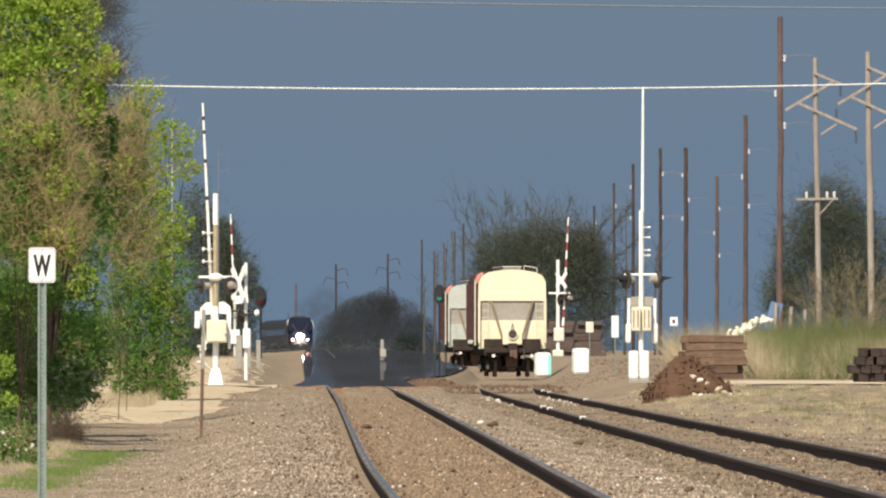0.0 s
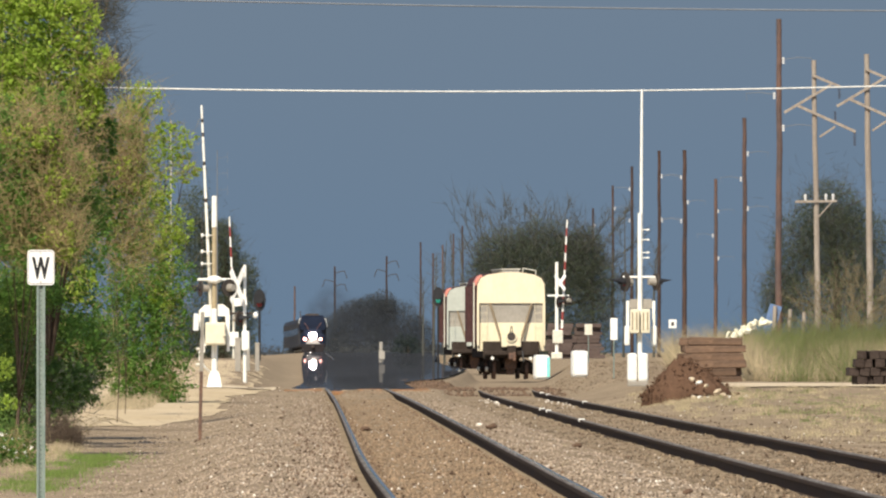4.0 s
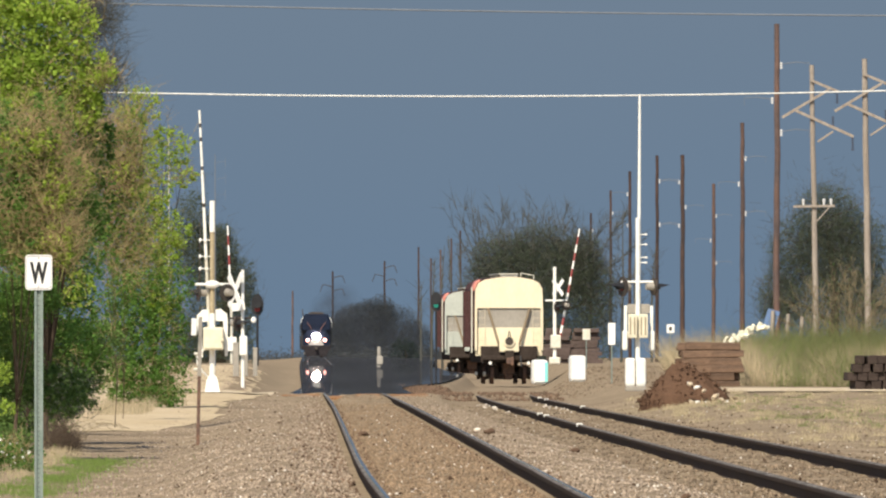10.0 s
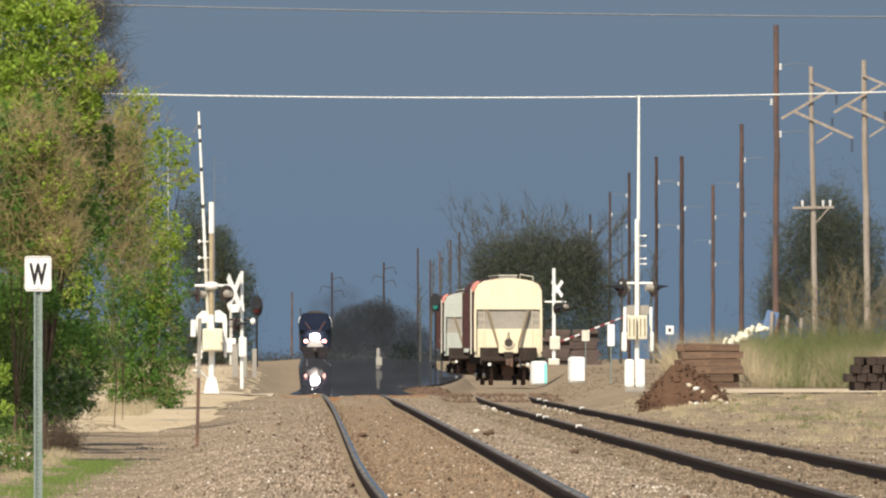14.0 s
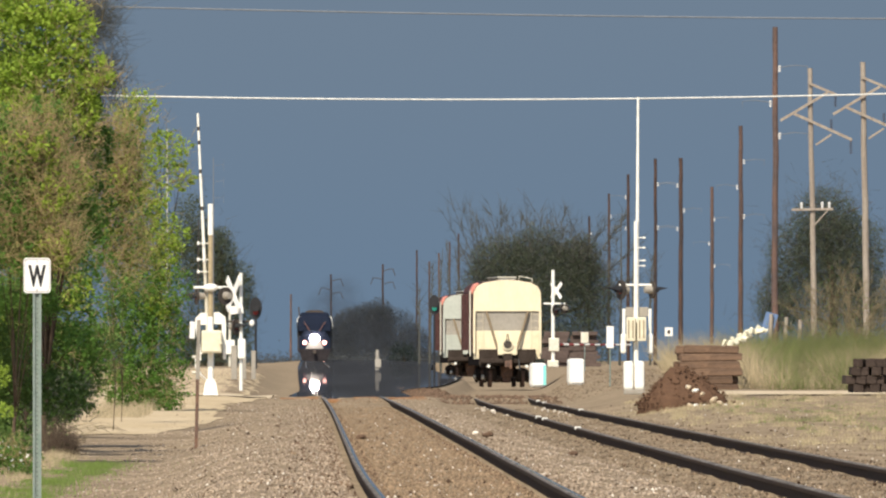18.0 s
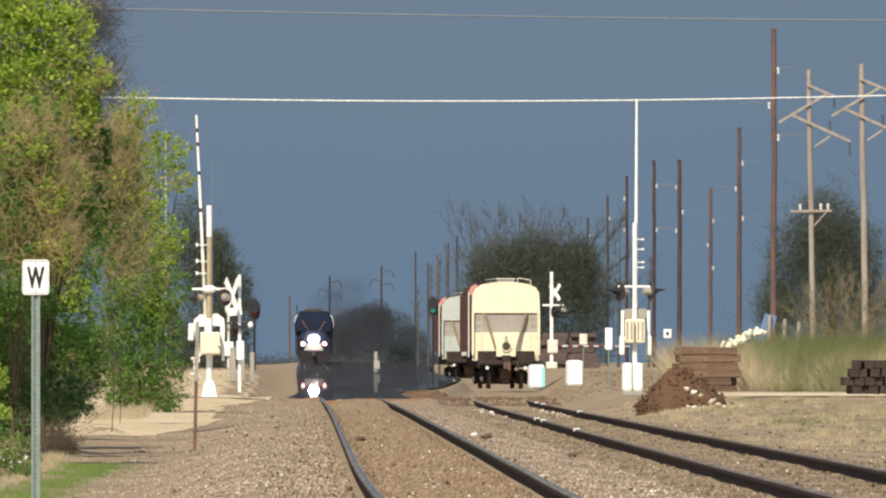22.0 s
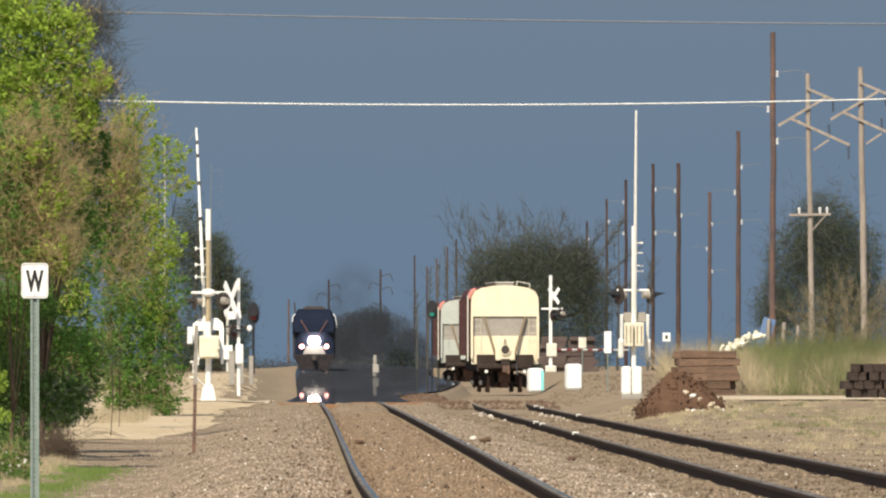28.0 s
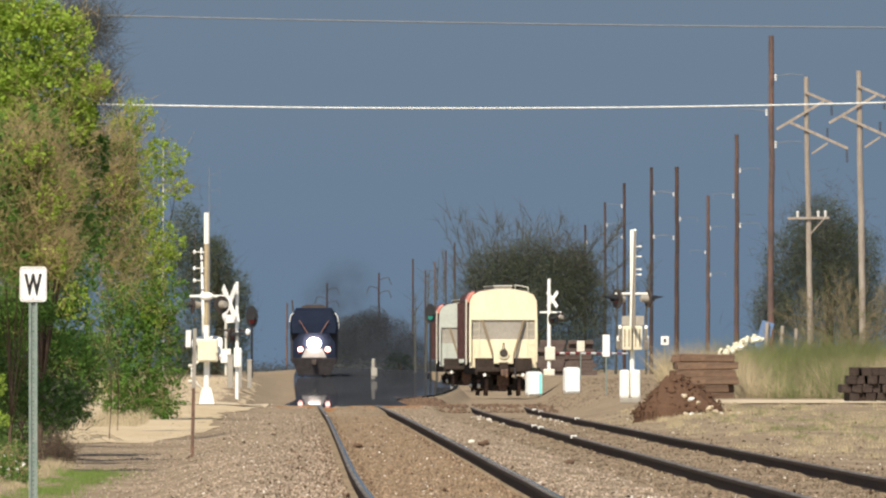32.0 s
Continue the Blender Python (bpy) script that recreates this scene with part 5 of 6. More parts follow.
def hopper(p, turn, body, end_mat, label):
    """A covered hopper seen from its end: rounded roof, end panel, slope sheet, braces, ladders, sill, coupler and trucks."""
    g = thing("hopper_car", (*p, 0, 0, turn), label, "hopper car", "hopper cars")
    L = 17.0

    def raised(name, bm, material, parent, label=""):
        bm.transform(Matrix.Translation((0, 0, 0.45)))
        return part(name, bm, material, parent, label)
    roof = [(-1.58, 3.55), (-1.56, 3.95), (-1.42, 4.22), (-1.1, 4.38), (-0.5, 4.48), (0, 4.50), (0.5, 4.48), (1.1, 4.38), (1.42, 4.22), (1.56, 3.95), (1.58, 3.55)]
    bm = B()
    prism(bm, [(-1.58, 1.25)] + roof + [(1.58, 1.25)], 1.0, L - 1.0)
    raised("body_shell", bm, body, g, "dark maroon hopper side" if body is MAROON else "")
    bm = B()
    prism(bm, [(-1.56, 3.05)] + [(x * 0.985, z - 0.02) for x, z in roof] + [(1.56, 3.05)], 0.85, 1.0)
    raised("end_panel", bm, end_mat, g)
    # Recessed sheet: the shade below the end panel is put into its grey.
    bm = B()
    box(bm, (3.0, 0.05, 0.95), (0, 0.965, 2.60))
    raised("slope_sheet", bm, GREY_CAR, g, "slope sheet with shade painted in grey")
    bm = B()
    box(bm, (3.08, 0.05, 1.30), (0, 0.90, 1.50), bevel=0.02)
    raised("lower_end", bm, end_mat, g)
    for s in (-1, 1):
        bm = B()
        a, b = Vector((s * 0.96, 0.80, 3.04)), Vector((s * 0.36, 0.55, 1.02))
        rod(bm, a, b, 0.065, 0.06, 8)
        raised("end_brace", bm, BRACE, g)
        bm = B()
        box(bm, (0.10, 0.12, 2.0), (s * 1.52, 0.75, 2.1), bevel=0.01)
        raised("corner_post", bm, end_mat, g)
        bm = B()
        for i in range(7):
            rod(bm, (s * 1.10, 0.80, 1.0 + i * 0.32), (s * 1.45, 0.80, 1.0 + i * 0.32), 0.006, 0.006, 6)
        rod(bm, (s * 1.10, 0.80, 0.9), (s * 1.10, 0.80, 3.1), 0.008, 0.008, 6), rod(bm, (s * 1.45, 0.80, 0.9), (s * 1.45, 0.80, 3.1), 0.008, 0.008, 6)
        raised("end_ladder", bm, end_mat, g)
    bm = B()
    box(bm, (0.9, 0.5, 0.5), (0, 0.55, 1.28), bevel=0.05)
    raised("brake_platform", bm, end_mat, g)
    bm = B()
    rod(bm, (0, 0.22, 1.52), (0, 0.26, 1.52), 0.26, 0.26, 18)
    wheel = raised("brake_wheel", bm, end_mat, g, "pale rimmed brake wheel")
    bm = B()
    rod(bm, (0, 0.20, 1.52), (0, 0.218, 1.52), 0.19, 0.19, 18)
    for k in (-1, 1):
        rod(bm, (k * 0.06, 0.20, 1.66), (k * 0.02, 0.21, 2.0), 0.025, 0.02, 6)
    raised("hub_plate", bm, DARK, wheel)
    bm = B()
    box(bm, (2.5, 0.25, 0.20), (0, 0.35, 0.76), bevel=0.03), box(bm, (0.4, L, 0.4), (0, L / 2, 0.9))
    raised("end_sill", bm, GRIME, g)
    bm = B()
    box(bm, (0.28, 0.7, 0.3), (0, -0.1, 0.62), bevel=0.05), box(bm, (0.12, 0.3, 0.40), (0.12, -0.45, 0.60), bevel=0.04)
    raised("coupler", bm, RUST, g)
    for s in (-1, 1):
        bm = B()
        rod(bm, (s * 0.88, 0.10, 0.52), (s * 0.88, 0.22, 0.52), 0.075, 0.075, 12)
        raised("reflector", bm, WHITE, g)
    bm = B()
    rod(bm, (0.5, 0.1, 0.85), (0.55, -0.05, 0.35), 0.04, 0.04, 8)
    raised("air_hose", bm, BLACK, g)
    # roof walkway on brackets
    bm = B()
    box(bm, (0.9, L - 2.4, 0.04), (0, L / 2, 4.62))
    for i in range(6):
        box(bm, (0.8, 0.05, 0.12), (0, 1.3 + i * (L - 2.6) / 5, 4.55))
    raised("roof_walkway", bm, ALU, g)
    bm = B()
    for s in (1,):
        rod(bm, (s * 0.55, 1.05, 4.40), (s * 0.55, 1.05, 4.66), 0.02), rod(bm, (s * 0.55, 1.05, 4.66), (s * 1.15, 1.05, 4.55), 0.02), rod(bm, (s * 1.15, 1.05, 4.55), (s * 1.15, 1.05, 4.36), 0.02)
    raised("grab_rail", bm, ALU, g)
    # Sun highlight on the maroon side's top corner, put in as an orange-red strip.
    bm = B()
    prism(bm, [(-1.64, 3.86), (-1.62, 4.04), (-1.50, 4.27), (-1.32, 4.36), (-1.30, 4.26), (-1.42, 4.16), (-1.52, 3.98), (-1.54, 3.86)], 1.2, 4.2)
    raised("side_highlight", bm, ORANGE, g, "sunlit highlight on the maroon corner, painted orange-red")
    bm = B()
    for y in (1.12, 1.55):
        rod(bm, (-1.69, y, 1.0), (-1.69, y, 4.0), 0.028, 0.028, 6)
    for i in range(9):
        rod(bm, (-1.69, 1.12, 1.15 + i * 0.33), (-1.69, 1.55, 1.15 + i * 0.33), 0.02, 0.02, 6)
    raised("side_ladder", bm, ALU, g, "pale side ladder")
    for i in range(3):
        bm = B()
        prism(bm, [(-1.2, 1.3), (1.2, 1.3), (0.4, 0.35), (-0.4, 0.35)], 4.0 + i * 3.2, 6.2 + i * 3.2)
        raised("hopper_bay", bm, DARK, g)
    for i in range(12):
        bm = B()
        box(bm, (0.08, 0.10, 2.6), (-1.62, 1.6 + i * 1.25, 2.55))
        raised("side_rib", bm, body, g)
    bm = B()
    box(bm, (2.6, L - 1.0, 0.75), (0, L / 2, 0.92), bevel=0.04)
    raised("underframe", bm, GRIME, g)
    truck(g, 2.6), truck(g, L - 2.6)
    return g


def build_hoppers():
    p = (3.195, 1166.63, -0.065)
    hopper((p[0], p[1], lerp_table(p[1], SIDE_Z)), 1.75, MAROON, CREAM, "cream covered hopper car with maroon side parked on a siding")
    p = (1.859, 1439.59, 0.006)
    hopper((p[0], p[1], lerp_table(p[1], SIDE_Z)), 1.6, MAROON, PALE_CAR, "pale grey-green covered hopper car standing farther along")


def loco():
    g = thing("locomotive", (0, 0, 0), "dark blue and silver passenger locomotive with lit headlights", "locomotive")
    L, w = 21.0, 1.52
    body = [(-w, 1.05), (-w, 3.5), (-w * 0.96, 3.85), (-w * 0.80, 4.15), (-0.7, 4.33), (0.7, 4.33), (w * 0.80, 4.15), (w * 0.96, 3.85), (w, 3.5), (w, 1.05)]
    bm = B()
    prism(bm, body, 2.2, L)
    part("body_shell", bm, LOCO_GREY, g, "silver loco body side")
    bm = B()
    prism(bm, [(-w * 1.005, 3.3), (-w * 1.005, 3.52), (-w * 0.97, 3.88), (-w * 0.81, 4.18), (-0.75, 4.40), (-0.3, 4.48), (0.3, 4.48), (0.75, 4.40), (w * 0.81, 4.18), (w * 0.97, 3.88), (w * 1.005, 3.52), (w * 1.005, 3.3)], 2.15, L)
    part("roof", bm, LOCO_DARK, g)
    # raked cab front above, sloping nose below
    bm = B()
    rings = []
    for y, k, z0, z1 in ((2.2, 1.0, 2.7, 4.36), (1.3, 0.97, 2.7, 4.15), (0.75, 0.93, 2.7, 3.3), (0.6, 0.90, 2.7, 2.75)):
        rings.append([bm.verts.new((x, y, z)) for x, z in ((-w * k, z0), (-w * k, z0 + (z1 - z0) * 0.65), (-w * k * 0.75, z1), (w * k * 0.75, z1), (w * k, z0 + (z1 - z0) * 0.65), (w * k, z0))])
    for r0, r1 in zip(rings, rings[1:]):
        for i in range(6):
            bm.faces.new((r0[i], r0[(i + 1) % 6], r1[(i + 1) % 6], r1[i]))
    bm.faces.new(rings[-1])
    bmesh.ops.recalc_face_normals(bm, faces=bm.faces)
    cab = part("cab_front", bm, LOCO_BLUE, g, "dark blue cab front")
    bm = B()
    prism(bm, [(-1.15, 2.95), (-1.02, 3.70), (-0.08, 3.82), (-0.08, 2.95)], 0.66, 0.70), prism(bm, [(1.15, 2.95), (1.02, 3.70), (0.08, 3.82), (0.08, 2.95)], 0.66, 0.70)
    bm.transform(Matrix.Translation((0, 0.72, 2.95)) @ pose(0, 0, 0, -30, 0, 0) @ Matrix.Translation((0, -0.72, -2.95)))
    part("windscreen", bm, WINDOW, cab)
    bm = B()
    prism(bm, [(-w * 0.9, 1.1), (-w * 0.9, 2.1), (-w * 0.6, 2.72), (w * 0.6, 2.72), (w * 0.9, 2.1), (w * 0.9, 1.1)], 0.25, 2.2)
    nose = part("nose", bm, LOCO_BLUE, g, "dark blue blunt nose")
    bm = B()
    prism(bm, [(-0.80, 1.15), (-0.55, 1.72), (0.55, 1.72), (0.80, 1.15)], 0.20, 0.26)
    part("nose_panel", bm, LOCO_SILVER, nose, "silver lower nose panel")
    for s in (-1, 1):
        bm = B()
        rod(bm, (s * 0.20, 0.22, 2.36), (s * 0.95, 0.62, 3.55), 0.03, 0.025, 8)
        part("nose_trim", bm, LOCO_TRIM, nose, "thin rust-red line rising in a V over the nose")
    bm = B()
    box(bm, (2.9, 0.5, 0.35), (0, 0.2, 0.95), bevel=0.05)
    part("anticlimber", bm, PILOT, g)
    bm = B()
    prism(bm, [(-1.35, 0.82), (1.35, 0.82), (1.05, 0.02), (-1.05, 0.02)], -0.05, 0.15)
    part("pilot", bm, PILOT, g)
    bm = B()
    box(bm, (0.3, 0.7, 0.32), (0, -0.3, 0.85), bevel=0.05)
    part("coupler", bm, DARK, g)
    for s in (-1, 1):
        # Headlight lenses are oversized: their glare is built into the radius.
        bm = B()
        rod(bm, (s * 0.12, 0.12, 2.08), (s * 0.12, 0.25, 2.08), 0.29, 0.20, 18)
        part("headlight", bm, HEADLIGHT, nose)
        bm = B()
        rod(bm, (s * 0.88, 0.16, 1.68), (s * 0.88, 0.25, 1.68), 0.16, 0.12, 14)
        part("ditch_light", bm, DITCH, nose)
        bm = B()
        pts = [Vector((s * 1.34, 1.9, 4.02)), Vector((s * 1.50, 1.9, 3.85)), Vector((s * 1.56, 1.9, 3.45))]
        for a, b in zip(pts, pts[1:]):
            rod(bm, a, b, 0.035, 0.035, 8)
        part("grab_rail", bm, WHITE, g)
        bm = B()
        box(bm, (0.04, 0.2, 0.4), (s * 1.60, 1.9, 3.2))
        part("mirror", bm, WHITE if s > 0 else LOCO_DARK, g)
        bm = B()
        box(bm, (0.04, 0.9, 0.6), (s * 1.525, 3.0, 3.1))
        part("side_window", bm, WINDOW, g)
    bm = B()
    box(bm, (2.2, 5.5, 1.0), (0, L / 2, 0.62), bevel=0.08)
    part("fuel_tank", bm, DARK, g)
    bm = B()
    box(bm, (1.2, 1.6, 0.25), (0.0, 7.0, 4.45), bevel=0.05)
    part("exhaust_housing", bm, LOCO_DARK, g)
    bm = B()
    box(bm, (1.6, 2.4, 0.2), (0, 15.5, 4.42), bevel=0.05)
    part("roof_vent", bm, LOCO_DARK, g)
    bm = B()
    rod(bm, (-1.35, 2.4, 4.1), (-1.42, 2.4, 4.85), 0.06, 0.05, 8)
    part("antenna", bm, LOCO_DARK, g)
    truck(g, 4.2), truck(g, L - 4.2)
    return g


def coach(label):
    g = thing("passenger_car", (0, 0, 0), label, "passenger car", "train cars")
    L, w = 25.0, 1.53
    bm = B()
    prism(bm, [(-w, 0.9), (-w, 3.6), (-w * 0.85, 4.0), (-0.7, 4.2), (0.7, 4.2), (w * 0.85, 4.0), (w, 3.6), (w, 0.9)], 0.4, L)
    part("body_shell", bm, STEEL, g)
    bm = B()
    box(bm, (2.2, 0.5, 2.9), (0, 0.2, 2.3))
    part("end_diaphragm", bm, DARK, g)
    for s in (-1, 1):
        for i in range(10):
            bm = B()
            box(bm, (0.04, 1.5, 0.7), (s * (w + 0.005), 2.6 + i * 2.2, 2.6))
            part("side_window", bm, WINDOW, g)
    bm = B()
    box(bm, (2.0, 9, 0.6), (0, L / 2, 0.65))
    part("underframe", bm, DARK, g)
    truck(g, 3.5), truck(g, L - 3.5)
    return g


def smoke(seed, size):
    """A drifting cloud of diesel smoke and dust: ragged veils, one behind the other, that thin out towards their rims."""
    m = bpy.data.materials.get("diesel smoke")
    if not m:
        m = mat("diesel smoke", (0.038, 0.044, 0.058), 1.0, var=0.1, spec=0.0)
        nt = m.node_tree
        tc, gr, ns, mul = (nt.nodes.new(k) for k in ("ShaderNodeTexCoord", "ShaderNodeTexGradient", "ShaderNodeTexNoise", "ShaderNodeMath"))
        gr.gradient_type, mul.operation = "SPHERICAL", "MULTIPLY"
        ns.inputs["Scale"].default_value, ns.inputs["Detail"].default_value = 2.2, 4.0
        rim = nt.nodes.new("ShaderNodeMapRange")
        rim.interpolation_type = "SMOOTHSTEP"
        rim.inputs[2].default_value, rim.inputs[4].default_value = 0.7, 0.5
        tr, ms = nt.nodes.new("ShaderNodeBsdfTransparent"), nt.nodes.new("ShaderNodeMixShader")
        L = nt.links.new
        L(tc.outputs["Object"], gr.inputs[0]), L(tc.outputs["Object"], ns.inputs["Vector"]), L(gr.outputs["Fac"], rim.inputs[0])
        L(rim.outputs[0], mul.inputs[0]), L(ns.outputs[0], mul.inputs[1]), L(mul.outputs[0], ms.inputs[0])
        L(tr.outputs[0], ms.inputs[1]), L(nt.nodes["Principled BSDF"].outputs[0], ms.inputs[2])
        L(ms.outputs[0], nt.nodes["Material Output"].inputs[0])
    top = thing("smoke_puff", (0, 0, 0), "thin dark drifting veil of diesel smoke behind the locomotive", "smoke", "exhaust smoke")
    rng = np.random.default_rng(seed)
    bm = B()
    bmesh.ops.create_circle(bm, cap_ends=True, segments=24, radius=1.0, matrix=pose(0, 0, 0, 90, 0, 0))
    for v in bm.verts:   # a shallow bowl with an uneven rim
        v.co *= 1 + 0.15 * noise.noise(v.co * 2 + Vector((seed, 0, 0)))
        v.co.y = 0.25 * (v.co.x ** 2 + v.co.z ** 2)
    ob = tagged(part("veil", bm, m, top), kind="stuff")
    ob.visible_shadow = False
    ob.matrix_basis = pose(0, 0, 0, 0, rng.uniform(0, 360), 0) @ Matrix.Diagonal((size, size, size, 1))
    return top


# ---- planting of the place ----
def build_trees():
    # western hedgerow beside the track, nearest first
    b = (-6.375, 401.03, -0.366)
    tree("tree", b, "leafy spring tree with bright yellow-green upper crown", 0.07, 2.0,
         [(LEAF_BRIGHT, rel(b, [((-6.464, 401.03, 6.018), 0, (1.03, 0.82, 0.85), 5244), ((-5.839, 401.03, 6.152), 0, (0.49, 0.50, 0.58), 1716), ((-5.527, 401.03, 5.482), 0, (0.43, 0.50, 0.40), 1036), ((-6.107, 401.03, 5.214), 0, (0.85, 0.68, 0.54), 2736), ((-6.821, 401.03, 5.125), 0, (0.62, 0.50, 0.62), 2352), ((-5.339, 401.03, 5.321), 0, (0.25, 0.50, 0.20), 295), ((-5.661, 401.03, 4.812), 0, (0.40, 0.50, 0.40), 972), ((-6.375, 401.03, 4.589), 0, (0.54, 0.50, 0.36), 1152), ((-5.839, 401.03, 3.786), 0, (0.40, 0.50, 0.40), 972), ((-6.821, 401.03, 6.643), 0, (0.80, 0.64, 0.54), 2592)])),
          (LEAF_GREEN, rel(b, [((-6.554, 401.03, 4.679), 1.2, (1.07, 0.86, 1.34), 5760), ((-5.929, 401.03, 3.518), 1.2, (0.89, 0.71, 0.98), 3520), ((-6.821, 401.03, 5.929), 1.2, (0.80, 0.64, 1.07), 3456), ((-5.661, 401.03, 4.232), 1.2, (0.54, 0.50, 1.07), 2304)]))], 0.082, 11, bare=(1500, 0.45, 0.005), back=5.0)
    b = (-6.621, 415.88, -0.417)
    tree("shrub", b, "dense green leafy shrub shading the verge", 0.04, 1.2,
         [(LEAF_BRIGHT, rel(b, [((-7.454, 415.88, 0.787), -0.5, (0.42, 0.50, 0.26), 441), ((-6.343, 415.88, 2.593), -0.5, (0.46, 0.50, 0.32), 612), ((-5.926, 415.88, 2.037), -0.5, (0.32, 0.50, 0.37), 489), ((-7.269, 415.88, 1.481), -0.5, (0.46, 0.50, 0.28), 525)])),
          (LEAF_GREEN, rel(b, [((-6.436, 415.88, 3.519), 0, (0.60, 0.50, 0.56), 2145), ((-6.250, 415.88, 2.315), 0, (0.79, 0.63, 0.65), 3272), ((-7.084, 415.88, 1.574), 0, (0.83, 0.67, 0.65), 3465), ((-5.880, 415.88, 1.620), 0, (0.42, 0.50, 0.69), 1856), ((-7.454, 415.88, 0.741), 0, (0.56, 0.50, 0.56), 1980), ((-7.500, 415.88, 0.000), 0, (0.46, 0.50, 0.51), 1512), ((-5.787, 415.88, 0.926), 0, (0.32, 0.50, 0.42), 866), ((-6.621, 415.88, 1.852), 0, (0.65, 0.52, 0.46), 1925), ((-5.787, 415.88, 2.778), 0, (0.46, 0.50, 0.56), 1650)])),
          (LEAF_SHADE, rel(b, [((-6.621, 415.88, 1.019), 0.7, (1.20, 0.96, 0.79), 6630), ((-6.343, 415.88, 0.370), 0.7, (0.83, 0.67, 0.46), 2700), ((-7.084, 415.88, 0.046), 0.7, (0.88, 0.70, 0.42), 2565), ((-6.991, 415.88, 2.222), 0.7, (1.02, 0.81, 1.11), 7920), ((-6.250, 415.88, 3.148), 0.7, (0.74, 0.59, 1.20), 6240), ((-6.250, 415.88, 0.741), 0.7, (0.69, 0.56, 0.74), 3600)]))], 0.062, 12, "shrub", bare=(600, 0.5, 0.005), back=5.0)
    b = (-6.557, 397.48, -0.398)
    tree("shrub", b, "full leafy green shrub at the edge of a hedge", 0.03, 1.0,
         # the bright leaf colour paints a sunlit clump in front of shade-toned leaves
         [(LEAF_BRIGHT, rel(b, [((-6.78, 397.48, 0.70), -5.0, (0.17, 0.3, 0.22), 420), ((-6.70, 397.48, 0.15), -5.0, (0.20, 0.3, 0.14), 320)])),
          (LEAF_GREEN, rel(b, [((-7.000, 397.48, 1.991), -0.4, (0.42, 0.50, 0.42), 1500), ((-6.247, 397.48, 1.860), -0.4, (0.36, 0.50, 0.30), 1000), ((-5.672, 397.48, 1.295), -0.4, (0.24, 0.50, 0.30), 700)])),
          (LEAF_SHADE, rel(b, [((-6.98, 397.48, 0.65), 0.3, (0.50, 0.50, 0.95), 3600), ((-6.911, 397.48, 1.460), 0, (0.55, 0.50, 0.75), 3600), ((-6.469, 397.48, 0.575), 0, (0.62, 0.50, 0.50), 3000), ((-6.911, 397.48, -0.133), 0, (0.50, 0.50, 0.36), 2000), ((-6.026, 397.48, 0.310), 0, (0.46, 0.50, 0.36), 1700), ((-6.292, 397.48, 1.814), 0, (0.40, 0.50, 0.45), 1700), ((-5.672, 397.48, 0.487), 0, (0.26, 0.50, 0.34), 900)]))], 0.06, 44, "shrub", back=3.0)
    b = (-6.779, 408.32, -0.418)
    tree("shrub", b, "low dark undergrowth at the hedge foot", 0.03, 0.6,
         [(LEAF_SHADE, rel(b, [((-7.052, 408.32, -0.118), 0.3, (1.00, 0.80, 0.35), 2926), ((-6.234, 408.32, 0.064), 0.3, (0.55, 0.50, 0.32), 1470), ((-7.415, 408.32, -0.345), 0.3, (0.55, 0.50, 0.23), 1050), ((-5.915, 408.32, 0.291), 0.3, (0.27, 0.50, 0.36), 840)]))], 0.06, 33, "shrub", bare=(1500, 0.4, 0.005), back=5.0, twig_mat=TWIG_DARK)
    b = (-6.367, 374.29, -0.358)
    tree("shrub", b, "brown bare twiggy shrub with a few buds", 0.02, 0.9,
         [(LEAF_GREEN, rel(b, [((-6.367, 374.29, 3.767), -0.4, (0.75, 0.60, 0.92), 3009), ((-6.367, 374.29, 2.683), -0.4, (0.71, 0.57, 0.58), 1808), ((-5.783, 374.29, 4.183), -0.4, (0.42, 0.50, 0.75), 1368), ((-6.117, 374.29, 3.183), -0.4, (0.58, 0.50, 0.58), 1489)])), (LEAF_BRIGHT, rel(b, [((-5.700, 374.29, 3.350), -0.6, (0.33, 0.50, 0.50), 912), ((-6.033, 374.29, 4.017), -0.6, (0.50, 0.50, 0.42), 1140), ((-5.617, 374.29, 2.600), -0.6, (0.33, 0.50, 0.33), 608)]))], 0.068, 31, "shrub", bare=(3300, 0.50, 0.0045), back=5.0)
    b = (-6.185, 488.21, -0.261)
    tree("shrub", b, "tall brown bare twiggy shrub in a hedgerow", 0.009, 1.0,
         [(LEAF_GREEN, rel(b, [((-6.022, 488.21, 4.935), -0.3, (0.39, 0.50, 0.87), 1007), ((-6.076, 488.21, 3.630), -0.3, (0.54, 0.50, 0.92), 1487), ((-6.652, 488.21, 4.500), -0.3, (0.54, 0.50, 0.98), 1575), ((-5.967, 488.21, 2.870), -0.3, (0.49, 0.50, 0.65), 944)])), (LEAF_BRIGHT, rel(b, [((-6.565, 488.21, 5.152), -0.5, (0.43, 0.50, 0.43), 480), ((-6.185, 488.21, 4.391), -0.5, (0.43, 0.50, 0.54), 600), ((-6.620, 488.21, 3.522), -0.5, (0.49, 0.50, 0.54), 675)]))], 0.07, 32, "shrub", bare=(4200, 0.6, 0.0048), back=5.0)
    b = (-5.959, 458.32, -0.184)
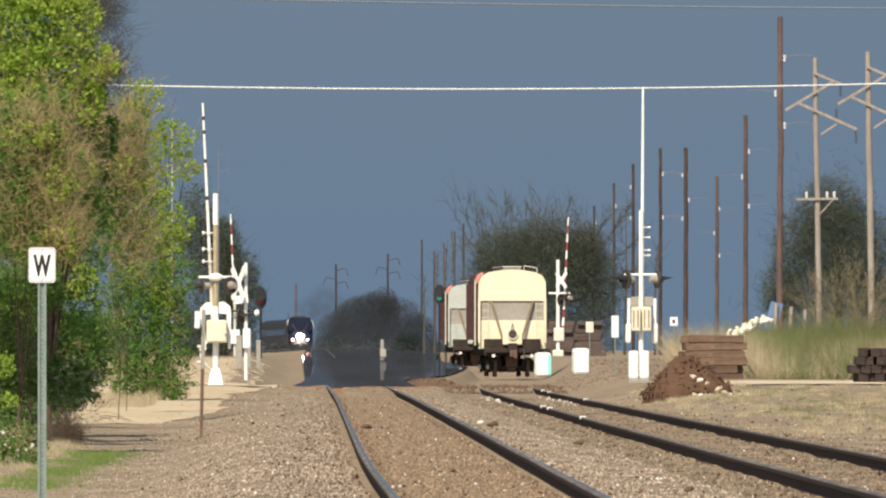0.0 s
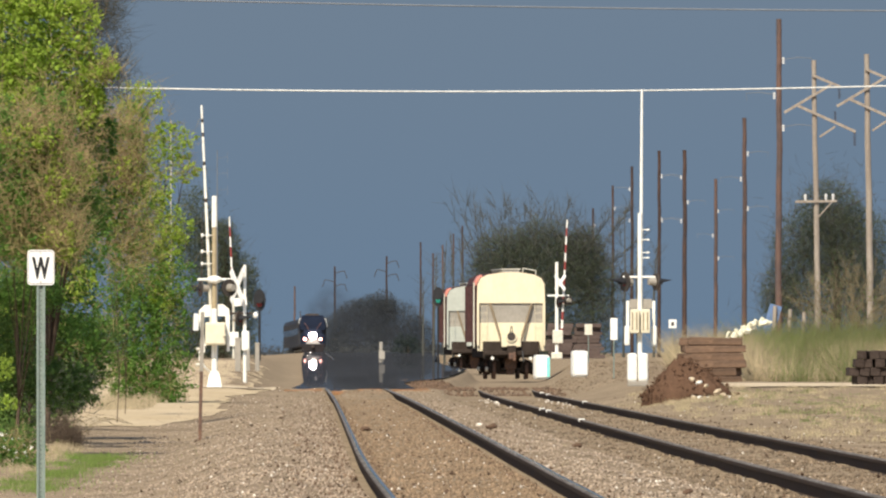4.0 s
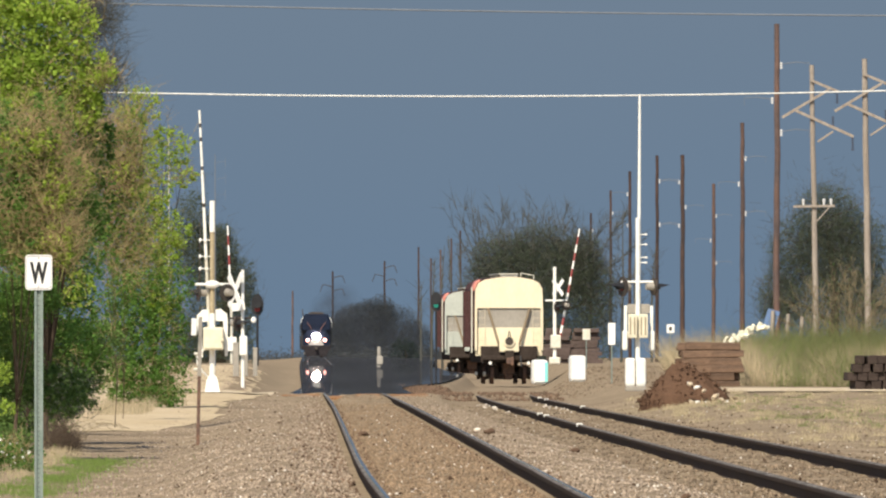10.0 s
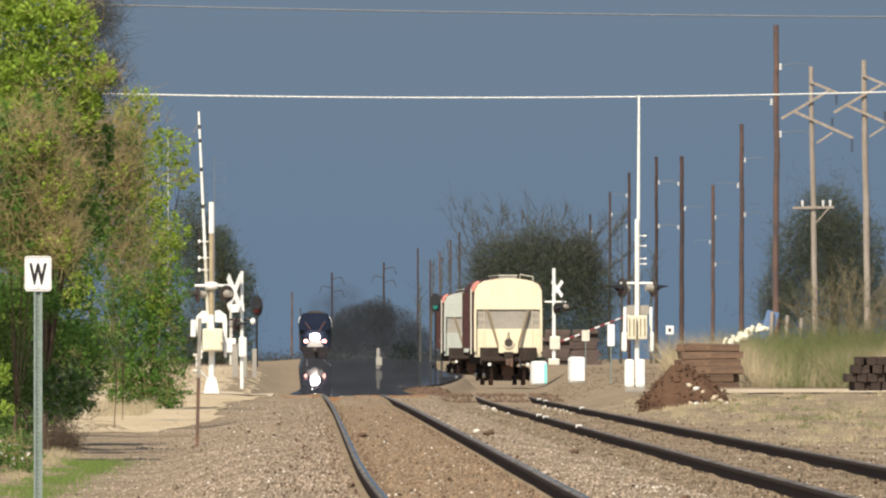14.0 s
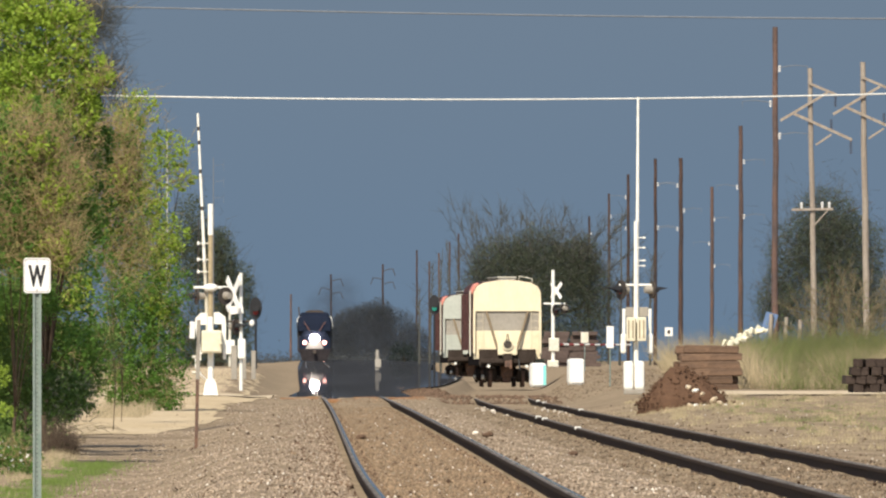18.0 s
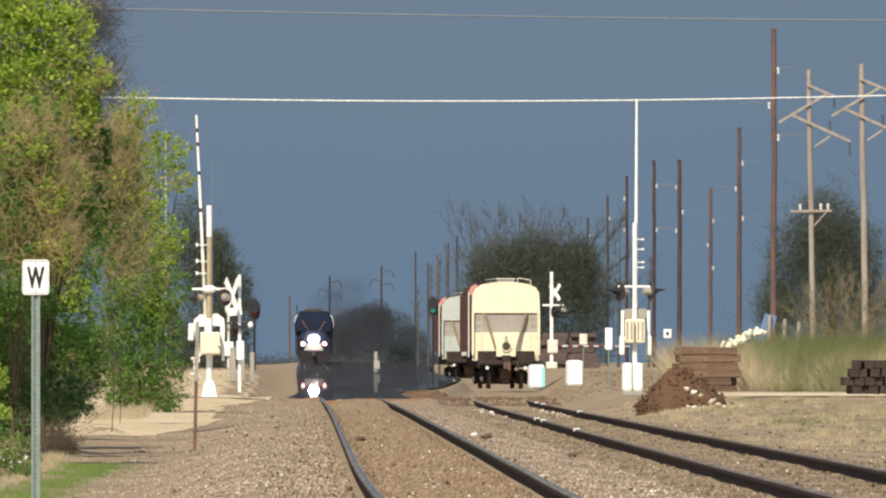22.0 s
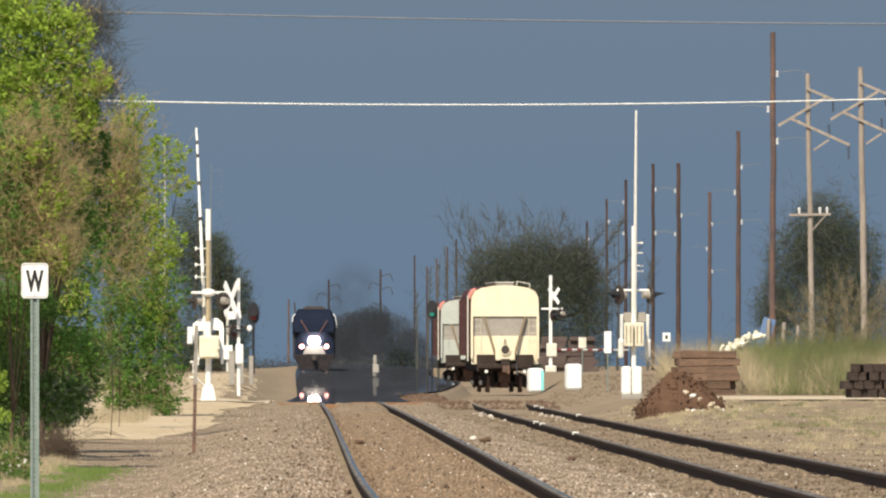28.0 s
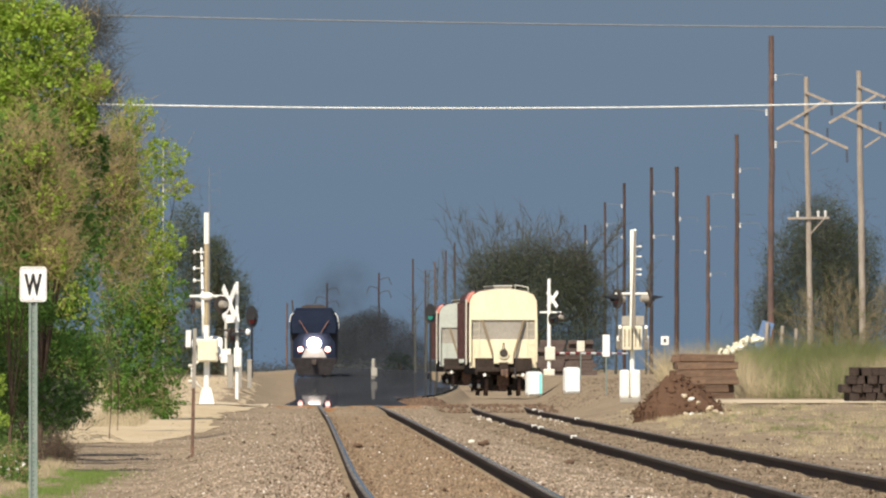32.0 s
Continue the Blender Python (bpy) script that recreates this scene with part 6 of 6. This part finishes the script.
    tree("bare_tree", b, "thin dark leafless tree rising out of the hedge", 0.010, 1.5,
         [(TWIG_DARK, rel(b, [((-6.112, 458.32, 6.990), 0.8, (0.41, 0.50, 0.51), 160), ((-6.010, 458.32, 6.020), 0.8, (0.36, 0.50, 0.61), 168), ((-6.469, 458.32, 7.143), 0.8, (0.41, 0.50, 0.41), 128)]))], 0.04, 34, bare=(1500, 0.6, 0.005), twig_mat=TWIG_DARK, back=5.0)
    b = (-6.179, 534.71, -0.190)
    tree("tree", b, "tall thin spring tree with fresh green leaves", 0.06, 2.2,
         [(LEAF_BRIGHT, rel(b, [((-6.357, 534.71, 6.202), 0, (0.54, 0.50, 0.54), 1518), ((-5.762, 534.71, 5.310), 0, (0.60, 0.50, 0.50), 1575), ((-5.452, 534.71, 4.714), 0, (0.40, 0.50, 0.24), 510), ((-6.214, 534.71, 4.357), 0, (0.62, 0.50, 0.60), 1950), ((-5.857, 534.71, 3.524), 0, (0.65, 0.52, 0.57), 1980), ((-5.762, 534.71, 2.929), 0, (0.36, 0.50, 0.50), 950), ((-6.357, 534.71, 4.952), 0, (0.48, 0.50, 0.71), 1800), ((-5.833, 534.71, 2.095), 0, (0.38, 0.50, 0.48), 950), ((-6.536, 534.71, 5.726), 0, (0.42, 0.50, 0.48), 1050)])),
          (LEAF_GREEN, rel(b, [((-5.940, 534.71, 2.452), 0, (0.83, 0.67, 0.77), 2821), ((-5.738, 534.71, 1.440), 0, (0.45, 0.50, 0.95), 2100), ((-6.214, 534.71, 0.845), 0, (0.93, 0.74, 0.74), 2998), ((-5.762, 534.71, 0.405), 0, (0.57, 0.50, 0.43), 1071), ((-6.357, 534.71, 1.857), 0, (0.77, 0.62, 0.95), 3224), ((-6.774, 534.71, 1.619), 0, (0.60, 0.50, 1.07), 2790), ((-6.119, 534.71, 0.131), 0, (0.89, 0.71, 0.30), 1162), ((-5.881, 534.71, 0.024), -0.3, (0.55, 0.5, 0.26), 900), ((-6.655, 534.71, 0.286), -0.3, (0.50, 0.5, 0.40), 1200)])),
          (LEAF_SHADE, rel(b, [((-6.357, 534.71, 3.167), 1, (0.89, 0.71, 1.55), 4387), ((-6.119, 534.71, 1.262), 1, (1.01, 0.81, 1.07), 3442), ((-6.595, 534.71, 0.429), 1, (0.77, 0.62, 0.54), 1316)]))], 0.072, 14, bare=(1800, 0.5, 0.0045), back=5.0)
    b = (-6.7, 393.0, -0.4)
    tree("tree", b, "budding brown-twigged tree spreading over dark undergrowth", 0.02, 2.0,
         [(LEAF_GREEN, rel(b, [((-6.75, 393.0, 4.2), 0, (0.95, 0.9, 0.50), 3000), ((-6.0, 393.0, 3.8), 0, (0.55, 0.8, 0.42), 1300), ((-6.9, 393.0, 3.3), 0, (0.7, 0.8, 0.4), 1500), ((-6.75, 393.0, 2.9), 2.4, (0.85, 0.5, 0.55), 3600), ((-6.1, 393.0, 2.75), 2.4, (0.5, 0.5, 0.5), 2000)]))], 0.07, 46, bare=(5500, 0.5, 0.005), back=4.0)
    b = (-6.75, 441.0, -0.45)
    tree("shrub", b, "green shrub in a painted shade tone overhanging bare ground", 0.03, 1.0,
         [(LEAF_SHADE, rel(b, [((-6.6, 441.0, 0.9), 0, (0.75, 0.9, 0.6), 3600), ((-6.15, 441.0, 0.75), 0, (0.45, 0.7, 0.4), 1500), ((-6.9, 441.0, 1.7), 0, (0.8, 0.8, 0.7), 3000), ((-7.5, 441.0, 0.9), 0, (0.9, 0.7, 1.3), 6000), ((-5.95, 441.0, 1.25), 0, (0.45, 0.9, 0.35), 2600)]))], 0.062, 45, "shrub", bare=(300, 0.4, 0.005), back=1.0)
    b = (-5.723, 345.50, -0.754)
    tree("weed_clump", b, "rank green weeds with small white blossoms under a hedge", 0.012, 0.35,
         [(LEAF_GREEN, rel(b, [((-5.915, 345.50, -0.446), 0, (0.38, 0.50, 0.24), 1500), ((-5.646, 345.50, -0.562), 0.4, (0.22, 0.50, 0.16), 600), ((-5.954, 345.50, -0.831), 0, (0.25, 0.50, 0.14), 600), ((-6.185, 345.50, -0.292), 0, (0.3, 0.50, 0.3), 900)])),
          (LEAF_SHADE, rel(b, [((-5.954, 345.50, -0.254), 0.5, (0.50, 0.50, 0.28), 1500), ((-5.723, 345.50, -0.446), 0.8, (0.38, 0.50, 0.20), 900)])),
          (BLOSSOM, rel(b, [((-5.915, 345.50, -0.369), -0.3, (0.36, 0.40, 0.22), 60), ((-5.800, 345.50, -0.754), -0.3, (0.30, 0.40, 0.12), 34)]))], 0.05, 41, "weeds", bare=(500, 0.3, 0.003), back=0.6)
    b = (-5.793, 387.20, -0.534)
    tree("shrub", b, "dark mound of dead brown twigs under a hedge", 0.012, 0.3,
         [(LEAF_SHADE, rel(b, [((-5.793, 387.20, -0.345), 0.2, (0.26, 0.50, 0.28), 160), ((-5.681, 387.20, -0.448), 0.2, (0.16, 0.50, 0.16), 60)]))], 0.045, 42, "shrub", bare=(2400, 0.2, 0.004), twig_mat=BARK, back=0.8)
    b = (-5.673, 408.32, -0.391)
    # arching canes over the verge
    cr = np.random.default_rng(43)
    st, en = [], []
    for i in range(16):
        p = np.array([cr.uniform(-0.35, 0.2), cr.uniform(-1, 1), 0.0])
        d = np.array([cr.uniform(-0.2, 1.0), cr.normal() * 0.3, 1.0])
        for k in range(7):
            q = p + d * (0.09 + 0.004 * (i % 11))
            st.append(p), en.append(q + d * 0.02)
            p, d = q, d + np.array([0.10 * np.sign(d[0]), 0, -0.26])
    cane = thing("cane_thicket", (*b, 0, 0, 0), "thin pale canes arching out of the hedge foot", "brambles")
    ob = tagged(new("cane_mass", twig_mesh("cane_mass", np.array(st), np.array(en), np.full(len(st), 0.0045), TWIG)), kind="stuff")
    ob.parent = cane
    # dark tree behind the west gate
    b = (-12.156, 1403.6, 0.3)
    tree("tree", b, "dark leafy tree in shadow behind the crossing gate", 0.3, 6.5,
         [(LEAF_FAR, rel(b, [((-12.69, 1403.6, 5.44), 0, (1.72, 1.38, 2.82), 10692), ((-11.31, 1403.6, 3.25), 0, (1.41, 1.12, 2.50), 7776), ((-13.72, 1403.6, 7.63), 0, (1.24, 1.01, 2.50), 6912), ((-12.00, 1403.6, 1.22), 0, (2.03, 1.62, 1.41), 6318), ((-11.06, 1403.6, 4.81), 0, (0.93, 0.75, 1.56), 3240), ((-13.72, 1403.6, 1.69), 0, (1.72, 1.38, 1.88), 7128), ((-12.16, 1403.6, 6.69), 0, (1.09, 0.87, 1.56), 3780)]))], 0.11, 15, bare=(1500, 1.0, 0.011), twig_mat=TWIG_DARK, lump=0.35)
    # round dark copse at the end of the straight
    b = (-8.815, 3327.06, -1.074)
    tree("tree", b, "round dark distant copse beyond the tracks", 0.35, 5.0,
         [(LEAF_HAZE, rel(b, [((-10.296, 3327.06, 3.519), 0, (4.81, 3.85, 4.2), 24000), ((-6.222, 3327.06, 3.348), 0, (4.08, 3.26, 4.08), 19000), ((-13.630, 3327.06, 1.889), 0, (3.35, 2.85, 3.9), 17000), ((-9.556, 3327.06, 0.037), 0, (7.78, 6.22, 3.70), 33000),
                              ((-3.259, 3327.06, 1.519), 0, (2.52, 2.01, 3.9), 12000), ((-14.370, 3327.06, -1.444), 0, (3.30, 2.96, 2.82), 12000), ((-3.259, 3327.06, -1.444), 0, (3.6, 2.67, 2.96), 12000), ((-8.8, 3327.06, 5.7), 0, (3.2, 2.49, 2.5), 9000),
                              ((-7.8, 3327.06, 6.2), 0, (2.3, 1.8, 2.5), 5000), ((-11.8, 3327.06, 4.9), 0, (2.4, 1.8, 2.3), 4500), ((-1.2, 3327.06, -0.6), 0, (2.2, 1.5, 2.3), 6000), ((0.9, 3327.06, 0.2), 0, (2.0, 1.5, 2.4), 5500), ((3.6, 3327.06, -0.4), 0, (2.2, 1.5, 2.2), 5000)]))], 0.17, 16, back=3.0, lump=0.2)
    b = (-3.263, 2363.96, -0.737)
    tree("shrub", b, "dark rounded evergreen bush", 0.2, 2.0, [(LEAF_BUSH, rel(b, [((-3.263, 2363.96, 0.579), 0, (1.37, 1.09, 1.89), 2808), ((-3.158, 2363.96, -0.737), 0, (1.37, 1.09, 1.05), 1560)]))], 0.18, 19, "shrub")
    # broad tree mass behind the hopper cars
    b = (6.000, 1727.51, -0.077)
    tree("tree", b, "broad dull-green tree with bare upper branches", 0.4, 7.0,
         [(LEAF_FAR, rel(b, [((4.269, 1727.51, 7.423), 0, (2.38, 1.91, 1.85), 8509), ((6.769, 1727.51, 8.000), 0, (2.38, 1.91, 1.85), 8509), ((8.885, 1727.51, 6.462), 0, (2.38, 1.91, 2.31), 10639), ((3.115, 1727.51, 5.308), 0, (1.73, 1.38, 2.31), 7722), ((6.385, 1727.51, 3.769), 0, (4.62, 3.69, 2.69), 24024), ((10.615, 1727.51, 4.538), 0, (1.62, 1.29, 2.88), 9009), ((8.308, 1727.51, 1.462), 0, (4.04, 3.23, 1.73), 13512), ((9.654, 1727.51, 7.615), 0, (1.54, 1.23, 1.73), 5148), ((4.462, 1727.51, 1.462), 0, (3.08, 2.46, 1.73), 10296), ((6.577, 1727.51, 6.077), 0, (3.85, 3.08, 2.69), 20020)]))], 0.105, 17, bare=(7000, 1.3, 0.018), twig_mat=TWIG_DARK, lump=0.3)
    rng = np.random.default_rng(77)
    b = (5.875, 1871.47, -0.167)
    g = thing("bare_tree", (*b, 0, 0, 0), "leafless dark branching tree behind green crowns", "tree")
    bm = B()
    rod(bm, (0, 0, -1), (0, 0, 7.5), 0.3, 0.12, 8)
    part("trunk", bm, BARK, g)
    st, en, rr = [], [], []
    for ax, az, n in [(800 + 13 * q, 374 - 26 * math.sin(q * 0.62 + 0.4) ** 2, 16) for q in range(19)] + [(1080, 380, 40), (1060, 470, 40), (1112, 372, 40), (1135, 420, 40), (1125, 480, 40)]:
        tip = np.array([(ax - 784) / 24 - b[0], 0, 1 + (612 - az) / 24 - b[2]])
        root = np.array([tip[0] * 0.45, 0, 5.2])
        st.append(root), en.append(tip), rr.append(0.06)
        for i in range(n):
            k = rng.uniform(0.25, 1.0)
            p = root + (tip - root) * k
            d = 0.8 * (tip - root) / np.linalg.norm(tip - root) + rng.normal(size=3) * (0.4, 0.4, 0.25) + (0, 0, 0.35)
            q = p + d * rng.uniform(0.4, 1.0)
            st.append(p), en.append(q), rr.append(0.03)
            for j in range(3):
                st.append(p + (q - p) * rng.uniform(0.3, 0.9)), en.append(st[-1] + (d + rng.normal(size=3) * 0.5) * rng.uniform(0.3, 0.8)), rr.append(0.018)
    ob = tagged(new("branch_mass", twig_mesh("branch_mass", np.array(st), np.array(en), np.array(rr), TWIG_DARK)), kind="stuff")
    ob.parent = g
    # thin leafless saplings beside the far pole line
    for k, (x, y, h) in enumerate(((-1.5, 2000.0, 6.4), (-0.7, 2010.0, 8.3), (0.2, 1990.0, 9.2), (0.9, 2005.0, 10.0), (1.6, 1995.0, 9.4), (13.6, 1760.0, 9.6), (14.6, 1750.0, 8.2), (12.6, 1765.0, 10.4))):
        g = thing("bare_sapling", (x, y, 0.2, 0, 0, 0), "thin leafless sapling beside a pole line", "tree", "bare saplings")
        bm = B()
        rod(bm, (0, 0, -0.5), (0.15 * math.sin(k * 2.1), 0, h * 0.6), 0.10, 0.06, 6), rod(bm, (0.15 * math.sin(k * 2.1), 0, h * 0.58), (0.3 * math.sin(k * 1.3), 0, h), 0.06, 0.02, 6)
        part("trunk", bm, TWIG_DARK, g)
        z0 = rng.uniform(0.35, 0.95, 46) * h
        st = np.stack((0.25 * math.sin(k * 1.5) * z0 / h, np.zeros(46), z0), 1)
        d = np.stack((rng.normal(size=46) * 0.55, rng.normal(size=46) * 0.5, rng.uniform(0.5, 1.2, 46)), 1)
        ob = tagged(new("twig_mass", twig_mesh("twig_mass", st, st + d * rng.uniform(0.5, 1.3, 46)[:, None], 0.024, TWIG_DARK)), kind="stuff")
        ob.parent = g
    # east trees behind the grey poles
    b = (19.194, 1247.65, 0.639)
    tree("tree", b, "dark rounded tree behind transmission poles", 0.3, 5.5,
         [(LEAF_FAR, rel(b, [((19.056, 1247.65, 7.722), 0, (1.72, 1.38, 1.61), 8630), ((17.667, 1247.65, 5.778), 0, (1.61, 1.29, 2.08), 10440), ((20.444, 1247.65, 6.056), 0, (1.72, 1.38, 2.08), 11160), ((18.917, 1247.65, 3.278), 0, (3.06, 2.44, 1.67), 15840), ((16.694, 1247.65, 3.556), 0, (1.11, 0.89, 1.67), 5760), ((21.139, 1247.65, 3.556), 0, (1.39, 1.11, 1.94), 8400), ((19.333, 1247.65, 5.778), 0, (1.94, 1.56, 2.22), 13440)]))], 0.085, 18, bare=(7000, 0.8, 0.010), twig_mat=TWIG_DARK, lump=0.3)
    b = (14.154, 863.76, 1.038)
    g = thing("bare_bush", (*b, 0, 0, 0), "pale bare spring bush with tangled branches", "shrub")
    st, en, rr = [], [], []
    for i in range(70):
        a = rng.uniform(-1.3, 1.3)
        p = np.array([0.0, 0, -0.2])
        d = np.array([math.sin(a), rng.normal() * 0.3, math.cos(a)])
        for k in range(6):
            q2 = p + d * rng.uniform(0.34, 0.70)
            st.append(p), en.append(q2), rr.append(0.017 / (k + 1) ** 0.6)
            for j in range(9):
                dd = d + rng.normal(size=3) * 0.6
                s0 = p + (q2 - p) * rng.random()
                st.append(s0), en.append(s0 + dd * rng.uniform(0.15, 0.5)), rr.append(0.0065)
            p = q2
            d = d + rng.normal(size=3) * (0.35, 0.2, 0.25) + (0, 0, 0.08)
            d /= np.linalg.norm(d)
    ob = tagged(new("branch_mass", twig_mesh("branch_mass", np.array(st), np.array(en), np.array(rr), BUSH_TWIG)), kind="stuff")
    ob.parent = g
    pts = np.array(en)[rng.integers(0, len(en), 1500)] + rng.normal(size=(1500, 3)) * 0.05
    ob = tagged(new("buds", leaf_mesh("buds", pts, 0.05, LEAF_GREEN, 3)), kind="stuff")
    ob.parent = g
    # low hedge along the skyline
    # its grey-blue leaf colour carries painted haze
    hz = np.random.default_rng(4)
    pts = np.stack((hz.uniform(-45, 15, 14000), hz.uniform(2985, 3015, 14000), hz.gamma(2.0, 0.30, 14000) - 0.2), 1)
    tagged(new("far_hedge", leaf_mesh("far_hedge", pts, 0.27, LEAF_HAZE, 9)), "low dark hedge line at the horizon", "hedge", kind="stuff")


def build_grass():
    grass("verge_grass", (-7.0, -5.45, 285.0, 385.0), 9000, 0.24, GRASS_DRY, 1, "dry straw-coloured verge grass", thick=0.004, patches=90)
    grass("green_verge_grass", (-5.45, -4.7, 300.0, 375.0), 9000, 0.15, GRASS_LUSH, 2, "short green grass by the verge", thick=0.004, patches=45)
    grass("tall_dry_grass", (8.161, 9.419, 680.5, 748.6), 5200, 1.6, GRASS_DRY, 3, "tall dry straw grass on a bank", lean=0.5)
    grass("tall_dry_grass", (9.935, 13.806, 680.5, 748.6), 16000, 1.35, GRASS_DRY, 12, "tall dry straw grass on a bank beside weeds", patches=150, lean=0.5)
    grass("weed_patch", (9.161, 10.516, 691.0, 761.3), 4200, 1.55, GRASS_LUSH, 13, "bright green weeds between dry grass", patches=24, lean=0.5)
    grass("tall_green_grass", (9.586, 14.759, 724.4, 831.8), 30000, 1.9, GRASS_GREEN, 4, "tall green weeds behind dry grass", lean=0.5)
    grass("mixed_grass", (9.129, 11.548, 680.5, 736.3), 9000, 1.5, GRASS_GREEN, 9, "green weeds among dry straw grass", patches=60, lean=0.5)
    grass("bank_grass", (7.259, 9.672, 748.6, 816.6), 9000, 1.65, GRASS_DRY, 5, "dry brown grass behind a stack of ties", lean=0.5)
    grass("field_grass", (4.575, 11.413, 345.5, 623.8), 16000, 0.17, GRASS_DRY, 7, "short dry grass tufts on bare ground", thick=0.006, patches=260)
    grass("field_weeds", (5.482, 10.071, 408.3, 591.0), 5000, 0.13, GRASS_GREEN, 8, "sparse green weeds on bare ground", thick=0.006, patches=90)
    grass("trackside_grass", (1.0, 6.5, 190.0, 620.0), 7000, 0.07, GRASS_DRY, 10, "thin dry tufts among the ballast", thick=0.004, patches=240)
    grass("heap_grass", (4.075, 6.825, 534.7, 568.5), 3000, 0.16, GRASS_DRY, 11, "dry grass round an earth heap", thick=0.006, patches=40)
    grass("hedge_foot_grass", (-7.0, -5.9, 505.0, 560.0), 2200, 0.42, GRASS_DRY, 6, "dry grass at the foot of green trees")


# ---- build ----
build_backdrop()
build_ground()
build_road()
build_crossing()
build_dirt_path()
# Added reflecting sheet: imitates the mirage, with the reflection's darkness in its base colour.
tagged(strip_mesh("trackbed_sheet", MIRAGE, lambda y: main_x(y) - 1.3 - 0.55 * soft_step(840, 664, y), lambda y: main_x(y) + 1.9 + (side_x(min(y, 1500)) - main_x(y) - 3.9) * soft_step(800, 930, y),
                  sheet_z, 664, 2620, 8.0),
       "added mirror-like sheet imitating a mirage over the trackbed beyond the crossing", "trackbed", kind="structure")
build_rails()
build_joint_bars()
NEAR_ARMS = build_near_gates()
FAR_ARMS = build_far_signals()
build_whistle_post()
build_small_things()
build_poles()
build_wires()
build_hoppers()
LOCO = loco()
CARS = [coach("dark stainless passenger car in a train behind its locomotive") for _ in range(7)]
SMOKE = [smoke(60 + i, size) for i, size in enumerate((2.4, 2.8, 6.5, 6.0, 5.0))]
build_trees()
build_grass()
build_ballast()


def on_track(y, length):
    """The pose of a vehicle whose front is at y on the main track, headed towards the crossing."""
    a = Vector((main_x(y + 3), y + 3, 0))
    b = Vector((main_x(y + length - 3), y + length - 3, 0))
    d = b - a
    turn = math.degrees(math.atan2(-d.x, d.y))
    return pose(main_x(y), y, lerp_table(y, MAIN_Z), 0, 0, turn)


def motions():
    times = [0, 2, 4, 6, 8, 10, 13, 16, 19, 22, 25, 28, 30, 32]

    def front(t):
        return 1635 + 44.0 * (32 - t)
    walk(LOCO, [(t, on_track(front(t), 21.0)) for t in times])
    gap = 22.0
    for c in CARS:
        walk(c, [(t, on_track(front(t) + gap, 25.0)) for t in times])
        gap += 25.8
    # two veils follow the exhaust; the rest hang over the curve where the train has passed, and drift east as they thin behind it
    for i, puff in enumerate(SMOKE[:2]):
        walk(puff, [(t, pose(main_x(front(t)) + 0.9 + 1.5 * i + 0.4 * math.sin(0.9 * t + i), front(t) + 24 + 24 * i, 5.2 + 0.9 * i + 0.2 * math.sin(1.3 * t + 2 * i), 0, 10 * math.sin(0.5 * t + i), 0)) for t in times])
    for i, puff in enumerate(SMOKE[2:]):
        walk(puff, [(t, pose(-13.0 + 4.0 * i + 0.10 * t, 3120 + 40 * i, 2.5 - 0.4 * i + 0.03 * t, 0, 6 * math.sin(0.4 * t + i), 0)) for t in times])
    # arms: (seconds, degrees from upright); the near ones swing along the track, the far ones slantwise
    near = [(0, 0), (24, 0), (26.6, 2), (28, 16), (29, 29), (30, 41), (31, 52), (32, 63)]
    for arm, sign, lean in ((NEAR_ARMS[0], -1, -2.6), (NEAR_ARMS[1], 1, 0.3)):
        at = arm.matrix_basis.translation.copy()
        walk(arm, [(t, pose(*at, sign * a, lean, 0)) for t, a in near])
    far = [(0, 4.5), (8.6, 4.5), (9.3, 7), (10, 16), (10.5, 26), (11, 33), (11.5, 42), (12, 51), (13, 66), (14, 76), (14.6, 82), (15.5, 89), (16.5, 90), (32, 90)]
    at = FAR_ARMS[1].matrix_basis.translation.copy()
    walk(FAR_ARMS[1], [(t, Matrix.Translation(at) @ pose(0, 0, 0, 0, 0, 51) @ pose(0, 0, 0, 0, a, 0)) for t, a in far])
    at = FAR_ARMS[0].matrix_basis.translation.copy()
    walk(FAR_ARMS[0], [(t, Matrix.Translation(at) @ pose(0, 0, 0, 0, -2.5, 0) @ pose(0, 0, 0, -a, 0, 0)) for t, a in far])


motions()
